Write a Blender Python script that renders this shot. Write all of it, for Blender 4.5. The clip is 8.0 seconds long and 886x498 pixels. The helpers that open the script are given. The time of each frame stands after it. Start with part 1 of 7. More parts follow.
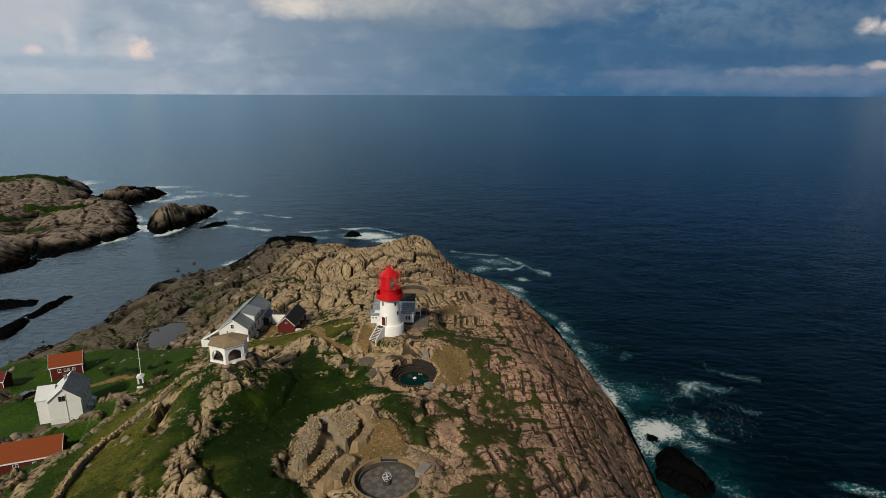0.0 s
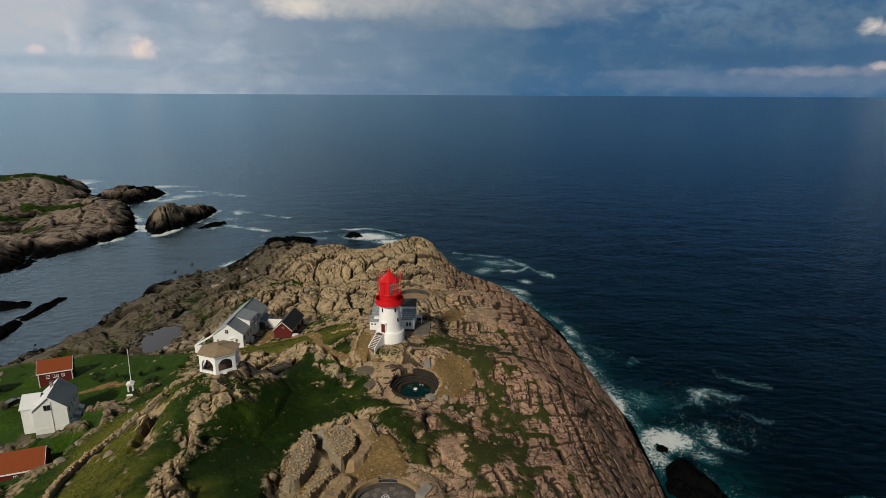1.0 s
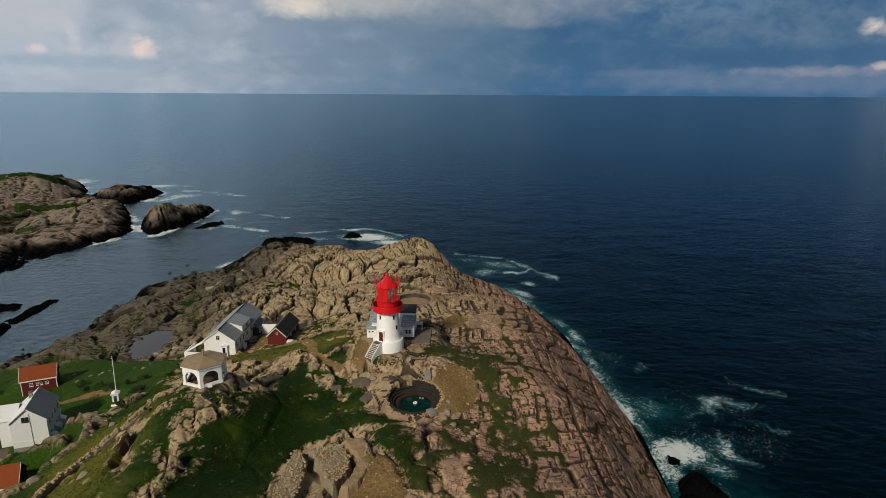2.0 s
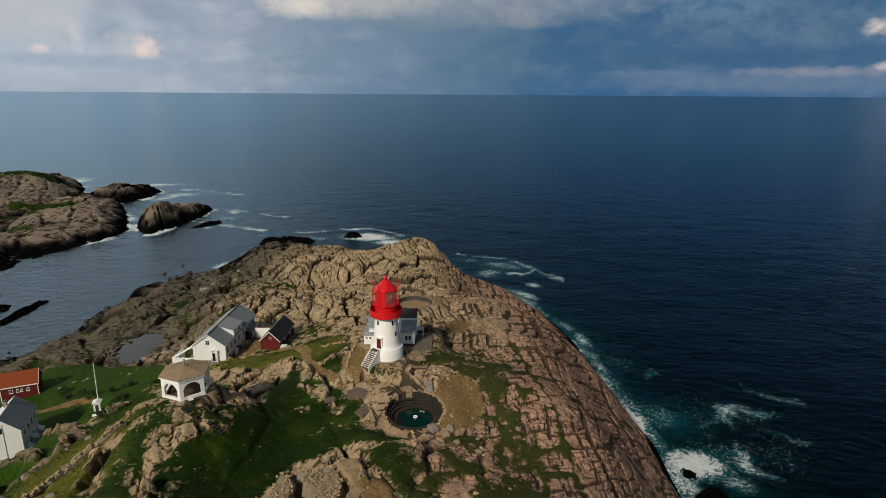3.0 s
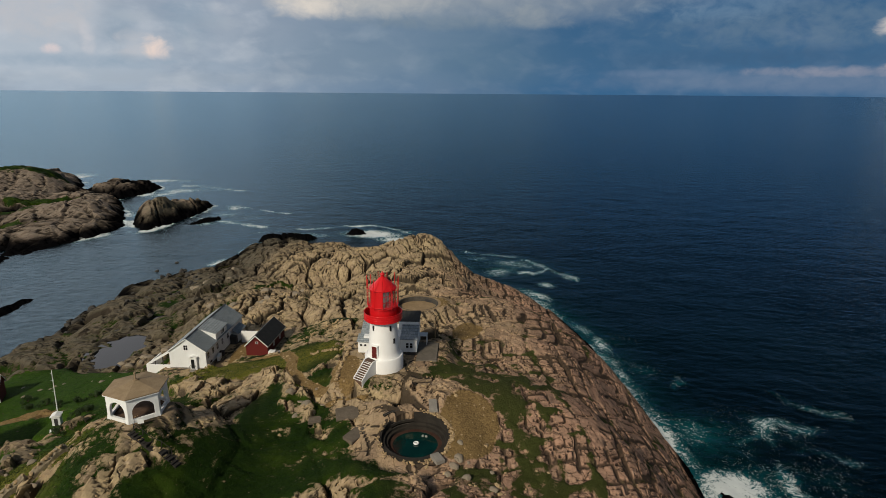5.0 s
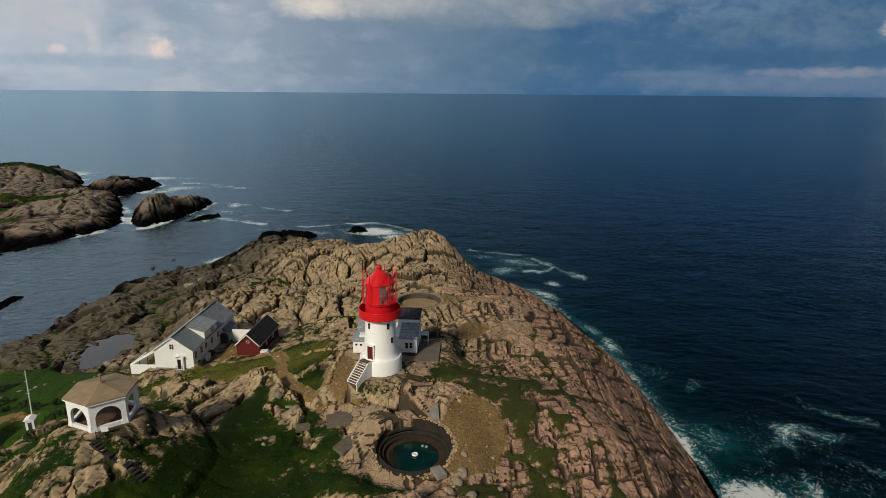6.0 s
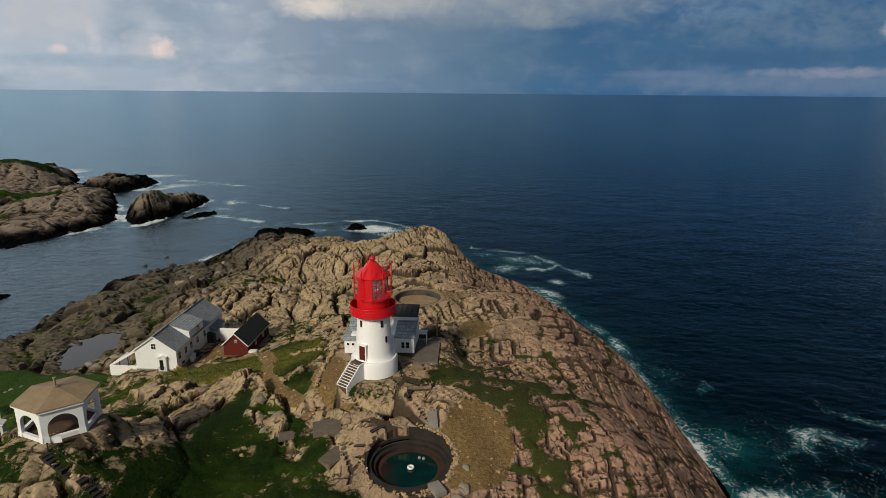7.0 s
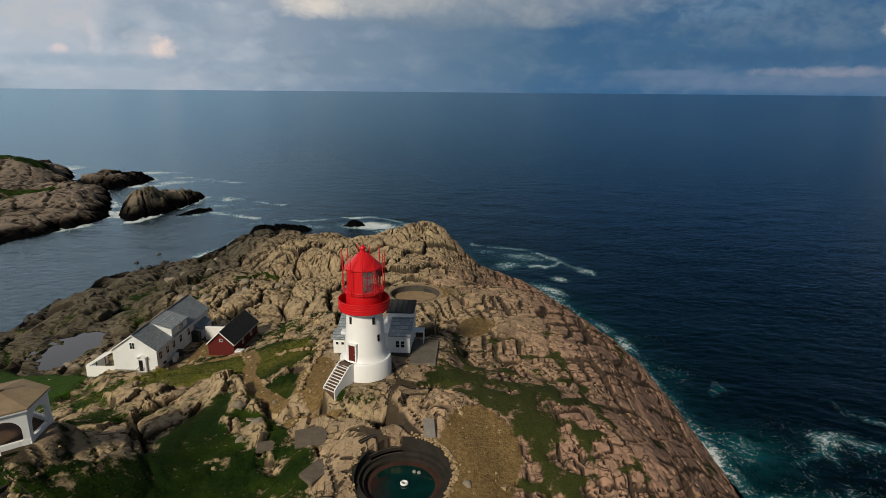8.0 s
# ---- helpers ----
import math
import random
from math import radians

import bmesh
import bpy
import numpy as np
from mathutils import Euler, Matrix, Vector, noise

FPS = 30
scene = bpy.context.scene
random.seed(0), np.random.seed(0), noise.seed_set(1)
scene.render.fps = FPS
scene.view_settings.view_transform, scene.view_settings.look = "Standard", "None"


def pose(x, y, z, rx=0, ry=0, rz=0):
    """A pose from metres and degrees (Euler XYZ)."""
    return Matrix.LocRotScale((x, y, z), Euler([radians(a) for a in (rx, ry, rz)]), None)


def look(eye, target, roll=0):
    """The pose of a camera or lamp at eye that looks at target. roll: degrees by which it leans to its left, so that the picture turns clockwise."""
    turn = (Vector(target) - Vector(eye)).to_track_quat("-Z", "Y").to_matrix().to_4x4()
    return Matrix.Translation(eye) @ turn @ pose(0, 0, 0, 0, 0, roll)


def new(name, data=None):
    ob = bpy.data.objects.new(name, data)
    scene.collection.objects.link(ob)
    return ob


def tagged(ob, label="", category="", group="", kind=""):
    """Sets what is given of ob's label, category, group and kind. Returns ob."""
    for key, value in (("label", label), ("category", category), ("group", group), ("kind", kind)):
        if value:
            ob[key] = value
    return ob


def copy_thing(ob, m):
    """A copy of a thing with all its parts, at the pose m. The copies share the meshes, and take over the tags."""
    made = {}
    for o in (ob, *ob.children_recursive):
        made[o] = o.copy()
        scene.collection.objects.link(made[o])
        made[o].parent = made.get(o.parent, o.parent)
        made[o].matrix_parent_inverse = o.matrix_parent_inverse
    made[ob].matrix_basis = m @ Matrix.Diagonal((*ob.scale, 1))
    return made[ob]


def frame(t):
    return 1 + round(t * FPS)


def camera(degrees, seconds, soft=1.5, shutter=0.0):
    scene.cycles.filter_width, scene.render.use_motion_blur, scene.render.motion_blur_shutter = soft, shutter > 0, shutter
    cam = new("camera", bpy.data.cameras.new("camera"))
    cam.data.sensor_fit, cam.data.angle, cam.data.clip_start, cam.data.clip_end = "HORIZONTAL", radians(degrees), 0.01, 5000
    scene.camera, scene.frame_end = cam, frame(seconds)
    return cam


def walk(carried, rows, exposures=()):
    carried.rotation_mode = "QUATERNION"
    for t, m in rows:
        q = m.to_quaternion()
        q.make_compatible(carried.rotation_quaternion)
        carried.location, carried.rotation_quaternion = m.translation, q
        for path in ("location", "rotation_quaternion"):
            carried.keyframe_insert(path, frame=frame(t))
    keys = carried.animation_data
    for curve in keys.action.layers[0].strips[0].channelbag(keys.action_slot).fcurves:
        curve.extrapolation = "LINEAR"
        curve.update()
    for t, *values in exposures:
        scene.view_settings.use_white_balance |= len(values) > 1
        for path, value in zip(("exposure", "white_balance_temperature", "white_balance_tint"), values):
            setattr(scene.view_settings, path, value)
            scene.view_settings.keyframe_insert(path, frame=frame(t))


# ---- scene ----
cam = camera(74.0, 8.0, 0.45)
PATH = [
    (0, (0.914, 3.894, 93.447), (0.466, 26.112, 87.490), 0.2),
    (0.5, (0.742, 6.752, 93.102), (0.259, 28.970, 87.145), 0.3),
    (1, (0.588, 9.726, 92.669), (0.082, 31.932, 86.712), 0.3),
    (1.5, (0.414, 13.107, 92.212), (-0.103, 35.313, 86.243), 0.3),
    (3, (-0.154, 24.777, 89.437), (-0.752, 46.983, 83.468), 0.4),
    (3.5, (-0.360, 28.644, 88.279), (-1.004, 50.851, 82.310), 0.4),
    (4, (-0.476, 32.568, 86.973), (-1.178, 54.775, 81.005), 0.4),
    (4.5, (-0.513, 36.371, 85.666), (-1.306, 58.566, 79.686), 0.4),
    (6, (-0.752, 47.597, 80.643), (-1.776, 69.781, 74.686), 0.5),
    (6.5, (-0.826, 51.088, 79.097), (-1.884, 73.271, 73.128), 0.5),
    (7, (-0.891, 54.512, 77.464), (-1.949, 76.707, 71.507), 0.5),
    (7.5, (-0.933, 58.005, 75.830), (-1.991, 80.188, 69.873), 0.5),
    (8, (-0.990, 61.327, 74.368), (-2.060, 83.511, 68.388), 0.5),
]
walk(cam, [(t, look(eye, target, roll)) for t, eye, target, roll in PATH])

# ---- nodes, sky and sun ----
def node_tree(mat):
    mat.use_nodes = True
    tree = mat.node_tree
    tree.nodes.clear()
    return tree


class Nodes:
    """Short names for shader nodes; sockets or numbers may be given as inputs."""

    def __init__(self, tree):
        self.tree = tree

    def add(self, kind, **settings):
        node = self.tree.nodes.new(kind)
        for key, value in settings.items():
            setattr(node, key, value)
        return node

    def link(self, value, socket):
        if isinstance(value, bpy.types.NodeSocket):
            self.tree.links.new(value, socket)
        elif isinstance(value, (tuple, list)) and len(value) == 3 and socket.type == "RGBA":
            socket.default_value = (*value, 1)
        else:
            socket.default_value = value

    def math(self, op, a, b=0.0, c=0.0, clamp=False):
        node = self.add("ShaderNodeMath", operation=op, use_clamp=clamp)
        for k, v in enumerate((a, b, c)):
            self.link(v, node.inputs[k])
        return node.outputs[0]

    def mix(self, fac, a, b, blend="MIX"):
        node = self.add("ShaderNodeMix", data_type="RGBA", blend_type=blend, clamp_factor=True)
        self.link(fac, node.inputs[0])
        self.link(a, node.inputs[6])
        self.link(b, node.inputs[7])
        return node.outputs[2]

    def ramp(self, value, low, high, a=0.0, b=1.0, smooth_step=True):
        node = self.add("ShaderNodeMapRange", interpolation_type="SMOOTHSTEP" if smooth_step else "LINEAR")
        for k, v in enumerate((value, low, high, a, b)):
            self.link(v, node.inputs[k])
        return node.outputs[0]

    def noise(self, vector, scale, detail=4.0, rough=0.55, distort=0.0):
        node = self.add("ShaderNodeTexNoise")
        self.link(vector, node.inputs["Vector"])
        node.inputs["Scale"].default_value, node.inputs["Detail"].default_value = scale, detail
        node.inputs["Roughness"].default_value, node.inputs["Distortion"].default_value = rough, distort
        return node.outputs["Fac"]

    def voronoi(self, vector, scale, feature="F1", rand=1.0):
        node = self.add("ShaderNodeTexVoronoi", feature=feature)
        self.link(vector, node.inputs["Vector"])
        node.inputs["Scale"].default_value, node.inputs["Randomness"].default_value = scale, rand
        return node.outputs["Distance"]

    def place(self):
        return self.add("ShaderNodeNewGeometry").outputs["Position"]

    def local(self):
        return self.add("ShaderNodeTexCoord").outputs["Object"]

    def scaled(self, vector, s, turn=(0, 0, 0)):
        node = self.add("ShaderNodeMapping")
        self.link(vector, node.inputs[0])
        node.inputs["Scale"].default_value = s
        node.inputs["Rotation"].default_value = turn
        return node.outputs[0]

    def attribute(self, name):
        return self.add("ShaderNodeAttribute", attribute_name=name).outputs["Fac"]

    def random(self):
        return self.add("ShaderNodeObjectInfo").outputs["Random"]

    def bump(self, height, strength=0.5, distance=0.05, normal=None):
        node = self.add("ShaderNodeBump")
        self.link(height, node.inputs["Height"])
        node.inputs["Strength"].default_value, node.inputs["Distance"].default_value = strength, distance
        if normal is not None:
            self.link(normal, node.inputs["Normal"])
        return node.outputs[0]

    def surface(self, color, rough=0.8, metal=0.0, normal=None, specular=0.5, **more):
        node = self.add("ShaderNodeBsdfPrincipled")
        self.link(color, node.inputs["Base Color"])
        self.link(rough, node.inputs["Roughness"])
        self.link(metal, node.inputs["Metallic"])
        self.link(specular, node.inputs["Specular IOR Level"])
        if normal is not None:
            self.link(normal, node.inputs["Normal"])
        for key, value in more.items():
            self.link(value, node.inputs[key])
        out = self.add("ShaderNodeOutputMaterial")
        self.tree.links.new(node.outputs[0], out.inputs[0])
        return node


def material(name):
    mat = bpy.data.materials.new(name)
    return mat, Nodes(node_tree(mat))


SUN_FROM = Vector((-0.34, -0.70, 0.53)).normalized()
sun_data = bpy.data.lights.new("sun", "SUN")
sun_data.energy, sun_data.angle, sun_data.color = 3.2, radians(7), (1.0, 0.895, 0.71)
sun = new("sun", sun_data)
sun.matrix_world = look(SUN_FROM * 100, (0, 0, 0))


def make_sky():
    world = bpy.data.worlds.new("sky")
    scene.world = world
    world.use_nodes = True
    n = Nodes(world.node_tree)
    n.tree.nodes.clear()
    way = n.add("ShaderNodeTexCoord").outputs["Generated"]
    axes = n.add("ShaderNodeSeparateXYZ")
    n.link(way, axes.inputs[0])
    x, y, z = axes.outputs
    turn = n.math("ARCTAN2", x, y)
    high = n.math("ARCSINE", z)
    clear = n.add("ShaderNodeTexSky", sky_type="NISHITA", sun_disc=False)
    clear.sun_elevation = math.asin(SUN_FROM.z)
    clear.sun_rotation = math.atan2(SUN_FROM.x, SUN_FROM.y)
    clear_light = n.mix(1.0, clear.outputs[0], (0.07, 0.07, 0.07), "MULTIPLY")
    # cloud cover: pale over the sunny side, slate blue over the open sea
    flat = n.scaled(way, (2.4, 2.4, 6.5))
    billow = n.noise(flat, 2.2, 6, 0.55, 0.3)
    fine = n.noise(n.scaled(way, (4.0, 4.0, 8.0)), 4.0, 5, 0.5, 0.3)
    side = n.ramp(n.math("ADD", turn, n.math("MULTIPLY", n.math("SUBTRACT", billow, 0.5), 0.35)), -0.66, 0.16)
    low_cloud = n.mix(side, (0.41, 0.485, 0.575), (0.028, 0.118, 0.255))
    top = n.mix(side, (0.45, 0.50, 0.57), (0.022, 0.095, 0.215))
    cloud = n.mix(n.ramp(high, 0.0, 0.10), low_cloud, top)
    cloud = n.mix(n.math("MULTIPLY", n.ramp(fine, 0.45, 0.75), n.ramp(side, 0.0, 1.0, 0.62, 0.12)), cloud, (0.53, 0.57, 0.63))
    cloud = n.mix(n.math("MULTIPLY", n.ramp(billow, 0.54, 0.34), 0.34), cloud, (0.08, 0.15, 0.26))
    # overhead thick dark cover; left, unseen bright stretch added to brighten the sea's reflection
    zenith = n.mix(n.ramp(turn, -0.66, -0.12), (1.72, 1.70, 1.76), (0.0005, 0.008, 0.018))
    zenith = n.mix(n.ramp(high, 0.42, 0.85), zenith, (0.010, 0.022, 0.034))
    cloud = n.mix(n.ramp(high, 0.135, 0.34, 0.0, 0.96), cloud, zenith)
    behind = n.ramp(n.math("ABSOLUTE", turn), 0.85, 1.6, 0.0, 0.75)
    cloud = n.mix(behind, cloud, (0.12, 0.145, 0.185))
    wisp = n.noise(n.scaled(way, (1, 1, 1.5)), 34.0, 5, 0.56, 0.4)

    def bank(at_turn, at_high, wide, tall, amount, color, edge=0.9):
        nonlocal cloud
        du = n.math("DIVIDE", n.math("SUBTRACT", turn, at_turn), wide)
        dv = n.math("DIVIDE", n.math("SUBTRACT", high, at_high), tall)
        far = n.math("ADD", n.math("MULTIPLY", du, du), n.math("MULTIPLY", dv, dv))
        far = n.math("ADD", far, n.math("MULTIPLY", n.math("SUBTRACT", wisp, 0.5), 6.5 * edge))
        cloud = n.mix(n.ramp(far, 1.6, -0.9, 0.0, amount), cloud, color)

    for row in BANKS:
        bank(*row)
    out = n.mix(0.94, clear_light, cloud)
    back = n.add("ShaderNodeBackground")
    n.link(out, back.inputs[0])
    back.inputs[1].default_value = 1.0
    end = n.add("ShaderNodeOutputWorld")
    n.tree.links.new(back.outputs[0], end.inputs[0])


CREAM, PALE, GREY = (0.80, 0.70, 0.62), (0.50, 0.53, 0.58), (0.34, 0.37, 0.39)
# clouds: bearing, height, half width, half height, cover, colour, raggedness
BANKS = [
    (-0.12, 0.060, 0.22, 0.090, 0.60, (0.150, 0.235, 0.32), 0.10),
    (0.05, 0.050, 0.12, 0.070, 0.55, (0.085, 0.165, 0.25), 0.10),
    (0.27, 0.070, 0.18, 0.050, 0.85, (0.022, 0.100, 0.22), 0.30),
    (0.50, 0.098, 0.24, 0.036, 0.70, (0.105, 0.175, 0.265), 0.80),
    (0.36, 0.120, 0.10, 0.018, 0.45, (0.13, 0.23, 0.36), 0.70),
    (0.46, 0.050, 0.24, 0.014, 0.90, (0.024, 0.092, 0.205), 0.50),
    (0.50, 0.016, 0.30, 0.018, 0.90, (0.140, 0.205, 0.32), 0.25),
    (0.55, 0.030, 0.14, 0.007, 0.75, (0.27, 0.28, 0.36), 0.60),
    (0.30, 0.028, 0.10, 0.006, 0.50, (0.13, 0.20, 0.33), 0.50),
    (0.605, 0.036, 0.030, 0.006, 0.90, (0.62, 0.54, 0.52), 0.50),
    (0.590, 0.086, 0.026, 0.010, 1.00, CREAM, 0.60),
    (0.622, 0.100, 0.026, 0.014, 1.00, CREAM, 0.60),
    (0.00, 0.152, 0.36, 0.050, 0.95, GREY, 0.16),
    (0.10, 0.112, 0.06, 0.016, 0.65, (0.30, 0.33, 0.35), 0.30),
    (-0.05, 0.104, 0.12, 0.012, 0.45, (0.17, 0.225, 0.27), 0.25),
    (-0.17, 0.134, 0.12, 0.024, 0.80, (0.52, 0.51, 0.49), 0.25),
    (-0.250, 0.127, 0.060, 0.020, 1.00, (0.78, 0.70, 0.61), 0.30),
    (-0.380, 0.117, 0.024, 0.009, 0.90, PALE, 0.50),
    (-0.395, 0.096, 0.045, 0.012, 0.60, (0.40, 0.45, 0.51), 0.60),
    (-0.430, 0.068, 0.012, 0.020, 0.45, (0.44, 0.49, 0.54), 0.70),
    (-0.610, 0.100, 0.085, 0.042, 0.90, (0.52, 0.52, 0.55), 0.60),
    (-0.525, 0.082, 0.030, 0.035, 0.75, (0.22, 0.31, 0.41), 0.50),
    (-0.430, 0.100, 0.045, 0.035, 0.65, (0.23, 0.32, 0.42), 0.50),
    (-0.500, 0.100, 0.030, 0.008, 0.60, (0.42, 0.47, 0.53), 0.70),
    (-0.495, 0.060, 0.034, 0.020, 0.80, (0.52, 0.53, 0.57), 0.70),
    (-0.475, 0.058, 0.020, 0.017, 1.00, (0.80, 0.66, 0.60), 0.70),
    (-0.606, 0.052, 0.014, 0.007, 1.00, (0.74, 0.63, 0.63), 0.60),
    (-0.560, 0.064, 0.010, 0.024, 0.75, (0.58, 0.58, 0.62), 0.70),
    (-0.560, 0.038, 0.14, 0.010, 0.60, (0.25, 0.35, 0.46), 0.50),
    (-0.450, 0.015, 0.28, 0.012, 0.60, (0.37, 0.43, 0.50), 0.40),
]
make_sky()

# ---- land: plan units of 1.15 m ----
K = 1.15

COAST = [(46, -80), (47, 20), (46, 80), (44.5, 110), (45, 128), (45.5, 140), (41.8, 160), (39.8, 180), (37.2, 200), (31.5, 219), (22, 239),
         (11.5, 251), (4.5, 257.5), (1, 272), (-3, 284), (-6, 296), (-20, 292), (-40, 297), (-60, 302), (-74, 309), (-85, 317), (-97, 318),
         (-104, 306), (-104, 292), (-107, 280), (-110, 268), (-117, 260), (-122, 255), (-126, 246), (-127, 233), (-124.5, 222),
         (-128, 212), (-127, 200), (-129, 188), (-132, 174), (-136, 160), (-152, 148), (-180, 135), (-210, 90), (-230, -80)]
ISLAND = [(-206, 252), (-198, 266), (-199, 291), (-193, 305), (-188, 327), (-189, 345), (-205, 372), (-222, 400), (-240, 425), (-262, 438),
          (-285, 455), (-300, 480), (-330, 520), (-400, 540), (-470, 500), (-470, 280), (-330, 235), (-250, 236)]
TONGUE = [(-264, 424), (-238, 424), (-229, 440), (-233, 470), (-240, 482), (-262, 486), (-285, 456)]
BLOCK = [(-186, 347), (-173, 331), (-166, 345), (-163, 362), (-162, 390), (-164, 404), (-174, 404), (-186, 385), (-192, 362)]


def hash2(ix, iy, seed):
    """Three random numbers from 0 to 1 for each whole-numbered place."""
    n = (ix.astype(np.int64) * 374761393 + iy.astype(np.int64) * 668265263 + seed * 974634777) & 0xFFFFFFFF
    out = []
    for k in range(3):
        n = ((n ^ (n >> 13)) * 1274126177 + k * 40503) & 0xFFFFFFFF
        n = n ^ (n >> 16)
        out.append((n & 0xFFFFFF) / float(0xFFFFFF))
    return out


def value_noise(x, y, seed):
    ix, iy = np.floor(x), np.floor(y)
    fx, fy = x - ix, y - iy
    fx, fy = fx * fx * (3 - 2 * fx), fy * fy * (3 - 2 * fy)
    a, b = hash2(ix, iy, seed)[0], hash2(ix + 1, iy, seed)[0]
    c, d = hash2(ix, iy + 1, seed)[0], hash2(ix + 1, iy + 1, seed)[0]
    return (a * (1 - fx) + b * fx) * (1 - fy) + (c * (1 - fx) + d * fx) * fy - 0.5


def fbm(x, y, seed, octaves=4):
    total, amp = 0, 1.0
    for k in range(octaves):
        total = total + amp * value_noise(x * 2 ** k, y * 2 ** k, seed + k)
        amp *= 0.5
    return total


def cells(x, y, seed):
    """Nearest and second-nearest distance to scattered seeds, with three random numbers of the nearest one and the way to it."""
    ix, iy = np.floor(x), np.floor(y)
    f1 = np.full(x.shape, 9.0)
    f2 = np.full(x.shape, 9.0)
    pick = [np.zeros(x.shape) for _ in range(5)]
    for dx in (-1, 0, 1):
        for dy in (-1, 0, 1):
            r = hash2(ix + dx, iy + dy, seed)
            vx, vy = x - (ix + dx + 0.1 + 0.8 * r[0]), y - (iy + dy + 0.1 + 0.8 * r[1])
            d = np.sqrt(vx * vx + vy * vy)
            near = d < f1
            f2 = np.where(near, f1, np.minimum(f2, d))
            f1 = np.where(near, d, f1)
            for k, v in enumerate((r[0], r[1], r[2], vx, vy)):
                pick[k] = np.where(near, v, pick[k])
    return f1, f2, pick


def inland(x, y, shore):
    """Distance to the shore line, positive on land."""
    best = np.full(x.shape, 1e9)
    inside = np.zeros(x.shape, bool)
    for (ax, ay), (bx, by) in zip(shore, shore[1:] + shore[:1]):
        ex, ey = bx - ax, by - ay
        t = np.clip(((x - ax) * ex + (y - ay) * ey) / (ex * ex + ey * ey), 0, 1)
        best = np.minimum(best, (x - ax - t * ex) ** 2 + (y - ay - t * ey) ** 2)
        if ey != 0:
            inside ^= ((ay > y) != (by > y)) & (x < ax + ex * (y - ay) / ey)
    return np.where(inside, 1, -1) * np.sqrt(best)


def knolls(x, y, table):
    total = np.zeros(x.shape)
    for kx, ky, size, high in table:
        total += high * np.exp(-((x - kx) ** 2 + (y - ky) ** 2) / (size * size))
    return total


def rise(d, width):
    """How the land climbs from its shore: steep at the water, flat inland; below the water it falls away."""
    return np.where(d > 0, 1 - np.exp(-np.maximum(d, 0) / width), 0.12 * np.minimum(d, 0))


def smooth(a, b, v):
    t = np.clip((v - a) / (b - a), 0, 1)
    return t * t * (3 - 2 * t)

# knolls and hollows of the headland: place, size, height over the common level
CROWN = [(-11, 108, 14, 2.3), (-33, 88, 12, 10.0), (-8, 75, 14, 3.8), (-35, 68, 14, 3.7), (6, 100, 14, 5.6), (20, 100, 14, 9.5),
         (12, 85, 16, -0.5), (2, 128, 16, 0.2), (15, 150, 22, 11.5), (-20, 150, 18, 1.4), (-10, 180, 22, 6.8), (12, 205, 22, -6.6),
         (-16, 238, 13, 10.9), (-41, 219, 18, 4.1), (-69, 240, 18, 2.0), (-50, 185, 22, 1.0), (-52, 135, 16, 0.3), (-38, 145, 14, -2.3),
         (-70, 118, 16, 0.3), (-85, 105, 16, 0.2), (-95, 140, 20, -0.3), (-80, 164, 18, -4.1)]
FLANK = [(-105, 185, 20, -1.8), (-60, 100, 14, 1.1), (-25, 105, 14, -0.7), (-45, 112, 14, 0.3), (-72, 300, 22, -1.7), (-30, 270, 22, -4.6),
         (-90, 230, 24, -5.7), (-20, 35, 40, 0.0), (-90, 40, 40, -1.6), (-60, 70, 22, 4.4), (15, 55, 22, 4.9), (-120, 115, 30, -5.7),
         (-25, 80, 12, -4.5), (-100, 260, 26, -7.2), (-12, 60, 45, 13.8), (-12, 120, 40, 14.3), (-5, 20, 45, 11.1), (0, -40, 50, 9.7),
         (-60, -20, 45, 5.8)]
DIPS = [(-7.5, 212, 11, 6.7), (-45, 208, 11, -8.9), (17.6, 123.2, 11, 6.6), (0, 40, 11, -4.3), (22.3, 79.9, 11, 5.6), (-60, 260, 11, -3.7),
        (-7, 64.6, 11, -4.1), (-85, 290, 11, -6.4), (40, 115, 11, 7.5), (-24.5, 90, 11, -2.9), (29.7, 142, 11, 4.2), (0, 245, 11, -2.5),
        (-87, 200.6, 11, -3.5), (5, 225, 11, -2.8), (-45, 100, 11, 3.7), (6.9, 95, 11, -2.9), (-80, 260, 11, 5.0), (-60, 165, 11, 2.5),
        (20, 40, 11, 5.1), (15, 72, 11, 2.6), (-9.8, 103, 11, -1.5), (-18, 238, 10, -1.0), (-40, 270, 11, -3.4), (-49, 276, 9, -1.2), (-9, 236, 8, 3.6), (-92, 303, 12, -4.5)]

LEVEL = 18.0
# levelled ground: place, half width, half depth, turn, level, soft edge
PADS = [(-11.2, 110.5, 5.5, 5.5, 0, 36.5, 2.5), (-51.5, 143, 5.5, 10.5, 0, 22.0, 3.5), (-40.6, 144.5, 3.8, 7.0, -2, 22.3, 2.5),
        (-5.6, 113.8, 2.4, 4.2, 0, 36.3, 2.0), (-35.4, 90.4, 2.6, 2.4, 0, 39.2, 2.0), (-79, 106.5, 5.5, 4.5, 10, 16.4, 2.5), (-97.5, 139.5, 5, 3.5, 0, 12.9, 2.5),
        (-72.8, 89.3, 8.0, 4.6, 22, 19.2, 2.0), (-77, 117, 9, 4, 5, 16.8, 3.0), (-67, 117.5, 2, 2, 0, 19.3, 1.5),
        (-112, 127, 4, 3.5, 0, 11.5, 3.0), (-87, 113.5, 5, 3, 0, 16.2, 3.0), (-15.8, 71.5, 3.8, 7.0, 0, 35.6, 1.6)]
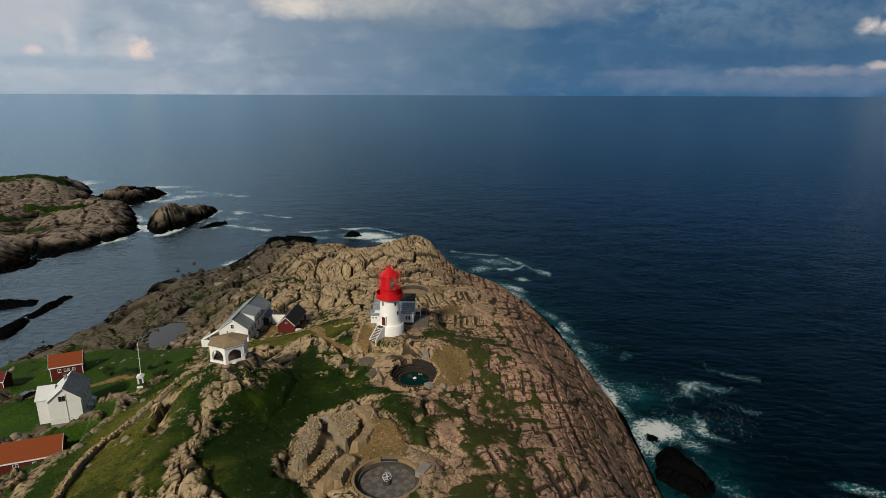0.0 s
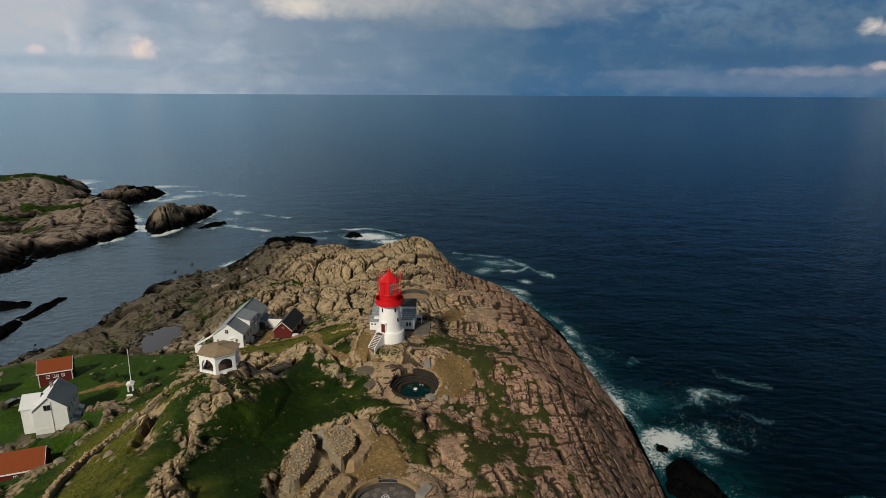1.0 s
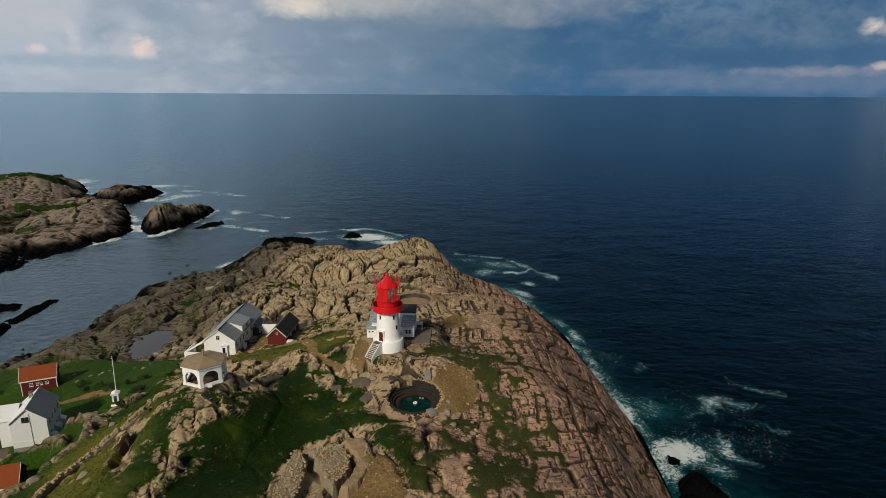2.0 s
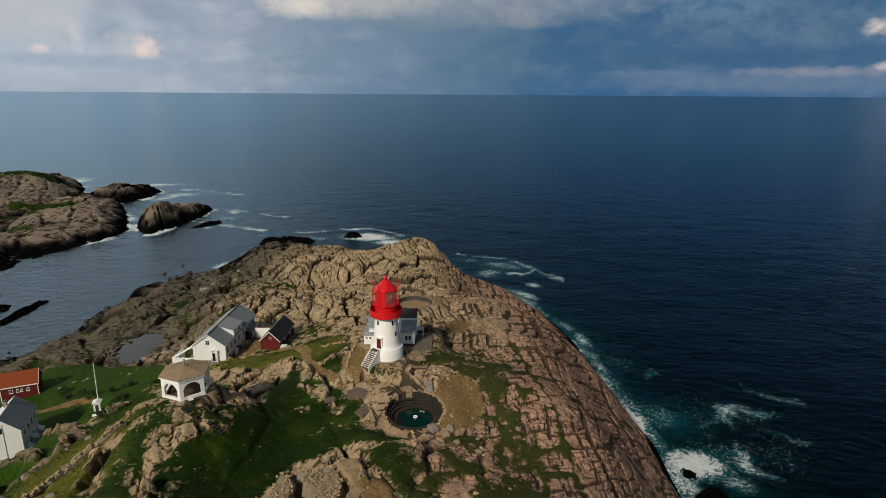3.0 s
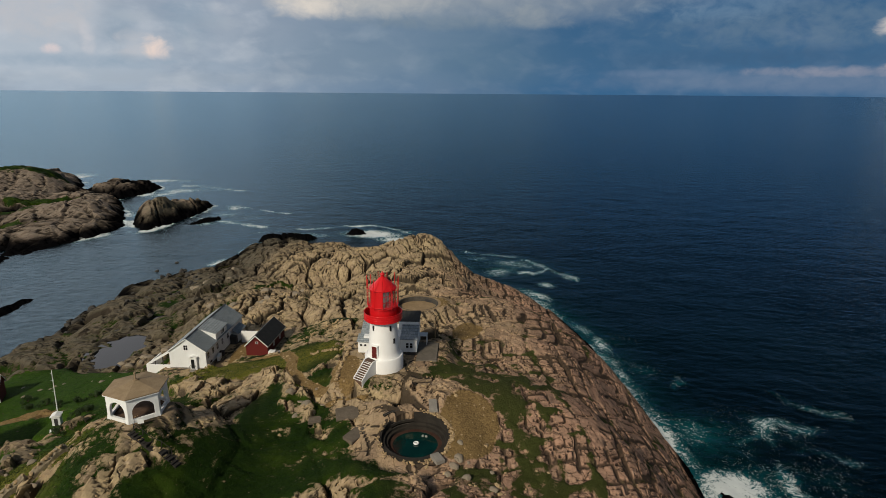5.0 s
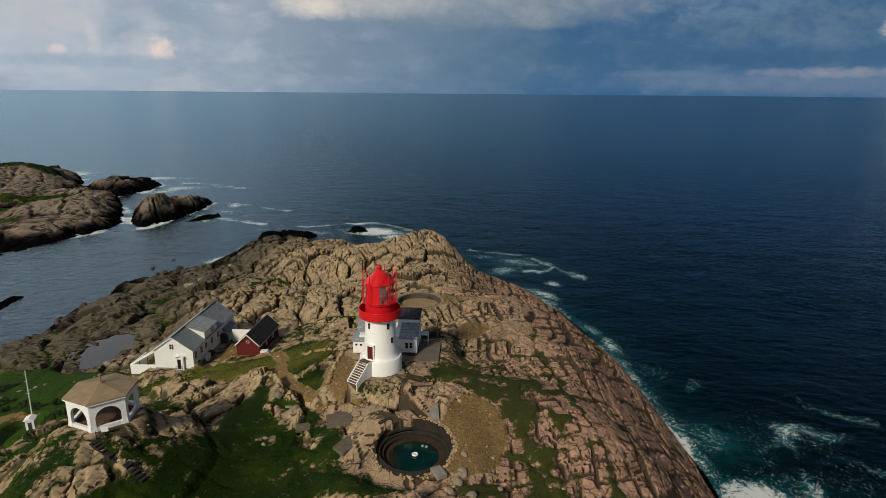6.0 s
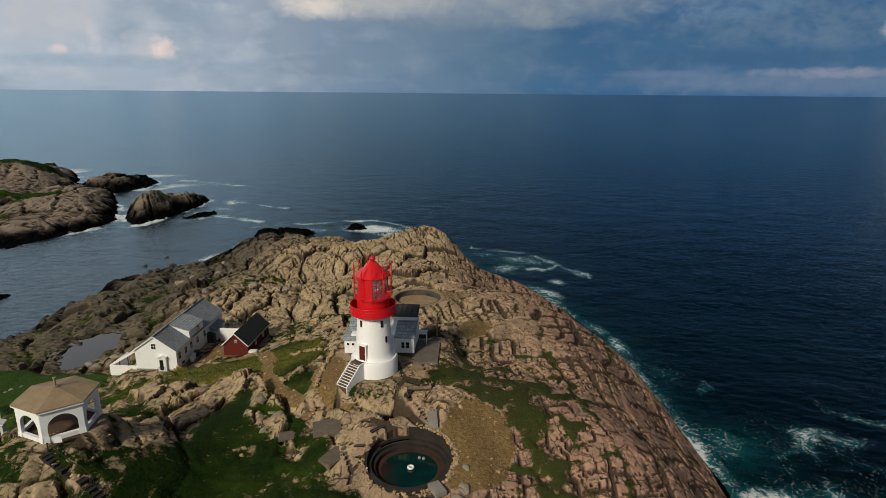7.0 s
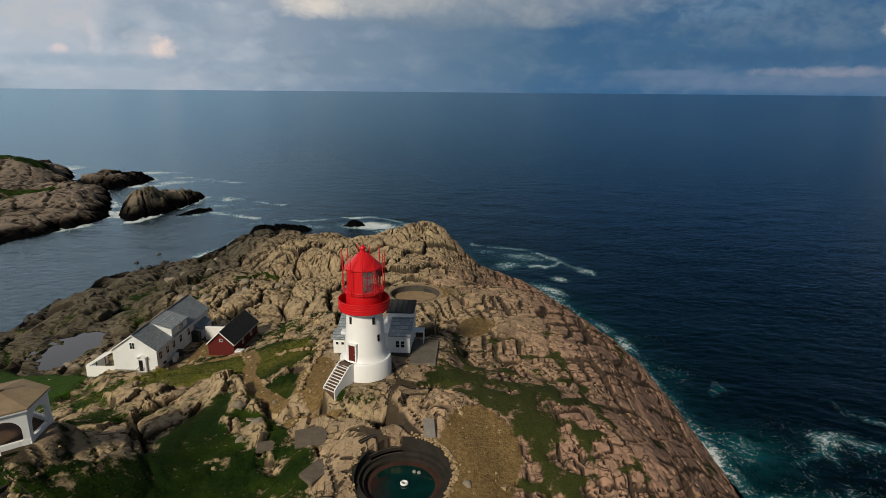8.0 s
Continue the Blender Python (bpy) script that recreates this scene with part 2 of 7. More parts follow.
# ring walls sunk in the rock: place, radius, floor level, rim level
WELL, DIAL, NORTH_PIT = (-5.8, 93.2, 4.0, 33.5, 35.6), (-7.1, 64.6, 4.3, 35.0, 36.35), (-9.5, 141.0, 4.3, 31.2, 33.7)
TARNS = [(-84.0, 163.0, 3.9, 7.6, 12, 11.7), (-80.6, 157.0, 2.6, 3.0, 0, 11.7), (-87.5, 188.0, 3.0, 2.4, 0, 9.6)]
# grass: place, half width, half depth, turn, strength
LAWNS = [(-50, 86, 4.0, 11, -38, 0.75), (-58, 81, 5, 5, 0, 0.7), (-44, 108, 4, 6, -30, 0.6), (-72, 84, 8, 4, 0, 0.9), (-48, 128, 9, 4, 20, 0.7),
         (-76, 119, 14, 8, 5, 1.1), (-95, 112, 14, 12, 0, 1.1), (-52, 100, 5, 14, -28, 0.6), (-70, 92, 9, 7, 0, 0.8), (-95, 200, 16, 30, 0, 0.20),
         (-76, 178, 14, 12, 0, 0.24), (-62, 190, 8, 14, 0, 0.18), (-36, 126, 8, 3, 30, 0.8), (-92, 185, 12, 6, 20, 0.35), (-32, 148, 6, 8, 0, 0.45),
         (-64, 178, 8, 4, 40, 0.8), (-91, 201, 6, 4, 0, 0.9), (-120, 140, 20, 12, 0, 1.0)]
# grass with an outline of its own: strength, inner softness, outline
GREENS = [
    (0.95, 2.6, [(-36, 79), (-31.5, 87), (-30.5, 94), (-31, 102), (-28, 111), (-25.8, 110), (-23, 100), (-18.5, 95.5), (-13.5, 93), (-9.5, 88.2), (-3, 87), (-3.5, 82), (-12, 82.2), (-18.5, 81.5), (-19.2, 67), (-16, 57), (-28, 57), (-34, 69)]),
    (1.0, 2.0, [(-25, 104), (-19, 100), (-14, 97.5), (-11, 91), (-9, 86), (-15.5, 90), (-18.5, 95)]),
    (0.95, 1.2, [(-24, 110), (-18, 109), (-17, 103.5), (-20, 102.8), (-23, 105)]),
    (1.1, 3.0, [(-113, 134), (-103, 137), (-99, 153), (-90, 155), (-68, 143), (-60, 130), (-61, 125), (-68, 121), (-76, 112), (-63, 106), (-58, 94), (-70, 100), (-90, 108)]),
    (0.80, 2.0, [(-52, 128), (-41, 131), (-30, 121), (-29.5, 116), (-44, 120.5)]),
    (0.62, 2.0, [(-7, 104), (-2, 103), (0.4, 118), (5, 116), (10, 108), (9, 100), (11, 95.5), (14, 90), (13, 80), (9, 76), (9, 58), (-2, 58), (-1, 73), (5, 86), (7, 91), (5, 97), (1, 101), (-4, 102)]),
    (0.66, 1.6, [(0, 90), (4, 91), (8, 86), (8, 78), (2, 76), (-2, 82)]),
    (0.55, 1.6, [(-6, 104.5), (-1, 102.5), (2, 104), (1, 110), (-3, 109)]),
    (0.50, 0.8, [(1, 102), (5, 99.5), (8, 95), (9, 90), (8, 84), (6.5, 84), (7, 90), (5, 95), (2, 99.5)]),
    (0.80, 3.0, [(-60, 128), (-54, 116), (-47, 97), (-43, 80), (-39, 60), (-60, 60), (-60, 84), (-59, 92), (-64, 110)]),
    (0.55, 2.5, [(-47, 97), (-43, 80), (-39, 60), (-34, 60), (-36, 76), (-33, 88), (-40, 98)]),
    (0.92, 2.0, [(-35, 125), (-25, 127), (-18.5, 119), (-18.5, 111), (-24, 110), (-30, 116)]),
    (0.60, 2.0, [(-12, 82), (-5, 84), (-1, 78), (-2, 70), (-6, 71), (-9, 78)]),
]
# bare rock that breaks through the grass: place, half width, half depth, turn, strength
OUTCROPS = [(-33, 76, 4, 9, -15, 0.75), (-15, 90, 4, 3, 0, 0.7), (-20, 76, 4, 3, 0, 0.5), (-12, 98, 4, 3, 0, 0.5), (-48, 82, 4, 8, -30, 0.7)]
# short grass dried by the sun
DRY = [(-26, 119, 8, 7, 0, 1.0), (-41, 124, 13, 5.5, -22, 1.2), (-50, 86, 8, 28, 10, 1.0), (-34, 104, 9, 6, 20, 0.5), (-22, 106, 5, 3, 0, 0.5), (-28, 116, 3, 5, 0, 0.6), (-30, 62, 4, 6, 0, 0.4)]
# trodden and gravelled ground
BARE = [(-0.3, 95.4, 3.5, 5.4, -12, 1.2), (-14.5, 98.5, 3, 1.6, 30, 0.4), (-0.8, 129.5, 2.6, 4.0, -20, 0.9), (-16.5, 107, 2.0, 4.5, 10, 0.9), (-82, 124, 10, 2.2, 5, 0.8), (-92, 126, 5, 3, 0, 0.9), (-9.5, 72, 4.0, 5.0, 0, 1.0),
        (-13.5, 66, 3.0, 4.0, 0, 1.0), (-44, 142, 2.2, 8, 0, 1.0), (-9, 142, 6, 4, 0, 0.7), (-15.5, 101.8, 3.5, 0.8, 25, 0.7)]
TRACK = [(-46, 132), (-38, 131), (-31, 126), (-27.5, 119), (-26, 113), (-23, 108), (-19, 104)]


def patch(x, y, row):
    px, py, w, h, turn = row[:5]
    c, s = math.cos(radians(turn)), math.sin(radians(turn))
    u, v = ((x - px) * c + (y - py) * s) / w, (-(x - px) * s + (y - py) * c) / h
    return u, v


def base_level(x, y):
    d = inland(x, y, COAST)
    return d, rise(d, 17 + 13 * smooth(-10, -70, x)) * (LEVEL + knolls(x, y, CROWN + FLANK + DIPS))


def near_line(x, y, line):
    best = np.full(x.shape, 1e9)
    for (ax, ay), (bx, by) in zip(line, line[1:]):
        ex, ey = bx - ax, by - ay
        t = np.clip(((x - ax) * ex + (y - ay) * ey) / (ex * ex + ey * ey), 0, 1)
        best = np.minimum(best, (x - ax - t * ex) ** 2 + (y - ay - t * ey) ** 2)
    return np.sqrt(best)


def blocks(u, v, wide, long_side, seed):
    """Rows of uneven blocks with staggered cross joints: metres to the nearest joint, three random numbers and the offset from the middle."""
    def cut(p, row, key):
        i = np.floor(p)
        low, high = 0.5 * (hash2(i, row, key)[0] - 0.5), 0.5 * (hash2(i + 1, row, key)[0] - 0.5)
        i = np.where(p - i < low, i - 1, np.where(p - i > 1 + high, i + 1, i))
        a, b = i + 0.5 * (hash2(i, row, key)[0] - 0.5), i + 1 + 0.5 * (hash2(i + 1, row, key)[0] - 0.5)
        return i, p - a, b - p
    i, left, right = cut(u / wide, np.zeros(u.shape), seed)
    j, near, far = cut(v / long_side + 7.3 * hash2(i, i, seed + 1)[0], i, seed + 2)
    edge = np.minimum(np.minimum(left, right) * wide, np.minimum(near, far) * long_side)
    return edge, hash2(i, j, seed + 3), (left - right) * wide / 2, (near - far) * long_side / 2


def rock_relief(mx, my, seed, rounded, slab=None, level=0.0):
    """Jointed rock in metres: folds, tilted blocks with open joints, long fissures in two directions, small blocks."""
    wx, wy = mx + 2.0 * fbm(mx / 7, my / 7, seed + 40, 3), my + 2.0 * fbm(mx / 7, my / 7, seed + 50, 3)
    c, s = math.cos(radians(24)), math.sin(radians(24))
    u, v = wx * c + wy * s, -wx * s + wy * c
    out = 1.8 * fbm(mx / 26, my / 26, seed, 3) + 0.8 * fbm(mx / 6, my / 9, seed + 5, 3)
    cut, seams = np.zeros(mx.shape), np.zeros(mx.shape)
    for size, stretch, lift, tilt, groove, open_gap, k in ((11.0, 2.0, 2.3, 0.15, 1.35, 0.07, 1), (4.4, 1.8, 0.75, 0.19, 0.70, 0.09, 2), (1.7, 1.5, 0.20, 0.14, 0.18, 0.16, 3)):
        f1, f2, (r0, r1, r2, vx, vy) = cells(u / size, v / (size * stretch), seed + 60 + k)
        gap = smooth(0.0, open_gap * (1 + 0.9 * rounded), f2 - f1)
        block = lift * (r2 - 0.5) + size * tilt * ((r0 - 0.5) * vx + (r1 - 0.5) * vy) * 2
        dome = lift * 2.0 * (0.25 - f1 * f1)
        keep = smooth(0.12, 0.5, r1) if k == 2 else 1.0
        out += ((1 - rounded) * block + rounded * (0.6 * block + dome)) - groove * (1 + 0.7 * rounded) * (1 - gap) * keep
        cut = np.maximum(cut, (1 - gap) * keep * (1.0 if k < 3 else 0.3))
        if k == 1:
            seams = smooth(0.16, 0.02, f2 - f1)
    for turn, long_side, short_side, deep, k in ((38, 13, 3.6, 0.75, 1), (118, 10, 4.2, 0.65, 2), (78, 7, 2.0, 0.4, 3)):
        c, s = math.cos(radians(turn)), math.sin(radians(turn))
        p, q = (wx * c + wy * s) / short_side, (-wx * s + wy * c) / long_side
        line = np.abs(value_noise(p, q, seed + 80 + k))
        fissure = smooth(0.035 if k < 3 else 0.05, 0.0, line) * smooth(-0.15, 0.1, fbm(mx / 15, my / 15, seed + 85 + k, 2))
        out -= deep * fissure
        cut = np.maximum(cut, fissure)
        if k < 3:
            seams = np.maximum(seams, smooth(0.09, 0.01, line) * (fissure > -1))
    if slab is not None:
        # flat slabs parted by straighter joints that run along the shore, crossed by short ones
        c, s = math.cos(radians(11)), math.sin(radians(11))
        wx = mx + 6.0 * fbm(mx / 24, my / 24, seed + 41, 3) + 1.5 * fbm(mx / 7, my / 7, seed + 43, 4)
        wy = my + 6.0 * fbm(mx / 24, my / 24, seed + 51, 3) + 1.5 * fbm(mx / 7, my / 7, seed + 53, 4)
        # the cross joints dip towards the sea
        wy = wy + 1.2 * level
        u, v = wx * c + wy * s * 0.3, -wx * s + wy * c
        flat = 0.9 * fbm(mx / 26, my / 26, seed, 3) + 0.18 * fbm(mx / 6, my / 9, seed + 5, 3)
        split = np.zeros(mx.shape)
        for wide, long_side, lift, tilt, groove, open_gap, k in ((6.2, 7.6, 0.45, 0.030, 0.62, 0.80, 1), (3.0, 3.5, 0.22, 0.040, 0.40, 0.55, 2), (1.4, 1.7, 0.08, 0.04, 0.14, 0.32, 3)):
            edge, (r0, r1, r2), du, dv = blocks(u, v, wide, long_side, seed + 160 + k)
            seen = smooth(-0.30, 0.0, fbm(mx / 8, my / 8, seed + 171 + k, 2)) * (1.0 if k == 1 else smooth(0.2, 0.5, r1) if k == 2 else smooth(0.4, 0.6, r1))
            gap = 1 - (1 - smooth(0.12 * open_gap, open_gap, edge)) * seen
            flat += lift * (r2 - 0.5) * seen + tilt * ((r0 - 0.5) * du + (r1 - 0.5) * dv) * 2 - groove * (1 - gap)
            split = np.maximum(split, (1 - gap) * (1.0 if k < 3 else 0.6))
            if k == 1:
                seams = seams * (1 - slab) + slab * smooth(1.3, 0.2, edge)
        out, cut = out * (1 - slab) + flat * slab, cut * (1 - slab) + split * slab
    out = out + 0.16 * fbm(mx / 1.1, my / 1.1, seed + 300, 3)
    return out, cut, seams


def headland(x, y):
    """Level in plan units, with the shares of grass, bare ground and wet rock."""
    d, z = base_level(x, y)
    mx, my = x * K, y * K
    rounded = smooth(0, -26, x) * smooth(116, 140, y) * 0.30 + 0.20 * smooth(-15, -40, x)
    rounded = np.clip(rounded, 0, 1)
    relief, cut, seams = rock_relief(mx, my, 7, rounded, 0.92 * smooth(-7, 3, x), z * K)
    wild = fbm(mx / 5, my / 5, 90, 4) + 0.35 * fbm(mx / 1.3, my / 1.3, 95, 2)
    turf = np.full(x.shape, -0.35)
    sx = x + 4.5 * fbm(mx / 11, my / 11, 301, 4)
    sy = y + 4.5 * fbm(mx / 11, my / 11, 311, 4)
    for row in LAWNS:
        u, v = patch(sx, sy, row)
        turf = np.maximum(turf, row[5] * (1.35 - (u * u + v * v)))
    for strength, fade, outline in GREENS:
        turf = np.maximum(turf, -0.35 + (strength + 0.35) * smooth(-0.8, fade, inland(sx, sy, outline)))
    dry = np.zeros(x.shape)
    for row in DRY:
        u, v = patch(sx, sy, row)
        dry = np.maximum(dry, row[5] * np.exp(-(u * u + v * v)))
    turf = np.maximum(turf, -0.35 + 0.80 * seams * smooth(20, 9, x) * smooth(-6, 0, x) * smooth(128, 108, y)) + 0.4 * cut * smooth(-20, -40, x) + 0.9 * wild - 0.10 * relief + 1.1 * fbm(mx / 2.4, my / 2.4, 97, 3) * smooth(-10, 0, x) - 0.4 * smooth(156, 172, y)
    turf = turf + 0.20 * smooth(-18, -26, x) * smooth(140, 125, y) + (0.32 - 0.50 * (1 - seams)) * smooth(-8, -2, x) * smooth(150, 130, y)
    for row in OUTCROPS:
        u, v = patch(sx, sy, row)
        turf = turf - row[5] * np.exp(-(u * u + v * v)) * smooth(-0.30, 0.15, fbm(mx / 4.5, my / 4.5, 331, 3))
    turf = smooth(-0.10, 0.95, turf) * smooth(3, 9, d)
    bare = np.full(x.shape, 0.0)
    for row in BARE:
        u, v = patch(0.5 * (x + sx), 0.5 * (y + sy), row)
        bare = np.maximum(bare, row[5] * smooth(1.25, 0.75, np.sqrt(u * u + v * v) + 0.25 * wild))
    bare = np.maximum(bare, smooth(1.2, 0.6, near_line(x, y, TRACK)))
    bare = np.clip(bare, 0, 1)
    turf = turf * (1 - bare)
    soft = np.maximum(turf * 0.86, bare * 0.93)
    coarse = smooth(8, 50, y)
    relief, cut = relief * coarse, cut * coarse
    coast_keep = smooth(-2, 3, d)
    z = z + (relief * (1 - soft) * coast_keep + 0.10 * wild * soft) / K
    for row in PADS:
        u, v = patch(x, y, (row[0], row[1], 1, 1, row[4]))
        far = np.maximum(np.maximum(np.abs(u) - row[2], np.abs(v) - row[3]), 0)
        keep = smooth(row[6], 0, far)
        z = z * (1 - keep) + (row[5] + 0.05 * wild) * keep
    for px, py, r, floor, rim in (WELL, DIAL, NORTH_PIT):
        far = np.hypot(x - px, y - py)
        keep = smooth(r + 4.5, r + 1.0, far)
        z = z * (1 - keep) + (rim + (0.18 * (y - py) if r == WELL[2] else 0)) * keep
        z = np.where(far < r - 0.1, floor - 0.6, z)
    for row in TARNS:
        u, v = patch(x, y, row)
        far = np.sqrt(u * u + v * v) + 0.6 * wild
        z = np.where((far > 1.1) & (far < 1.7), np.maximum(z, row[5] + 0.4), z)
    for row in TARNS:
        u, v = patch(x, y, row)
        far = np.sqrt(u * u + v * v) + 0.6 * wild
        z = z + (row[5] - 1.2 - z) * smooth(1.35, 0.85, far)
        turf = turf * smooth(0.8, 1.15, far)
    wet = smooth(6.0, 2.0, z * K + 2.6 * wild)
    wet = np.maximum(wet, smooth(9, 5, np.hypot((x + 1.5) * 1.3, y - 277) + 3 * wild))
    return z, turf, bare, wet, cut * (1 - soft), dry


def spaced(parts):
    """Grid lines: (start, end, step at the start, step at the end) one after another."""
    out = []
    for a, b, s0, s1 in parts:
        p = a
        while p < b:
            out.append(p)
            p += s0 + (s1 - s0) * (p - a) / (b - a)
    out.append(parts[-1][1])
    return np.array(out)


def sheet(name, xs, ys, level, mat, shares=(), drop_below=None, faceted=False):
    """One mesh over the grid lines; level gives z and the shares, all in plan units."""
    gx, gy = np.meshgrid(xs, ys)
    z, *values = level(gx, gy)
    verts = np.stack([gx * K, gy * K, z * K], -1).reshape(-1, 3)
    ny, nx = gx.shape
    i = np.arange(ny * nx).reshape(ny, nx)
    quads = np.stack([i[:-1, :-1], i[:-1, 1:], i[1:, 1:], i[1:, :-1]], -1).reshape(-1, 4)
    if drop_below is not None:
        quads = quads[(z.reshape(-1)[quads] > drop_below).any(1)]
        used = np.unique(quads)
        back = np.full(ny * nx, -1)
        back[used] = np.arange(len(used))
        quads, verts = back[quads], verts[used]
        values = [v.reshape(-1)[used] for v in values]
    mesh = bpy.data.meshes.new(name)
    mesh.vertices.add(len(verts))
    mesh.vertices.foreach_set("co", verts.astype(np.float32).reshape(-1))
    mesh.loops.add(len(quads) * 4)
    mesh.loops.foreach_set("vertex_index", quads.astype(np.int32).reshape(-1))
    mesh.polygons.add(len(quads))
    mesh.polygons.foreach_set("loop_start", np.arange(0, len(quads) * 4, 4, dtype=np.int32))
    mesh.polygons.foreach_set("loop_total", np.full(len(quads), 4, dtype=np.int32))
    # bare rock breaks in facets, turf is soft
    soft = values[0].reshape(-1)[quads].mean(1) > 0.35 if faceted else np.ones(len(quads), dtype=bool)
    mesh.polygons.foreach_set("use_smooth", soft)
    mesh.update(calc_edges=True)
    for key, value in zip(shares, values):
        mesh.attributes.new(key, "FLOAT", "POINT").data.foreach_set("value", np.asarray(value, dtype=np.float32).reshape(-1))
    mesh.materials.append(mat)
    return new(name, mesh)


def ground_z(px, py):
    """Ground level in metres at a place of the plan."""
    return float(headland(np.array([[px]], float), np.array([[py]], float))[0][0, 0]) * K


def rock_material():
    mat, n = material("coastal_rock")
    p = n.place()
    turf, bare, wet = n.attribute("turf"), n.attribute("bare"), n.attribute("wet")
    big = n.noise(p, 0.035, 4, 0.6)
    mid = n.noise(p, 0.30, 5, 0.55, 0.4)
    fine = n.noise(p, 2.6, 7, 0.70)
    axes = n.add("ShaderNodeSeparateXYZ")
    n.link(p, axes.inputs[0])
    east = n.ramp(n.math("ADD", axes.outputs[0], n.math("MULTIPLY", n.math("SUBTRACT", big, 0.5), 70)), -22, 28)
    stone = n.mix(east, (0.42, 0.325, 0.190), (0.53, 0.315, 0.215))
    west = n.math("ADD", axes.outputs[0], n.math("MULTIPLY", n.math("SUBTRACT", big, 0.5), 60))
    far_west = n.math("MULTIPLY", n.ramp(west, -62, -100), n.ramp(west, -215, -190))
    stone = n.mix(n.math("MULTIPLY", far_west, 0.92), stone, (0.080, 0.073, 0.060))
    stone = n.mix(n.math("MULTIPLY", n.ramp(mid, 0.40, 0.70), n.ramp(east, 0, 1, 0.50, 0.5)), stone, (0.17, 0.12, 0.085))
    stone = n.mix(n.math("MULTIPLY", n.ramp(n.noise(p, 0.9, 6, 0.7), 0.54, 0.70), n.ramp(far_west, 0, 1, 0.55, 0.12)), stone, (0.54, 0.42, 0.31))
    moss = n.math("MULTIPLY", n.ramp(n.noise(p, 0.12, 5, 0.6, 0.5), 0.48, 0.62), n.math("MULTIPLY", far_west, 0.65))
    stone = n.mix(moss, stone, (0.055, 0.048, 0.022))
    stone = n.mix(n.math("MULTIPLY", n.ramp(west, -190, -215), 0.75), stone, (0.170, 0.148, 0.138))
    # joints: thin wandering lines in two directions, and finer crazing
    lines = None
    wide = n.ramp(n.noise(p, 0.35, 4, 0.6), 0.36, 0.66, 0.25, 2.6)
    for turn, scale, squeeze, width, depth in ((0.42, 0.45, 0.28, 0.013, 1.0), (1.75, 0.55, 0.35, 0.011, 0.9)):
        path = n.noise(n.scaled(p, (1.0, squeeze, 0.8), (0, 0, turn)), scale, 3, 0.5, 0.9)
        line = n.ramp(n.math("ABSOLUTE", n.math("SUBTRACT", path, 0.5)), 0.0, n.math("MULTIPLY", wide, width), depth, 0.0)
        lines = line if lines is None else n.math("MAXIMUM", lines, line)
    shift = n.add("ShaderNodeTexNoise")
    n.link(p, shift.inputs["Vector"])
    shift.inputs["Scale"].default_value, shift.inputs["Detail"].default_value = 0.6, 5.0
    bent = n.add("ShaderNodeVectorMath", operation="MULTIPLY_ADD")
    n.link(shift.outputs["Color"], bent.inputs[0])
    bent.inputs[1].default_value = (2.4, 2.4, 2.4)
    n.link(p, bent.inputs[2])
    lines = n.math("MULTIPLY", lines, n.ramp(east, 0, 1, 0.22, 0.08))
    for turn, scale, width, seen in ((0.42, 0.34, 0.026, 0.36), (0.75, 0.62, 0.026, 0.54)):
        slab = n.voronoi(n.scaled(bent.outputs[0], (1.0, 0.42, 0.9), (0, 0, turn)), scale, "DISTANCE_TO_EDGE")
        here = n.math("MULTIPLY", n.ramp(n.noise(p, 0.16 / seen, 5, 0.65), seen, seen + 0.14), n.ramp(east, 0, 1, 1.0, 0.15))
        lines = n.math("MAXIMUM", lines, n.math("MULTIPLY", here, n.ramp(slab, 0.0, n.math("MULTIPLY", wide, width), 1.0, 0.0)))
    # block joints of the sloping slabs: long ones along the shore, short ones across
    sway = n.add("ShaderNodeTexNoise")
    n.link(p, sway.inputs["Vector"])
    sway.inputs["Scale"].default_value, sway.inputs["Detail"].default_value, sway.inputs["Roughness"].default_value = 0.13, 6.0, 0.6
    swayed = n.add("ShaderNodeVectorMath", operation="MULTIPLY_ADD")
    n.link(sway.outputs["Color"], swayed.inputs[0])
    swayed.inputs[1].default_value = (8.0, 8.0, 0.0)
    dipped = n.add("ShaderNodeCombineXYZ")
    n.link(axes.outputs[0], dipped.inputs[0])
    n.link(n.math("ADD", axes.outputs[1], n.math("MULTIPLY", axes.outputs[2], 1.2)), dipped.inputs[1])
    n.link(dipped.outputs[0], swayed.inputs[2])
    tones = []
    for turn, width, row, gap, low, share in ((1.38, 2.6, 1.6, 0.11, 0.36, 1.0), (1.28, 1.15, 0.85, 0.065, 0.50, 0.85), (0.62, 3.6, 2.6, 0.12, 0.46, 0.95)):
        tile = n.add("ShaderNodeTexBrick", offset=0.37, offset_frequency=2, squash=1.5, squash_frequency=3)
        n.link(n.scaled(swayed.outputs[0], (1, 1, 0), (0, 0, turn)), tile.inputs["Vector"])
        for key, value in (("Scale", 1.0), ("Brick Width", width), ("Row Height", row), ("Mortar Size", gap), ("Mortar Smooth", 0.6), ("Bias", 0.0)):
            tile.inputs[key].default_value = value
        n.link((0, 0, 0), tile.inputs["Color1"])
        n.link((1, 1, 1), tile.inputs["Color2"])
        n.link((0.5, 0.5, 0.5), tile.inputs["Mortar"])
        tones.append(tile.outputs["Color"])
        here = n.ramp(n.noise(p, 0.45, 5, 0.65), low, low + 0.12)
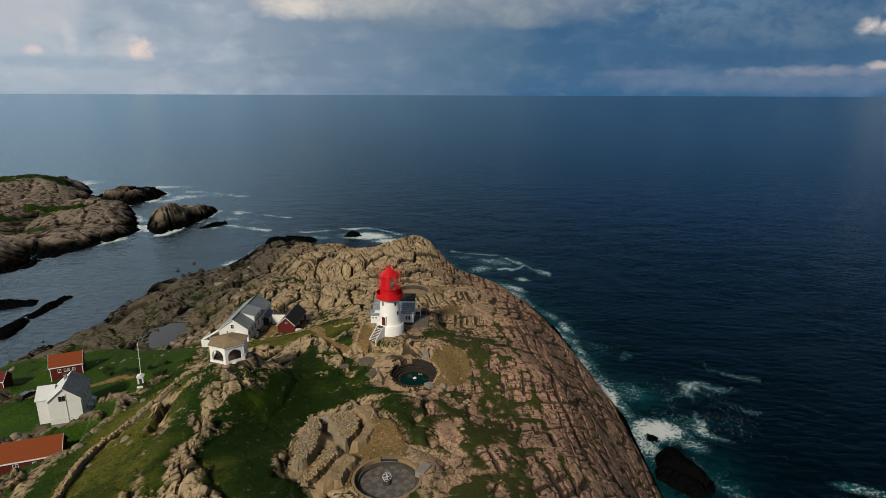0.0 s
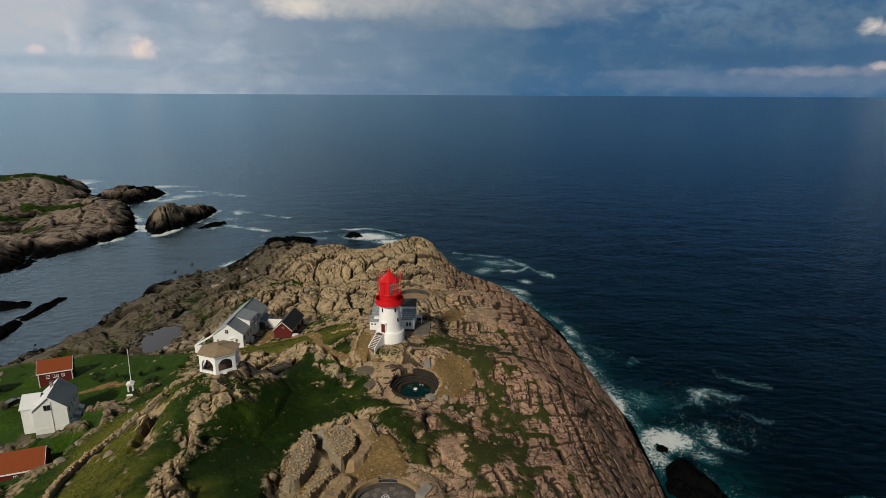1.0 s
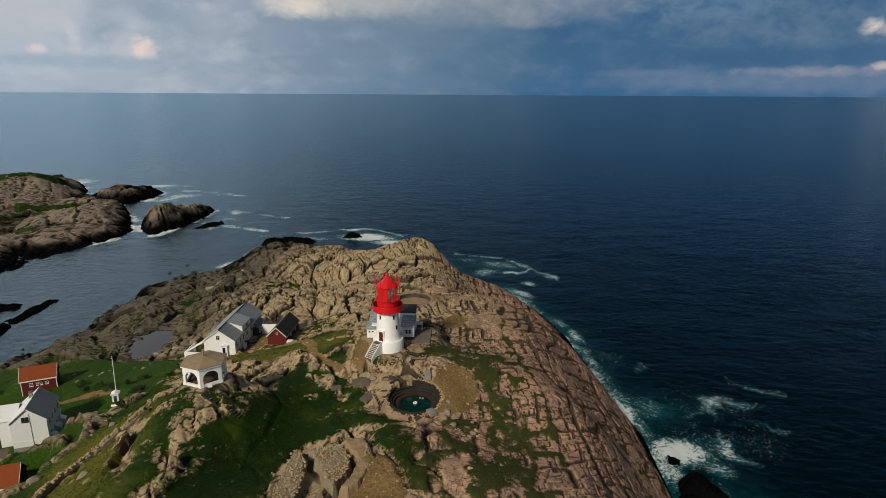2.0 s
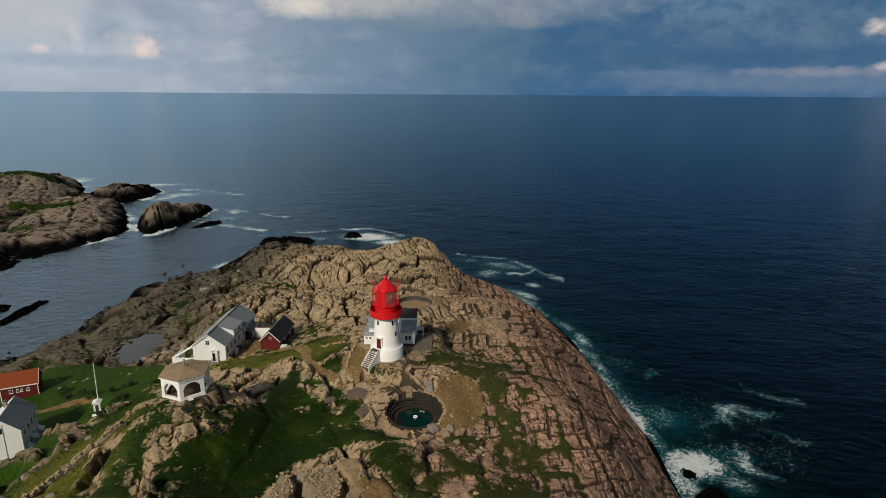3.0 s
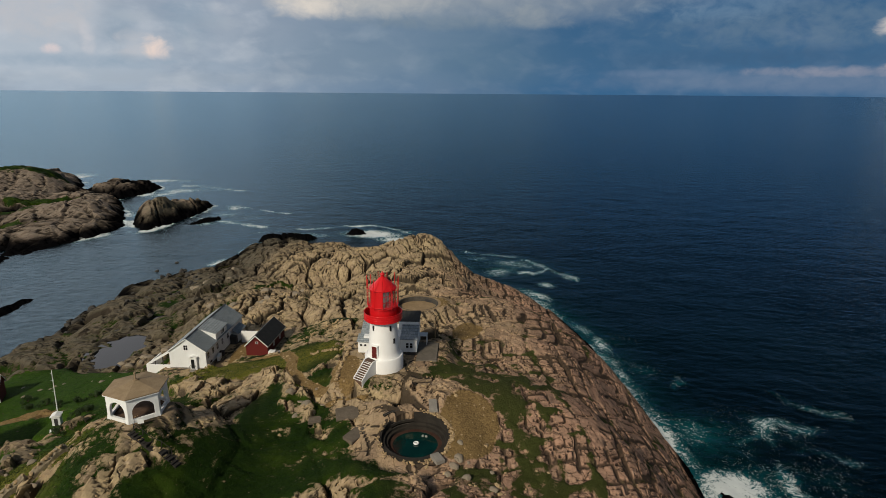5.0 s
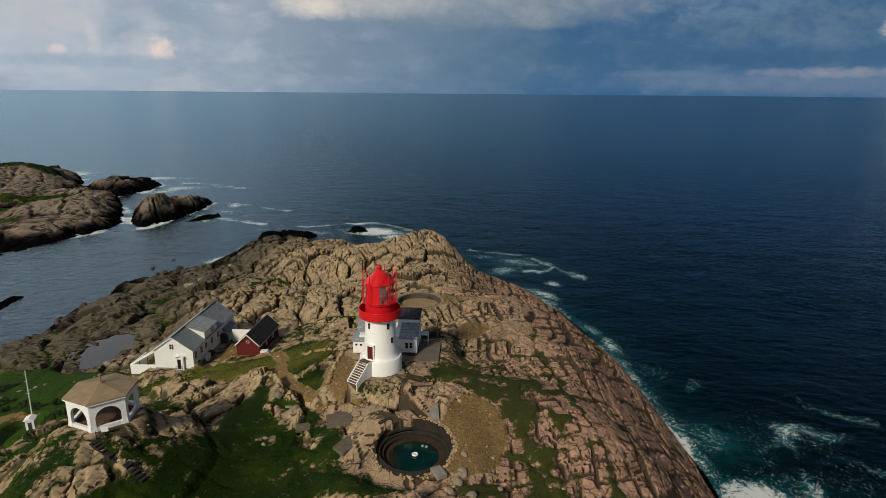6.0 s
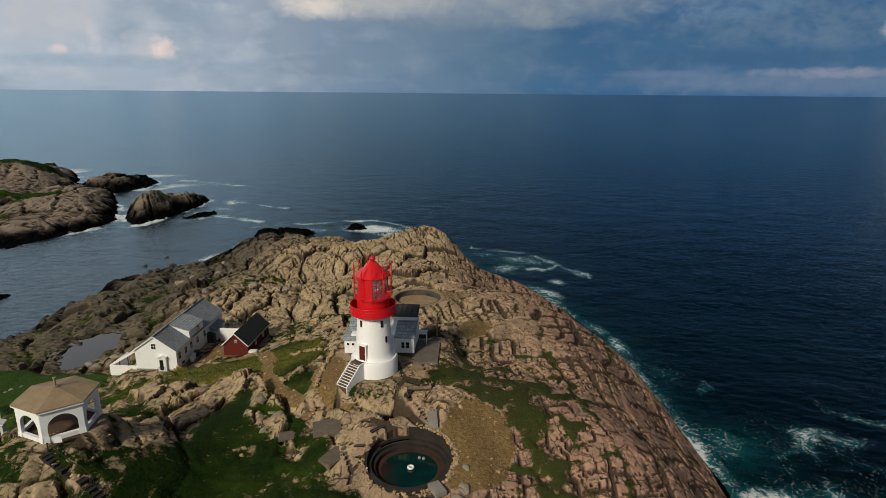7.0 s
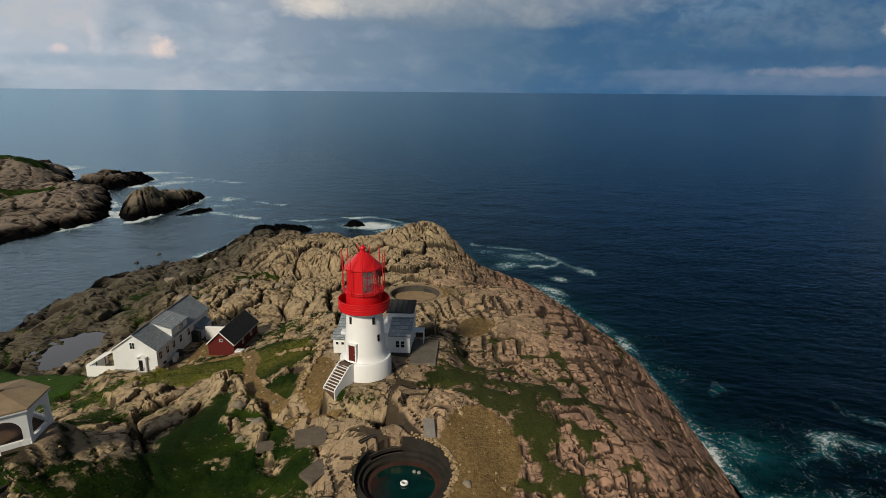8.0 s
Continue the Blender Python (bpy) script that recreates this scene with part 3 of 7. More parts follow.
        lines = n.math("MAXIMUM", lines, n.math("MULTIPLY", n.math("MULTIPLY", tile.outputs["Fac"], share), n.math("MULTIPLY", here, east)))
    tone = n.add("ShaderNodeTexVoronoi")
    n.link(n.scaled(bent.outputs[0], (1.0, 0.48, 0.9), (0, 0, 0.42)), tone.inputs["Vector"])
    tone.inputs["Scale"].default_value = 0.42
    shade = n.add("ShaderNodeSeparateColor")
    n.link(tone.outputs["Color"], shade.inputs[0])
    stone = n.mix(n.math("MULTIPLY", shade.outputs[0], 0.36), stone, (0.22, 0.155, 0.115))
    stone = n.mix(n.math("MULTIPLY", n.mix(0.5, tones[0], tones[2]), n.math("MULTIPLY", east, 0.45)), stone, (0.27, 0.150, 0.105))
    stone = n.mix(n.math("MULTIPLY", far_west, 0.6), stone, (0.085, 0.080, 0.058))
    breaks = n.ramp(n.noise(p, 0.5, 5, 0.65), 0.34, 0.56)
    # grooves of the mesh also darken the stone: crevice shade and soil painted in
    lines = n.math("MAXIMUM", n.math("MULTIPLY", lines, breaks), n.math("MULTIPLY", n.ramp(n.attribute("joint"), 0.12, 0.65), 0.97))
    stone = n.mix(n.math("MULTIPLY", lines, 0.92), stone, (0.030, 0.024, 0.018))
    lichen = n.ramp(n.noise(p, 1.5, 7, 0.75, 0.6), 0.57, 0.68)
    stone = n.mix(n.math("MULTIPLY", lichen, 0.5), stone, (0.085, 0.078, 0.060))
    stone = n.mix(n.math("MULTIPLY", n.ramp(fine, 0.52, 0.72), 0.16), stone, (0.13, 0.095, 0.07))
    stone = n.mix(wet, stone, (0.0035, 0.0035, 0.004))
    tuft = n.noise(p, 2.0, 7, 0.72)
    blade = n.noise(p, 7.0, 4, 0.7)
    patchy = n.noise(p, 0.11, 6, 0.62, 0.3)
    grass = n.mix(n.ramp(tuft, 0.30, 0.70), (0.0055, 0.0165, 0.0018), (0.0150, 0.0350, 0.0035))
    grass = n.mix(n.math("MULTIPLY", n.ramp(patchy, 0.46, 0.64), 0.7), grass, (0.034, 0.060, 0.005))
    grass = n.mix(n.math("MULTIPLY", n.math("MULTIPLY", n.ramp(west, -45, -68), n.ramp(axes.outputs[1], 185, 170)), 0.75), grass, n.mix(n.ramp(tuft, 0.35, 0.65), (0.019, 0.050, 0.004), (0.047, 0.098, 0.009)))
    grass = n.mix(n.ramp(axes.outputs[0], -12, 0, 0.0, 0.75), grass, n.mix(n.ramp(blade, 0.4, 0.6), (0.040, 0.048, 0.012), (0.080, 0.080, 0.026)))
    dried = n.ramp(n.math("ADD", n.attribute("dry"), n.math("SUBTRACT", patchy, 0.5)), 0.15, 0.75)
    grass = n.mix(n.math("MULTIPLY", dried, 0.85), grass, n.mix(n.ramp(tuft, 0.35, 0.65), (0.090, 0.105, 0.012), (0.190, 0.165, 0.030)))
    grass = n.mix(n.math("MULTIPLY", n.ramp(blade, 0.5, 0.75), 0.45), grass, (0.006, 0.014, 0.004))
    gravel = n.mix(n.ramp(fine, 0.3, 0.7), (0.130, 0.086, 0.036), (0.270, 0.180, 0.078))
    clump = n.noise(p, 0.75, 6, 0.68, 0.4)
    edge = n.math("ADD", turf, n.math("ADD", n.math("MULTIPLY", n.math("SUBTRACT", tuft, 0.5), 2.0), n.math("MULTIPLY", n.math("SUBTRACT", clump, 0.5), 3.0)))
    rooted = n.ramp(turf, 0.02, 0.22)
    green = n.math("MULTIPLY", n.ramp(edge, 0.36, 0.64), rooted)
    stone = n.mix(n.math("MULTIPLY", n.ramp(edge, 0.0, 0.5, 0.0, 0.7), rooted), stone, n.mix(n.ramp(tuft, 0.4, 0.6), (0.050, 0.046, 0.018), (0.13, 0.105, 0.055)))
    trodden = n.ramp(n.math("ADD", bare, n.math("MULTIPLY", n.math("SUBTRACT", tuft, 0.5), 0.8)), 0.4, 0.62)
    color = n.mix(trodden, n.mix(green, stone, grass), gravel)
    firm = n.math("SUBTRACT", 1.0, n.math("MAXIMUM", green, trodden))
    relief = n.math("ADD", n.math("MULTIPLY", mid, 0.45), n.math("MULTIPLY", fine, 0.13))
    relief = n.math("SUBTRACT", relief, n.math("MULTIPLY", lines, 0.45))
    relief = n.math("ADD", n.math("MULTIPLY", relief, firm), n.math("MULTIPLY", n.math("ADD", tuft, n.math("MULTIPLY", blade, 0.4)), n.math("MULTIPLY", n.math("SUBTRACT", 1.0, firm), 0.35)))
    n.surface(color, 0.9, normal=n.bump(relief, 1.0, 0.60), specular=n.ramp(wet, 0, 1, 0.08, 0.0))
    return mat


ROCK = rock_material()
head_x = spaced([(-235, -110, 6, 1.2), (-110, -60, 1.0, 0.45), (-60, -40, 0.42, 0.27), (-40, 30, 0.26, 0.26), (30, 52, 0.3, 0.5)])
head_y = spaced([(-80, 50, 8, 0.8), (50, 62, 0.6, 0.27), (62, 125, 0.25, 0.30), (125, 175, 0.32, 0.5), (175, 345, 0.5, 0.8)])
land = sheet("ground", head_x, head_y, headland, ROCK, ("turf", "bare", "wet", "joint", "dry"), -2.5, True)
tagged(land, "pinkish jointed coastal rock with grass in its hollows", "rocky headland", kind="structure")


def islet(name, shore, low, high, step, level, width, knoll_rows, seed, label, green=(), wet_to=9.0, craggy=1.6, folded=12.0):
    def shape(x, y):
        d = inland(x, y, shore) + 2.2 * fbm(x / 9, y / 9, seed + 3, 3)
        relief, cut, seams = rock_relief(x * K * 0.62, y * K * 0.62, seed, 0.15)
        folds = folded * fbm(x / 34, y / 60, seed + 11, 3) * min(1.0, level / 8)
        z = rise(d, width) * (level + folds + knolls(x, y, knoll_rows)) + craggy * relief / K * smooth(-2, 4, d)
        wild = fbm(x / 6, y / 6, seed + 9, 4)
        turf = np.full(x.shape, -0.6)
        for row in green:
            u, v = patch(x, y, row)
            turf = np.maximum(turf, row[5] * (1.3 - (u * u + v * v)))
        turf = smooth(0.1, 0.5, turf + 0.9 * wild + 0.2 * cut) * smooth(4, 9, d)
        wet = smooth(wet_to, wet_to / 3, z * K + 3.5 * wild)
        return z, turf, 0 * z, wet, cut, 0 * z

    ob = sheet(name, spaced([(low[0], high[0], step, step)]), spaced([(low[1], high[1], step, step)]), shape, ROCK, ("turf", "bare", "wet", "joint", "dry"), -2.0, True)
    return tagged(ob, label, "rocky island", kind="structure")


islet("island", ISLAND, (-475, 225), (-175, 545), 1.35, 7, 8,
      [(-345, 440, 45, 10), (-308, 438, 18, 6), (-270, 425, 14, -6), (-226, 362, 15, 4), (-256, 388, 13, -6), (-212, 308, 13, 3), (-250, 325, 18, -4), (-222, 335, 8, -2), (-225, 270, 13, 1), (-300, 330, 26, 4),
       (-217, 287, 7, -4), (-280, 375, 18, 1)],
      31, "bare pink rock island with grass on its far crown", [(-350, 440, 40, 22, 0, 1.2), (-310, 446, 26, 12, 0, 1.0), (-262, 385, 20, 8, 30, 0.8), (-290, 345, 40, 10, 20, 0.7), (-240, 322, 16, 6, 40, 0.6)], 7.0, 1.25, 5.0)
islet("rock_tongue", TONGUE, (-295, 412), (-220, 495), 0.9, 7, 7, [(-262, 440, 18, 5), (-240, 470, 14, -3)], 53, "dark wave-washed tongue of rock", (), 12.0, 1.6, 5.0)
islet("islet", BLOCK, (-200, 322), (-154, 412), 0.8, 11.5, 5, [(-180, 362, 13, 4), (-166, 394, 15, -6)], 71, "blocky pale rock islet with black waterline", (), 9.0, 1.9, 4.0)
for k, (shore, low, high, level, tint) in enumerate((
        ([(-157, 347), (-150, 350), (-143, 364), (-144, 369), (-152, 365)], (-164, 340), (-136, 376), 2.4, "low black skerry in white surf"),
        ([(-64, 333), (-57, 331), (-53, 335), (-56, 340), (-62, 339)], (-72, 324), (-46, 347), 1.7, "small dark skerry in white surf"),
        ([(-104, 314), (-94, 311), (-82, 317), (-76, 323), (-86, 326), (-100, 322)], (-112, 302), (-68, 334), 4.6, "long black wave-washed rock off the point"),
        ([(-186, 221), (-166, 221), (-163, 217), (-170, 212), (-186, 206)], (-196, 198), (-156, 228), 2.0, "low dark reef in calm water"),
        ([(-159, 178), (-150, 184), (-152, 205), (-155, 227), (-158, 226), (-160, 205)], (-168, 170), (-144, 234), 1.7, "long low dark reef in calm water"),
        ([(46, 115), (50, 109.5), (56, 110), (58, 114.5), (55, 120), (51.7, 125.5), (47, 123)], (40, 102), (66, 132), 4.6, "black wave-washed boulder at the foot of the cliff"),
        ([(47, 128.5), (50.5, 127.5), (51.5, 131), (48.5, 133)], (42, 120), (56, 137), 2.2, "small black rock in surf"))):
    islet("skerry", shore, low, high, 0.6, level, 2.6, [], 90 + 7 * k, tint, (), 40.0, 0.85, 6.0)

# ---- sea ----
FOAM_SPOTS = [(50, 153, 8, 7, 20, 0.80), (51, 134, 7, 6, -20, 1.8), (47, 126, 4, 8, 0, 1.4), (46, 142, 3, 8, 0, 0.9), (52, 119, 9, 9, 0, 0.95), (60, 113, 5, 8, 0, 1.0), (58, 127, 5, 4, -30, 0.95),
              (60, 146, 6, 4, 30, 0.75), (88, 112, 8, 2.5, -20, 0.75), (95, 106, 10, 3, -15, 0.65), (44, 160, 2.5, 8, 8, 0.85), (42, 178, 2.5, 10, 8, 0.85), (41, 199, 2.6, 8, 12, 0.95),
              (36, 214, 3, 10, 22, 0.9), (26, 243, 4, 10, 40, 0.95), (31, 255, 4, 5, 40, 0.7), (13, 270, 9, 9, -30, 0.70), (20, 284, 13, 8, -25, 0.62), (4, 292, 7, 5, -20, 0.85),
              (-20, 302, 14, 6, 0, 0.9), (-50, 334, 17, 9, -8, 1.35), (-34, 324, 13, 8, 0, 1.1), (-84, 330, 16, 5, -10, 0.95), (-150, 398, 10, 14, 20, 1.05), (-212, 452, 14, 26, -20, 1.1),
              (-250, 506, 34, 10, 10, 1.05), (-345, 532, 34, 12, 0, 1.2), (-193, 312, 2.6, 10, 8, 1.15), (-180, 330, 5, 4, 0, 0.7), (-146, 352, 9, 5, 20, 1.0), (64, 148, 24, 26, 0, 0.50), (48, 190, 12, 24, 8, 0.46), (24, 284, 22, 16, -25, 0.52), (-48, 336, 26, 14, 0, 0.55), (-140, 372, 26, 26, 0, 0.52), (-196, 470, 40, 22, 0, 0.52)]
# drawn-out streaks of foam: line, half width, strength
FOAM_LINES = [([(76.5, 171), (82, 166), (88, 160.5)], 1.5, 1.02), ([(58, 148), (65, 152), (71, 157), (78.5, 155)], 2.4, 0.86), ([(66, 150), (64, 143), (63, 136), (66, 132)], 1.7, 0.80),
              ([(72, 150), (78, 147), (83, 141)], 1.2, 0.70), ([(0, 299), (10, 299), (20, 295), (30, 285), (38, 274), (43, 262)], 2.0, 0.92), ([(22, 268), (28, 270), (35, 277)], 1.8, 1.10),
              ([(57.5, 183), (56.5, 176), (55, 171)], 1.6, 0.80), ([(-112, 346), (-125, 352), (-140, 360), (-152, 362)], 2.8, 1.05), ([(-112, 384), (-130, 392), (-148, 402)], 2.4, 0.90),
              ([(-165, 462), (-190, 474), (-225, 486)], 3.0, 0.95), ([(-66, 352), (-50, 354), (-38, 348), (-32, 338)], 2.2, 0.85), ([(-112, 330), (-100, 340), (-84, 344), (-66, 352)], 2.2, 0.85)]
# pale green water over shallows: place, half width, half depth, turn, strength
SHALLOWS = [(50, 152, 9, 8, 10, 1.0), (54, 134, 8, 6, -20, 0.8), (58, 118, 8, 10, 0, 0.5), (18, 280, 18, 13, -25, 0.55), (-50, 332, 18, 9, 0, 0.5), (44, 185, 4, 22, 8, 0.35)]
SHORES = [COAST, ISLAND, TONGUE, BLOCK]


def sea_level(x, y):
    mx, my = x * K, y * K
    near = np.full(x.shape, 1e9)
    for shore in SHORES:
        near = np.minimum(near, -inland(x, y, shore))
    wild = fbm(mx / 14, my / 14, 210, 4)
    sheltered = smooth(-100, -125, x) * smooth(320, 290, y)
    foam = 1.4 * np.exp(-np.maximum(near, 0) / 4.6) * (1 - 0.85 * sheltered)
    foam = foam * (0.15 + 0.95 * smooth(-0.25, 0.3, fbm(mx / 16, my / 16, 260, 3)))
    for row in FOAM_SPOTS:
        u, v = patch(x, y, row)
        foam = np.maximum(foam, row[5] * np.exp(-(u * u + v * v) * 1.1))
    bx, by = x + 5.0 * fbm(mx / 9, my / 9, 271, 3), y + 5.0 * fbm(mx / 9, my / 9, 281, 3)
    for line, width, strength in FOAM_LINES:
        away = near_line(bx, by, line) / width
        foam = np.maximum(foam, 0.90 * strength * np.exp(-away * away * 0.45))
    shoal = np.exp(-np.maximum(near, 0) / 5.0) * (1 - 0.6 * sheltered) * smooth(-40, 20, x)
    for row in SHALLOWS:
        u, v = patch(x, y, row)
        shoal = np.maximum(shoal, row[5] * np.exp(-(u * u + v * v)))
    foam = foam * (0.92 + 0.9 * wild) * (1 + 0.25 * smooth(200, 240, y))
    far = np.maximum(np.abs(mx), np.abs(my))
    swell = (0.30 * fbm(mx / 20, my / 12, 230, 3) + 0.5 * np.maximum(foam, 0) * fbm(mx / 3, my / 3, 240, 3)) * smooth(900, 300, far) * (1 - 0.6 * sheltered)
    bend = 63.0 * np.clip((far - 1500) / 3350, 0, 1) ** 1.5
    return (swell + bend) / K, foam, shoal


def sea_material():
    mat, n = material("sea_water")
    p = n.place()
    axes = n.add("ShaderNodeSeparateXYZ")
    n.link(p, axes.inputs[0])
    flat = n.scaled(p, (0.72, 1.0, 1.0), (0, 0, 0.25))
    chop = n.noise(flat, 0.35, 6, 0.62, 0.6)
    long = n.noise(flat, 0.055, 4, 0.55, 0.4)
    ripples = n.noise(flat, 1.6, 4, 0.6, 0.5)
    streak = n.noise(n.scaled(p, (0.25, 1.0, 1.0)), 0.012, 4, 0.6)
    lace = n.noise(p, 1.3, 7, 0.75, 1.2)
    drift = n.add("ShaderNodeTexNoise")
    n.link(p, drift.inputs["Vector"])
    drift.inputs["Scale"].default_value, drift.inputs["Detail"].default_value = 0.12, 4.0
    carried = n.add("ShaderNodeVectorMath", operation="MULTIPLY_ADD")
    n.link(drift.outputs["Color"], carried.inputs[0])
    carried.inputs[1].default_value = (9.0, 9.0, 0.0)
    n.link(p, carried.inputs[2])
    thread = n.noise(carried.outputs[0], 0.36, 6, 0.64)
    ridge = n.math("SUBTRACT", 1.0, n.math("MULTIPLY", n.math("ABSOLUTE", n.math("SUBTRACT", thread, 0.5)), 5.0))
    second = n.noise(carried.outputs[0], 1.0, 5, 0.65)
    ridge_fine = n.math("SUBTRACT", 1.0, n.math("MULTIPLY", n.math("ABSOLUTE", n.math("SUBTRACT", second, 0.5)), 5.0))
    spotty = n.ramp(lace, 0.35, 0.65)
    pattern = n.math("ADD", n.math("MULTIPLY", ridge, 0.42), n.math("ADD", n.math("MULTIPLY", ridge_fine, 0.28), n.math("MULTIPLY", spotty, 0.30)))
    edge = n.math("SUBTRACT", 1.02, n.math("MULTIPLY", n.attribute("foam"), 0.48))
    white = n.ramp(n.math("SUBTRACT", pattern, edge), 0.0, 0.30, 0.0, 0.75)
    caps = n.ramp(n.math("ADD", n.noise(n.scaled(p, (0.4, 1, 1)), 0.16, 6, 0.7), n.math("MULTIPLY", long, 0.25)), 0.87, 0.90, 0.0, 0.6)
    water = n.mix(n.ramp(streak, 0.35, 0.65), (0.0001, 0.0024, 0.0036), (0.0002, 0.0036, 0.0052))
    water = n.mix(n.math("MULTIPLY", n.attribute("shoal"), n.ramp(thread, 0.3, 0.65, 0.35, 1.0)), water, (0.003, 0.048, 0.056))
    water = n.mix(n.math("MULTIPLY", n.ramp(n.attribute("foam"), 0.3, 1.0), 0.75), water, (0.006, 0.105, 0.125))
    color = n.mix(n.math("MAXIMUM", white, caps), water, (0.80, 0.84, 0.85))
    height = n.math("ADD", n.math("MULTIPLY", long, 1.25), n.math("ADD", n.math("MULTIPLY", chop, 0.62), n.math("MULTIPLY", ripples, 0.08)))
    normal = n.bump(height, 0.6, 1.1)
    body = n.add("ShaderNodeBsdfDiffuse")
    n.link(color, body.inputs["Color"])
    gloss = n.add("ShaderNodeBsdfGlossy")
    n.link((0.57, 0.76, 0.87), gloss.inputs["Color"])
    n.link(0.13, gloss.inputs["Roughness"])
    n.link(normal, gloss.inputs["Normal"])
    share = n.add("ShaderNodeFresnel")
    share.inputs["IOR"].default_value = 1.33
    n.link(normal, share.inputs["Normal"])
    both = n.add("ShaderNodeMixShader")
    n.link(n.math("MULTIPLY", share.outputs[0], n.math("SUBTRACT", 1.0, white)), both.inputs[0])
    n.tree.links.new(body.outputs[0], both.inputs[1])
    n.tree.links.new(gloss.outputs[0], both.inputs[2])
    end = n.add("ShaderNodeOutputMaterial")
    n.tree.links.new(both.outputs[0], end.inputs[0])
    return mat


def spread(start, end, step, growth, limit):
    """Even lines from start to end that grow wider towards the limits on both sides."""
    mid = list(np.arange(start, end + step, step))
    for sign, edge in ((-1, start), (1, end)):
        s, p = step, mid[0] if sign < 0 else mid[-1]
        while abs(p) < limit:
            s *= growth
            p += sign * s
            p = max(min(p, limit), -limit)
            mid = [p] + mid if sign < 0 else mid + [p]
    return np.array(mid)


sea = sheet("water", spread(-260, 110, 1.1, 1.10, 4240), spread(85, 420, 1.1, 1.10, 4240), sea_level, sea_material(), ("foam", "shoal"))
tagged(sea, "dark blue open sea with white surf along the rocks", "sea", kind="structure")

# ---- kit for building things ----
def at(x, y, z=0.0):
    """Metres from plan units."""
    return Vector((x * K, y * K, z * K))


def thing(name, place, turn, label, category, group=""):
    ob = new(name)
    ob.empty_display_size = 0.3
    ob.matrix_world = Matrix.Translation(place) @ Matrix.Rotation(radians(turn), 4, "Z")
    return tagged(ob, label, category, group)


def part(name, bm, mat, parent, label="", soft=False, kind=""):
    """Links a bmesh as one mesh object under a thing or a part, in the thing's own axes."""
    bmesh.ops.recalc_face_normals(bm, faces=bm.faces)
    mesh = bpy.data.meshes.new(name)
    bm.to_mesh(mesh)
    bm.free()
    mesh.materials.append(mat)
    if soft:
        mesh.polygons.foreach_set("use_smooth", np.ones(len(mesh.polygons), dtype=bool))
    ob = new(name, mesh)
    ob.parent = parent
    return tagged(ob, label, kind=kind)


def lone(name, bm, mat, place, turn, label, category, group="", soft=False):
    """A thing that is one mesh."""
    ob = part(name, bm, mat, None, label, soft)
    ob.matrix_world = Matrix.Translation(place) @ Matrix.Rotation(radians(turn), 4, "Z")
    return tagged(ob, label, category, group)


def box(bm, x0, x1, y0, y1, z0, z1):
    v = [bm.verts.new((x, y, z)) for z in (z0, z1) for x, y in ((x0, y0), (x1, y0), (x1, y1), (x0, y1))]
    for f in ((3, 2, 1, 0), (4, 5, 6, 7), (0, 1, 5, 4), (1, 2, 6, 5), (2, 3, 7, 6), (3, 0, 4, 7)):
        bm.faces.new([v[i] for i in f])
    return v


def boxed(x0, x1, y0, y1, z0, z1, bevel=0.0):
    bm = bmesh.new()
    box(bm, x0, x1, y0, y1, z0, z1)
    if bevel:
        bmesh.ops.bevel(bm, geom=bm.edges[:], offset=bevel, segments=1, affect="EDGES")
    return bm


def prism(bm, points, shift):
    """A flat outline of 3D points, pushed along shift into a solid."""
    a = [bm.verts.new(p) for p in points]
    b = [bm.verts.new(Vector(p) + Vector(shift)) for p in points]
    bm.faces.new(a)
    bm.faces.new(b[::-1])
    for i in range(len(a)):
        j = (i + 1) % len(a)
        bm.faces.new((a[i], a[j], b[j], b[i]))


def lathe(bm, profile, segs=48, start=0.0, end=360.0):
    """Turns a profile of radius and height about the z axis; a closed profile makes a ring."""
    full = end - start >= 360
    count = segs if full else segs + 1
    rings = []
    for k in range(count):
        a = radians(start + (end - start) * k / segs)
        rings.append([bm.verts.new((r * math.cos(a), r * math.sin(a), z)) for r, z in profile])
    n = len(profile)
    for k in range(segs):
        p, q = rings[k], rings[(k + 1) % count]
        for i in range(n - 1):
            if profile[i][0] < 1e-5 and profile[i + 1][0] < 1e-5:
                continue
            bm.faces.new((p[i], q[i], q[i + 1], p[i + 1]))
    bmesh.ops.remove_doubles(bm, verts=bm.verts, dist=1e-5)


def ring(r0, r1, z0, z1, segs=48, start=0.0, end=360.0):
    bm = bmesh.new()
    lathe(bm, [(r0, z0), (r1, z0), (r1, z1), (r0, z1), (r0, z0)], segs, start, end)
    if end - start < 360:
        bmesh.ops.holes_fill(bm, edges=[e for e in bm.edges if e.is_boundary])
    return bm


def tube(bm, p, q, r, segs=8, r2=None):
    p, q = Vector(p), Vector(q)
    turn = (q - p).to_track_quat("Z", "Y").to_matrix()
    rows = []
    for c, rad in ((p, r), (q, r if r2 is None else r2)):
        rows.append([bm.verts.new(c + turn @ Vector((rad * math.cos(k * math.tau / segs), rad * math.sin(k * math.tau / segs), 0))) for k in range(segs)])
    for k in range(segs):
        j = (k + 1) % segs
        bm.faces.new((rows[0][k], rows[0][j], rows[1][j], rows[1][k]))
    bm.faces.new(rows[0][::-1])
    bm.faces.new(rows[1])


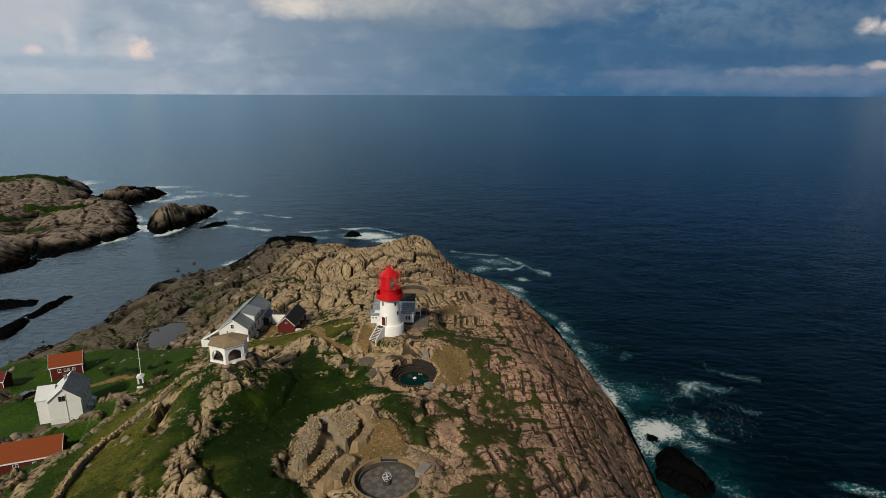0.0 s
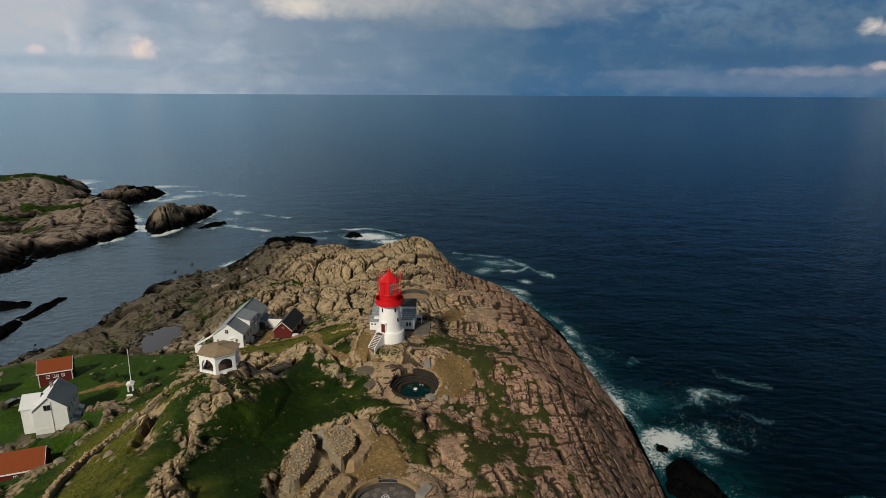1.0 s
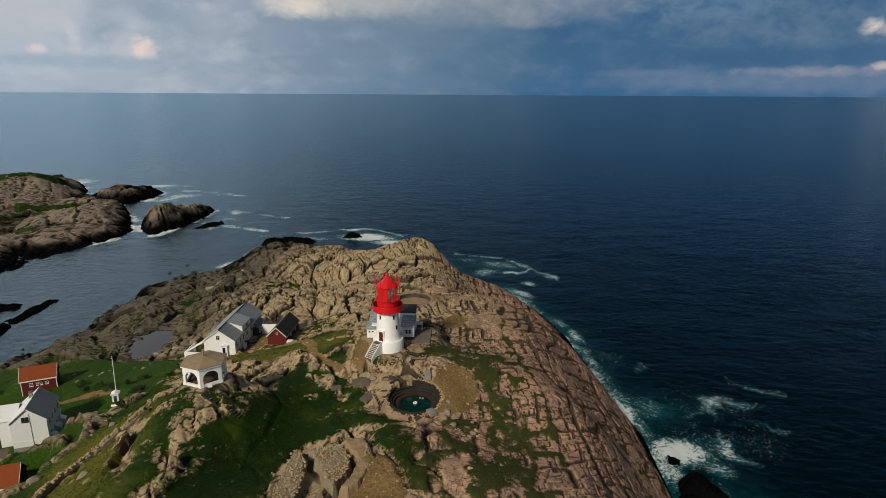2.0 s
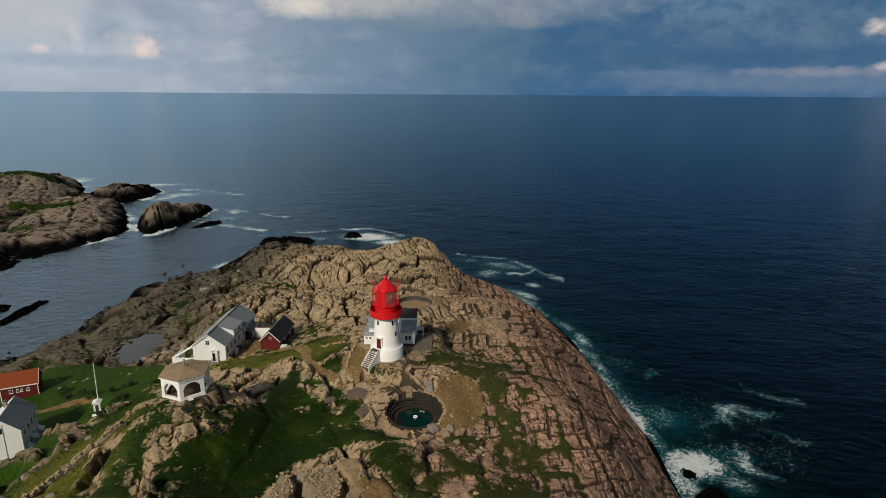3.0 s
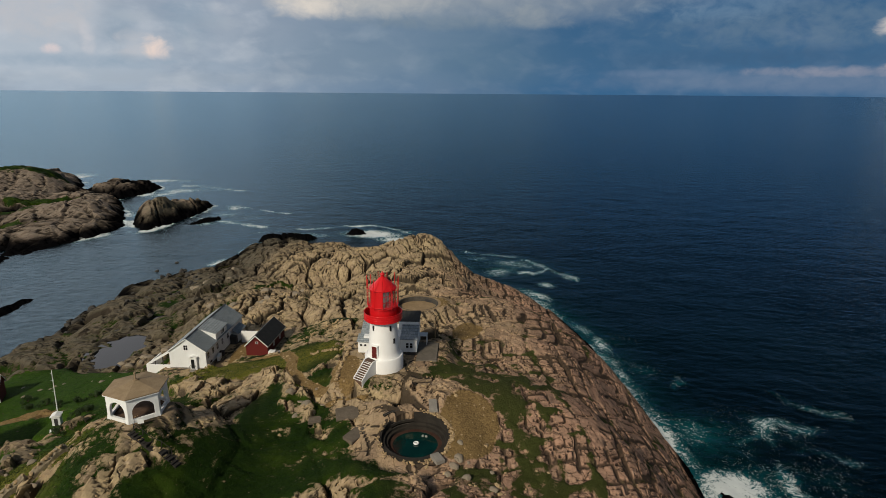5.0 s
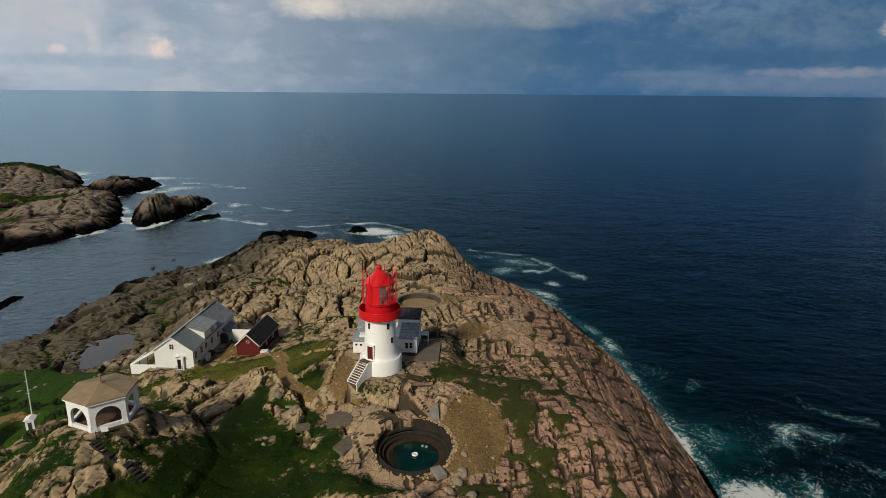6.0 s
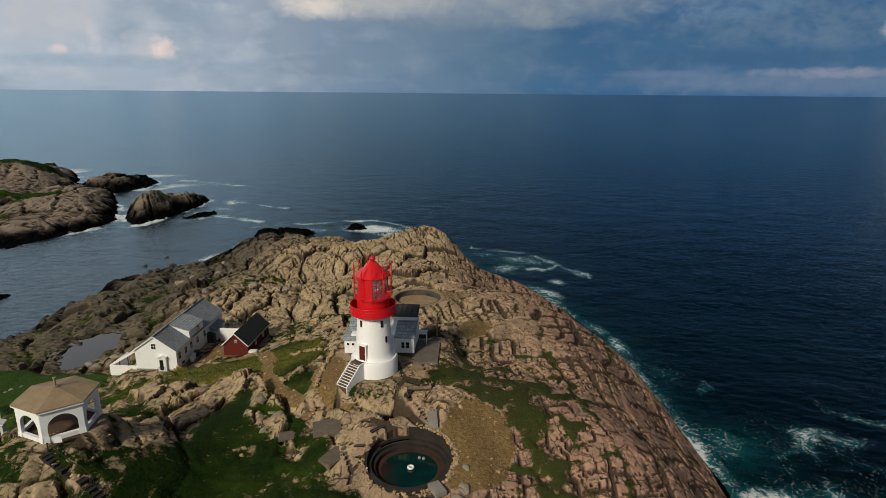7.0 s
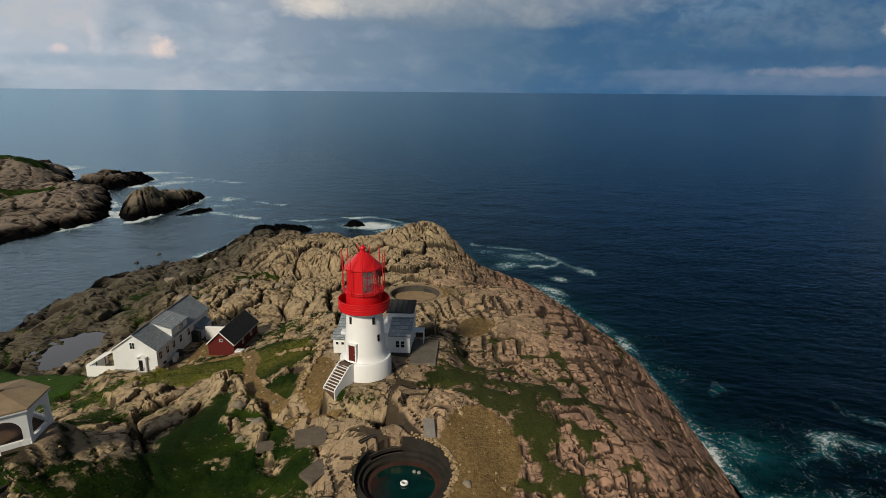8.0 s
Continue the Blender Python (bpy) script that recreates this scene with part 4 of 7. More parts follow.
def torus(bm, radius, r, z=0.0, segs=40, ring_segs=8, turn=None):
    rows = []
    for k in range(segs):
        a = k * math.tau / segs
        row = []
        for j in range(ring_segs):
            b = j * math.tau / ring_segs
            v = Vector(((radius + r * math.cos(b)) * math.cos(a), (radius + r * math.cos(b)) * math.sin(a), r * math.sin(b)))
            if turn is not None:
                v = turn @ v
            row.append(bm.verts.new((v.x, v.y, v.z + z)))
        rows.append(row)
    for k in range(segs):
        p, q = rows[k], rows[(k + 1) % segs]
        for j in range(ring_segs):
            i = (j + 1) % ring_segs
            bm.faces.new((p[j], q[j], q[i], p[i]))


# ---- materials of the buildings ----
def painted(name, color, rough=0.5, dirt=0.18, dirt_color=(0.25, 0.22, 0.18), boards=0.0, upright=True, bump=0.02):
    """Paint with grime and fine relief; boards: width of the boards under it."""
    mat, n = material(name)
    p = n.local()
    stain = n.noise(n.scaled(p, (1.2, 1.2, 0.35)), 1.4, 6, 0.65, 0.3)
    grain = n.noise(p, 14, 4, 0.6)
    tone = n.mix(n.math("MULTIPLY", n.ramp(stain, 0.48, 0.80), dirt), color, dirt_color)
    tone = n.mix(n.math("MULTIPLY", n.ramp(grain, 0.45, 0.8), dirt * 0.5), tone, tuple(0.7 * c for c in color))
    height = n.math("MULTIPLY", grain, 0.3)
    if boards:
        axes = n.add("ShaderNodeSeparateXYZ")
        n.link(p, axes.inputs[0])
        run = n.math("ADD", axes.outputs[0], axes.outputs[1]) if upright else axes.outputs[2]
        saw = n.math("FRACT", n.math("DIVIDE", run, boards))
        gap = n.ramp(n.math("ABSOLUTE", n.math("SUBTRACT", saw, 0.5)), 0.40, 0.48)
        height = n.math("SUBTRACT", height, n.math("MULTIPLY", gap, 1.0))
        tone = n.mix(n.math("MULTIPLY", gap, 0.35), tone, tuple(0.35 * c for c in color))
    n.surface(tone, n.math("ADD", rough, n.math("MULTIPLY", stain, 0.15)), normal=n.bump(height, 0.5, bump), specular=0.4)
    return mat


def slated(name, dark, light, moss=0.15, size=(0.30, 0.22), rough=0.55):
    mat, n = material(name)
    p = n.local()
    tile = n.add("ShaderNodeTexBrick")
    axes = n.add("ShaderNodeSeparateXYZ")
    n.link(p, axes.inputs[0])
    joined = n.add("ShaderNodeCombineXYZ")
    n.link(axes.outputs[1], joined.inputs[0])
    n.link(n.math("ADD", axes.outputs[2], n.math("MULTIPLY", axes.outputs[0], 0.001)), joined.inputs[1])
    n.link(joined.outputs[0], tile.inputs["Vector"])
    for key, value in (("Scale", 1.0), ("Brick Width", size[0] * 2), ("Row Height", size[1]), ("Mortar Size", 0.012), ("Mortar Smooth", 0.2), ("Bias", 0.0)):
        tile.inputs[key].default_value = value
    n.link(dark, tile.inputs["Color1"])
    n.link(light, tile.inputs["Color2"])
    n.link(tuple(0.3 * c for c in dark), tile.inputs["Mortar"])
    age = n.noise(p, 0.9, 6, 0.65, 0.4)
    tone = n.mix(n.math("MULTIPLY", n.ramp(age, 0.45, 0.75), 0.5), tile.outputs["Color"], light)
    tone = n.mix(n.math("MULTIPLY", n.ramp(n.noise(p, 2.5, 5, 0.7), 0.58, 0.72), moss), tone, (0.16, 0.15, 0.08))
    n.surface(tone, rough, normal=n.bump(n.math("SUBTRACT", n.noise(p, 8, 4), n.math("MULTIPLY", tile.outputs["Fac"], 0.8)), 0.6, 0.03), specular=0.45)
    return mat


def grainy(name, colors, scale=1.2, rough=0.9, bump=0.05, fine=12.0):
    """Stone, earth, concrete: two tones in stains with grit."""
    mat, n = material(name)
    p = n.place()
    stain = n.noise(p, scale, 6, 0.65, 0.4)
    grit = n.noise(p, fine, 5, 0.7)
    tone = n.mix(n.ramp(stain, 0.35, 0.68), colors[0], colors[1])
    tone = n.mix(n.math("MULTIPLY", n.ramp(grit, 0.45, 0.75), 0.5), tone, colors[-1])
    n.surface(tone, rough, normal=n.bump(n.math("ADD", stain, n.math("MULTIPLY", grit, 0.5)), 0.7, bump), specular=0.3)
    return mat


def stone_mat(name, a, b, c):
    mat, n = material(name)
    p = n.place()
    r = n.random()
    isle = n.add("ShaderNodeNewGeometry").outputs["Random Per Island"]
    tone = n.mix(n.math("FRACT", n.math("ADD", r, isle)), a, b)
    tone = n.mix(n.ramp(n.noise(p, 3.5, 6, 0.7, 0.3), 0.5, 0.72), tone, c)
    tone = n.mix(n.math("MULTIPLY", n.ramp(n.noise(p, 9, 5, 0.7), 0.55, 0.7), 0.4), tone, (0.10, 0.09, 0.075))
    n.surface(tone, 0.88, normal=n.bump(n.noise(p, 5, 6, 0.7), 0.8, 0.08), specular=0.25)
    return mat


WHITE = painted("white_paint", (0.78, 0.79, 0.78), 0.5, 0.22)
TOWER_WHITE = painted("white_iron_paint", (0.82, 0.82, 0.81), 0.38, 0.16, (0.42, 0.36, 0.30))
CLAPBOARD = painted("white_clapboard", (0.76, 0.78, 0.78), 0.5, 0.2, boards=0.16, upright=False)
RED_IRON = painted("red_iron_paint", (0.58, 0.008, 0.012), 0.32, 0.22, (0.28, 0.006, 0.008))
RED_WOOD = painted("red_boards", (0.105, 0.008, 0.006), 0.7, 0.35, (0.08, 0.01, 0.008), boards=0.17)
TAR = slated("tarred_roof", (0.018, 0.018, 0.017), (0.032, 0.031, 0.028), 0.3, (0.5, 0.5), 0.65)
SLATE = slated("slate_roof", (0.19, 0.225, 0.25), (0.34, 0.375, 0.39), 0.35, (0.22, 0.17), 0.8)
ORANGE = painted("orange_roof_sheet", (0.22, 0.044, 0.006), 0.75, 0.3, (0.12, 0.02, 0.006), boards=0.24)
SHEET_AND_GLARE = painted("pale_sheet_and_roof_glare", (0.70, 0.72, 0.73), 0.42, 0.2, boards=0.4)
DARK_TRIM = painted("dark_trim", (0.03, 0.03, 0.032), 0.5, 0.2)
FELT = grainy("brown_roof_felt", ((0.24, 0.175, 0.105), (0.30, 0.225, 0.14), (0.17, 0.125, 0.075)), 0.8, 0.9, 0.02)
CONCRETE = grainy("weathered_concrete", ((0.20, 0.185, 0.165), (0.27, 0.25, 0.22), (0.13, 0.12, 0.105)), 0.9)
DARK_CONCRETE = grainy("dark_concrete", ((0.055, 0.050, 0.043), (0.085, 0.076, 0.064), (0.03, 0.028, 0.025)), 0.9)
EARTH = grainy("sandy_earth", ((0.235, 0.165, 0.092), (0.30, 0.212, 0.120), (0.155, 0.112, 0.066)), 0.7, 0.95, 0.08, 5.0)
RUBBLE = stone_mat("rubble_stone", (0.43, 0.315, 0.175), (0.27, 0.195, 0.110), (0.36, 0.250, 0.140))
BOULDER = stone_mat("boulder_stone", (0.26, 0.215, 0.16), (0.19, 0.165, 0.125), (0.30, 0.225, 0.17))
SHORE_STONE = stone_mat("shore_boulder_stone", (0.050, 0.046, 0.040), (0.030, 0.028, 0.025), (0.075, 0.066, 0.055))
BROWN_WOOD = painted("brown_stained_wood", (0.10, 0.055, 0.035), 0.6, 0.3, (0.05, 0.03, 0.02), boards=0.12)
RUBBLE_CORE = grainy("packed_wall_stone", ((0.20, 0.165, 0.115), (0.28, 0.23, 0.155), (0.09, 0.075, 0.055)), 2.6, 0.9, 0.16, 5.0)
STEEL = painted("galvanised_steel", (0.55, 0.56, 0.57), 0.35, 0.2)


def glass_mat(name, tint, rough=0.04):
    mat, n = material(name)
    n.surface(tint, rough, specular=0.6)
    return mat


PANE = glass_mat("dark_window_glass", (0.012, 0.014, 0.017))
CLEAR, cn = material("lantern_glass")
cn.surface((0.92, 0.96, 0.95), 0.02, **{"Transmission Weight": 0.97, "IOR": 1.05})
LENS, ln = material("lens_glass")
ln.surface((0.72, 0.80, 0.74), 0.08, **{"Transmission Weight": 0.35, "IOR": 1.4})


def window(parent, x, y, z, turn, w, h, across=2, up=2, frame_mat=None, sill=True):
    """A casement in local axes: its middle, the way it faces in degrees, and its panes."""
    frame_mat = frame_mat or WHITE
    m = Matrix.Translation((x, y, z)) @ Matrix.Rotation(radians(turn), 4, "Z")
    bm = bmesh.new()
    t = min(0.07, w * 0.12)
    for x0, x1, z0, z1 in ((-w / 2 - t, -w / 2, -h / 2 - t, h / 2 + t), (w / 2, w / 2 + t, -h / 2 - t, h / 2 + t), (-w / 2, w / 2, h / 2, h / 2 + t), (-w / 2, w / 2, -h / 2 - t, -h / 2)):
        box(bm, x0, x1, -0.06, 0.05, z0, z1)
    for k in range(1, across):
        c = -w / 2 + w * k / across
        box(bm, c - t / 3, c + t / 3, -0.045, 0.045, -h / 2, h / 2)
    for k in range(1, up):
        c = -h / 2 + h * k / up
        box(bm, -w / 2, w / 2, -0.04, 0.04, c - t / 3, c + t / 3)
    frame_ob = part("window", bm, frame_mat, parent)
    frame_ob.matrix_local = m
    part("pane", boxed(-w / 2, w / 2, -0.02, 0.0, -h / 2, h / 2), PANE, frame_ob, "dark glass pane")
    if sill:
        part("sill", boxed(-w / 2 - 0.1, w / 2 + 0.1, -0.13, 0.05, -h / 2 - t - 0.05, -h / 2 - t), frame_mat, frame_ob)
    return frame_ob


def gable_body(parent, w, l, eave, ridge, mat, low=-1.2, middle=0.0, name="wall"):
    """House body from y=0 to l, as wide as w about x=0; ridge along y."""
    bm = bmesh.new()
    prism(bm, [(-w / 2, 0, low), (w / 2, 0, low), (w / 2, 0, eave), (middle, 0, ridge), (-w / 2, 0, eave)], (0, l, 0))
    return part(name, bm, mat, parent)


def slope(parent, a, b, l, mat, over=0.3, thick=0.12, label="", y0=0.0, name="roof"):
    """A roof slope: from the ridge a to the eave b, (x, z) each, and l long."""
    a, b = Vector(a), Vector(b)
    d = (b - a).normalized()
    b = b + d * over
    up = Vector((-d.y, d.x)) if d.x > 0 else Vector((d.y, -d.x))
    lift = up * thick
    bm = bmesh.new()
    prism(bm, [(a.x, y0 - over, a.y + 0.03), (b.x, y0 - over, b.y + 0.03), (b.x + lift.x, y0 - over, b.y + 0.03 + lift.y), (a.x, y0 - over, a.y + 0.03 + thick * 1.1)], (0, l + 2 * over, 0))
    return part(name, bm, mat, parent, label)


def barge(parent, a, b, y, mat, over=0.3, deep=0.2):
    """A board along the edge of a gable."""
    a, b = Vector(a), Vector(b)
    b = b + (b - a).normalized() * over
    bm = bmesh.new()
    prism(bm, [(a.x, y, a.y + 0.18), (b.x, y, b.y + 0.18), (b.x, y, b.y + 0.18 - deep), (a.x, y, a.y + 0.18 - deep)], (0, 0.05, 0))
    return part("barge_board", bm, mat, parent, "white barge board")

# ---- lighthouse ----
TOWER_Z = 36.55 * K


def smooth_by_angle(ob, degrees=35):
    mesh = ob.data
    bm = bmesh.new()
    bm.from_mesh(mesh)
    for f in bm.faces:
        f.smooth = True
    for e in bm.edges:
        if len(e.link_faces) == 2 and e.calc_face_angle(0) > radians(degrees):
            e.smooth = False
    bm.to_mesh(mesh)
    bm.free()
    return ob


def turned(name, profile, mat, parent, label="", segs=56, start=0, end=360):
    bm = bmesh.new()
    lathe(bm, profile, segs, start, end)
    return smooth_by_angle(part(name, bm, mat, parent, label))


def build_lighthouse():
    t = thing("lighthouse", at(-11.4, 108.5, 37.15), 0, "round white lighthouse with red gallery and lantern on bare rock", "lighthouse")
    turned("base", [(0, -2.2), (3.02, -2.2), (3.02, 1.28), (2.90, 1.46), (0, 1.46)], TOWER_WHITE, t, "white base drum")
    turned("shaft", [(0, 1.44), (2.72, 1.44), (2.52, 1.75), (2.40, 2.3), (2.02, 7.45), (0, 7.45)], TOWER_WHITE, t)
    turned("gallery_floor", [(0, 7.05), (2.02, 7.05), (2.25, 7.15), (2.90, 7.38), (2.96, 7.44), (2.96, 7.60), (0, 7.60)], RED_IRON, t, "red iron gallery floor")
    turned("gallery_wall", [(2.90, 7.58), (2.94, 7.58), (2.94, 8.55), (2.90, 8.55), (2.90, 7.58)], RED_IRON, t, "red plated gallery rail")
    bm = bmesh.new()
    torus(bm, 2.92, 0.06, 8.58, 56)
    part("handrail", bm, RED_IRON, t, soft=True)
    for z in (7.90, 8.22):
        bm = bmesh.new()
        torus(bm, 2.95, 0.03, z, 56, 6)
        part("rail_band", bm, RED_IRON, t, soft=True)
    for k in range(16):
        a = k * math.tau / 16
        bm = bmesh.new()
        tube(bm, (2.87 * math.cos(a), 2.87 * math.sin(a), 7.60), (2.87 * math.cos(a), 2.87 * math.sin(a), 8.60), 0.04, 6)
        part("baluster", bm, RED_IRON, t)
    turned("lantern_base", [(0, 7.58), (2.05, 7.58), (2.05, 9.35), (2.30, 9.42), (2.30, 9.55), (0, 9.55)], RED_IRON, t, "red lantern base with a narrow ledge")
    bm = bmesh.new()
    torus(bm, 2.34, 0.05, 9.75, 56)
    part("ledge_rail", bm, RED_IRON, t, soft=True)
    turned("lantern_wall", [(1.86, 9.53), (1.92, 9.53), (1.92, 12.30), (1.86, 12.30), (1.86, 9.53)], RED_IRON, t, "closed red lantern plates", 28, 95, 275)
    turned("lantern_pane", [(1.86, 9.55), (1.88, 9.55), (1.88, 12.26), (1.86, 12.26), (1.86, 9.55)], CLEAR, t, "clear lantern glazing", 28, -84, 94).visible_shadow = False
    for k in range(11):
        a = radians(-85 + 18 * k)
        bm = bmesh.new()
        tube(bm, (1.9 * math.cos(a), 1.9 * math.sin(a), 9.53), (1.9 * math.cos(a), 1.9 * math.sin(a), 12.30), 0.045, 6)
        part("glazing_bar", bm, RED_IRON, t)
    for z in (10.45, 11.40):
        part("glazing_ring", ring(1.86, 1.93, z, z + 0.06, 28, -85, 95), RED_IRON, t)
    turned("lens", [(0, 9.55), (0.45, 9.55), (0.5, 9.90), (0.78, 10.20), (0.86, 10.50), (0.80, 10.60), (0.92, 10.80), (0.94, 10.95), (0.92, 11.10), (0.80, 11.35), (0.86, 11.45), (0.72, 11.79), (0.3, 12.07), (0, 12.07)],
           LENS, t, "greenish ribbed glass lens")
    turned("roof", [(0, 12.16), (2.0, 12.16), (2.12, 12.24), (2.12, 12.35), (1.55, 12.93), (0.95, 13.50), (0.42, 13.95), (0, 13.95)], RED_IRON, t, "red conical lantern roof", 32)
    for k in range(16):
        a = k * math.tau / 16
        bm = bmesh.new()
        tube(bm, (2.08 * math.cos(a), 2.08 * math.sin(a), 12.39), (0.42 * math.cos(a), 0.42 * math.sin(a), 13.97), 0.035, 5)
        part("roof_rib", bm, RED_IRON, t)
    turned("finial", [(0, 13.90), (0.42, 13.90), (0.40, 14.04), (0.27, 14.10), (0.27, 14.25), (0.36, 14.37), (0.38, 14.50), (0.30, 14.65), (0.12, 14.74), (0.06, 14.94), (0, 14.95)], RED_IRON, t, "red ball vent", 24)
    for k in range(11):
        a = radians(16 + 360 * k / 11)
        bm = bmesh.new()
        tube(bm, (2.42 * math.cos(a), 2.42 * math.sin(a), 9.45), (2.42 * math.cos(a), 2.42 * math.sin(a), 14.04 + 0.25 * (k % 2)), 0.05, 6)
        part("screen_post", bm, RED_IRON, t)
        bm = bmesh.new()
        tube(bm, (1.9 * math.cos(a), 1.9 * math.sin(a), 12.12), (2.42 * math.cos(a), 2.42 * math.sin(a), 12.12), 0.03, 5)
        part("screen_arm", bm, RED_IRON, t)
    # door to the stairs
    door_way = math.degrees(math.atan2(-0.90, -0.44))
    m = Matrix.Rotation(radians(door_way + 90), 4, "Z")
    frame_bm = bmesh.new()
    for x0, x1, z0, z1 in ((-0.62, -0.45, 1.46, 3.65), (0.45, 0.62, 1.46, 3.65), (-0.62, 0.62, 3.55, 3.75)):
        box(frame_bm, x0, x1, -2.62, -2.2, z0, z1)
    surround = part("door_frame", frame_bm, TOWER_WHITE, t, "white door surround")
    surround.matrix_local = m
    leaf = part("door", boxed(-0.46, 0.46, -2.58, -2.3, 1.46, 3.56, 0.01), RED_WOOD, t, "dark red panelled door")
    leaf.matrix_local = m
    bm = bmesh.new()
    torus(bm, 0.05, 0.012, 0, 10, 5, Matrix.Rotation(radians(90), 3, "X"))
    knob = part("handle", bm, STEEL, leaf)
    knob.location = (0.34, -2.61, 2.5)
    for a, z in ((-52, 6.35), (-127, 6.35), (-38, 4.2), (40, 5.0)):
        slot = window(t, 0, 0, 0, 0, 0.24, 0.75, 1, 3, DARK_TRIM, False)
        r = 2.40 - (z - 2.3) * 0.0685
        slot.matrix_local = Matrix.Rotation(radians(a + 90), 4, "Z") @ Matrix.Translation((0, -r - 0.01, z))
    # stairs
    st = part("staircase", bmesh.new(), TOWER_WHITE, t, "white-sided outside stairs with brown treads")
    turn = Matrix.Rotation(radians(STAIR_WAY + 90), 4, "Z")
    st.matrix_local = turn
    steps, going, riser = 9, 0.27, 0.235
    top = 1.44
    y0 = -2.75
    bm = bmesh.new()
    for x in (-0.92, 0.80):
        prism(bm, [(x, y0 + 0.3, -2.6), (x, y0 + 0.3, top + 0.12), (x, y0 - 0.75, top + 0.12), (x, y0 - 0.75 - steps * going, top + 0.12 - steps * riser), (x, y0 - 0.75 - steps * going, -2.6)], (0.12, 0, 0))
    bm.to_mesh(st.data)
    bm.free()
    landing = part("landing", boxed(-0.80, 0.80, y0 - 0.75, y0 + 0.3, top - 0.12, top + 0.02, 0.01), BROWN_WOOD, st, "brown landing")
    for k in range(steps):
        ya = y0 - 0.75 - k * going
        z = top - (k + 1) * riser
        part("step", boxed(-0.80, 0.80, ya - going - 0.02, ya, -2.6, z, 0.01), BROWN_WOOD, st)
        part("nosing", boxed(-0.80, 0.80, ya - going - 0.05, ya - going + 0.06, z - 0.05, z + 0.012), TOWER_WHITE, st, "white step nosing")


STAIR_WAY = 236.0
build_lighthouse()


def build_signal_house():
    """The low white building behind the tower."""
    t = thing("signal_house", at(-11.4, 112.6, 36.6), 0, "white rendered signal house with slate lean-to roofs behind the lighthouse", "building")
    x0, x1 = -4.35 * K, 4.15 * K
    part("wall", boxed(1.9 * K, x1, 0, 3.4 * K, -1.0, 2.42, 0.02), WHITE, t, "white rendered east wing")
    part("wall", boxed(x0, -1.4 * K, 0, 3.0, -1.0, 1.95, 0.02), WHITE, t, "white rendered west wing")
    part("wall", boxed(x0 + 0.9, 1.9 * K, 0.5, 6.2, -1.0, 2.6, 0.02), WHITE, t, "white core")
    part("upper_wall", boxed(1.2 * K, x1 - 0.02, 3.4 * K, 6.6 * K, -1.0, 4.05, 0.02), WHITE, t, "white upper block")
    bm = bmesh.new()
    prism(bm, [(1.75 * K, -0.3, 2.45), (1.75 * K, 3.42 * K, 3.35), (1.75 * K, 3.42 * K, 3.47), (1.75 * K, -0.3, 2.58)], (x1 - 1.75 * K + 0.15, 0, 0))
    part("roof", bm, SLATE_X, t, "grey slate lean-to roof")
    bm = bmesh.new()
    prism(bm, [(1.1 * K, 3.3 * K, 4.0), (1.1 * K, 6.75 * K, 4.35), (1.1 * K, 6.75 * K, 4.5), (1.1 * K, 3.3 * K, 4.15)], (x1 - 1.1 * K + 0.15, 0, 0))
    part("roof", bm, TAR, t, "dark felted roof")
    for k in range(5):
        c = 1.1 * K + 0.3 + k * 0.75
        bm = bmesh.new()
        prism(bm, [(c, 3.3 * K, 4.15), (c, 6.75 * K, 4.5), (c, 6.75 * K, 4.56), (c, 3.3 * K, 4.21)], (0.06, 0, 0))
        part("roof_batten", bm, TAR, t)
    bm = bmesh.new()
    prism(bm, [(x0 - 0.15, -0.25, 1.85), (x0 - 0.15, 1.6, 2.5), (x0 - 0.15, 1.6, 2.62), (x0 - 0.15, -0.25, 1.97)], (3.4, 0, 0))
    part("roof", bm, SLATE_X, t, "grey slate roof of the porch")
    bm = bmesh.new()
    prism(bm, [(x0 + 0.2, 1.5, 2.45), (x0 + 0.2, 6.0, 4.0), (x0 + 0.2, 6.0, 4.12), (x0 + 0.2, 1.5, 2.57)], (5.2, 0, 0))
    part("roof", bm, SLATE_X, t, "grey slate roof")
    for x in (2.78, 3.35):
        window(t, x * K, 0, 1.35, 0, 0.42, 0.85, 1, 2, WHITE, False)
    for x in (-3.9, -3.3):
        window(t, x * K, 0, 1.25, 0, 0.32, 0.34, 1, 1, WHITE, False)
    part("canopy", boxed(x1, x1 + 1.5, 3.4, 4.9, 1.55, 1.66, 0.01), WHITE, t, "flat white canopy")
    for y in (3.5, 4.8):
        bm = bmesh.new()
        tube(bm, (x1 + 1.4, y, -0.6), (x1 + 1.4, y, 1.55), 0.05, 6)
        part("canopy_post", bm, WHITE, t)
    part("plinth", boxed(1.85 * K, x1 + 0.03, -0.04, 3.4 * K, -1.0, 0.18), DARK_CONCRETE, t, "dark plinth")


def slated_x():
    mat = SLATE.copy()
    mat.name = "slate_roof_east"
    for node in mat.node_tree.nodes:
        if node.bl_idname == "ShaderNodeCombineXYZ":
            sep = [x for x in mat.node_tree.nodes if x.bl_idname == "ShaderNodeSeparateXYZ"][0]
            mat.node_tree.links.new(sep.outputs[0], node.inputs[0])
    return mat


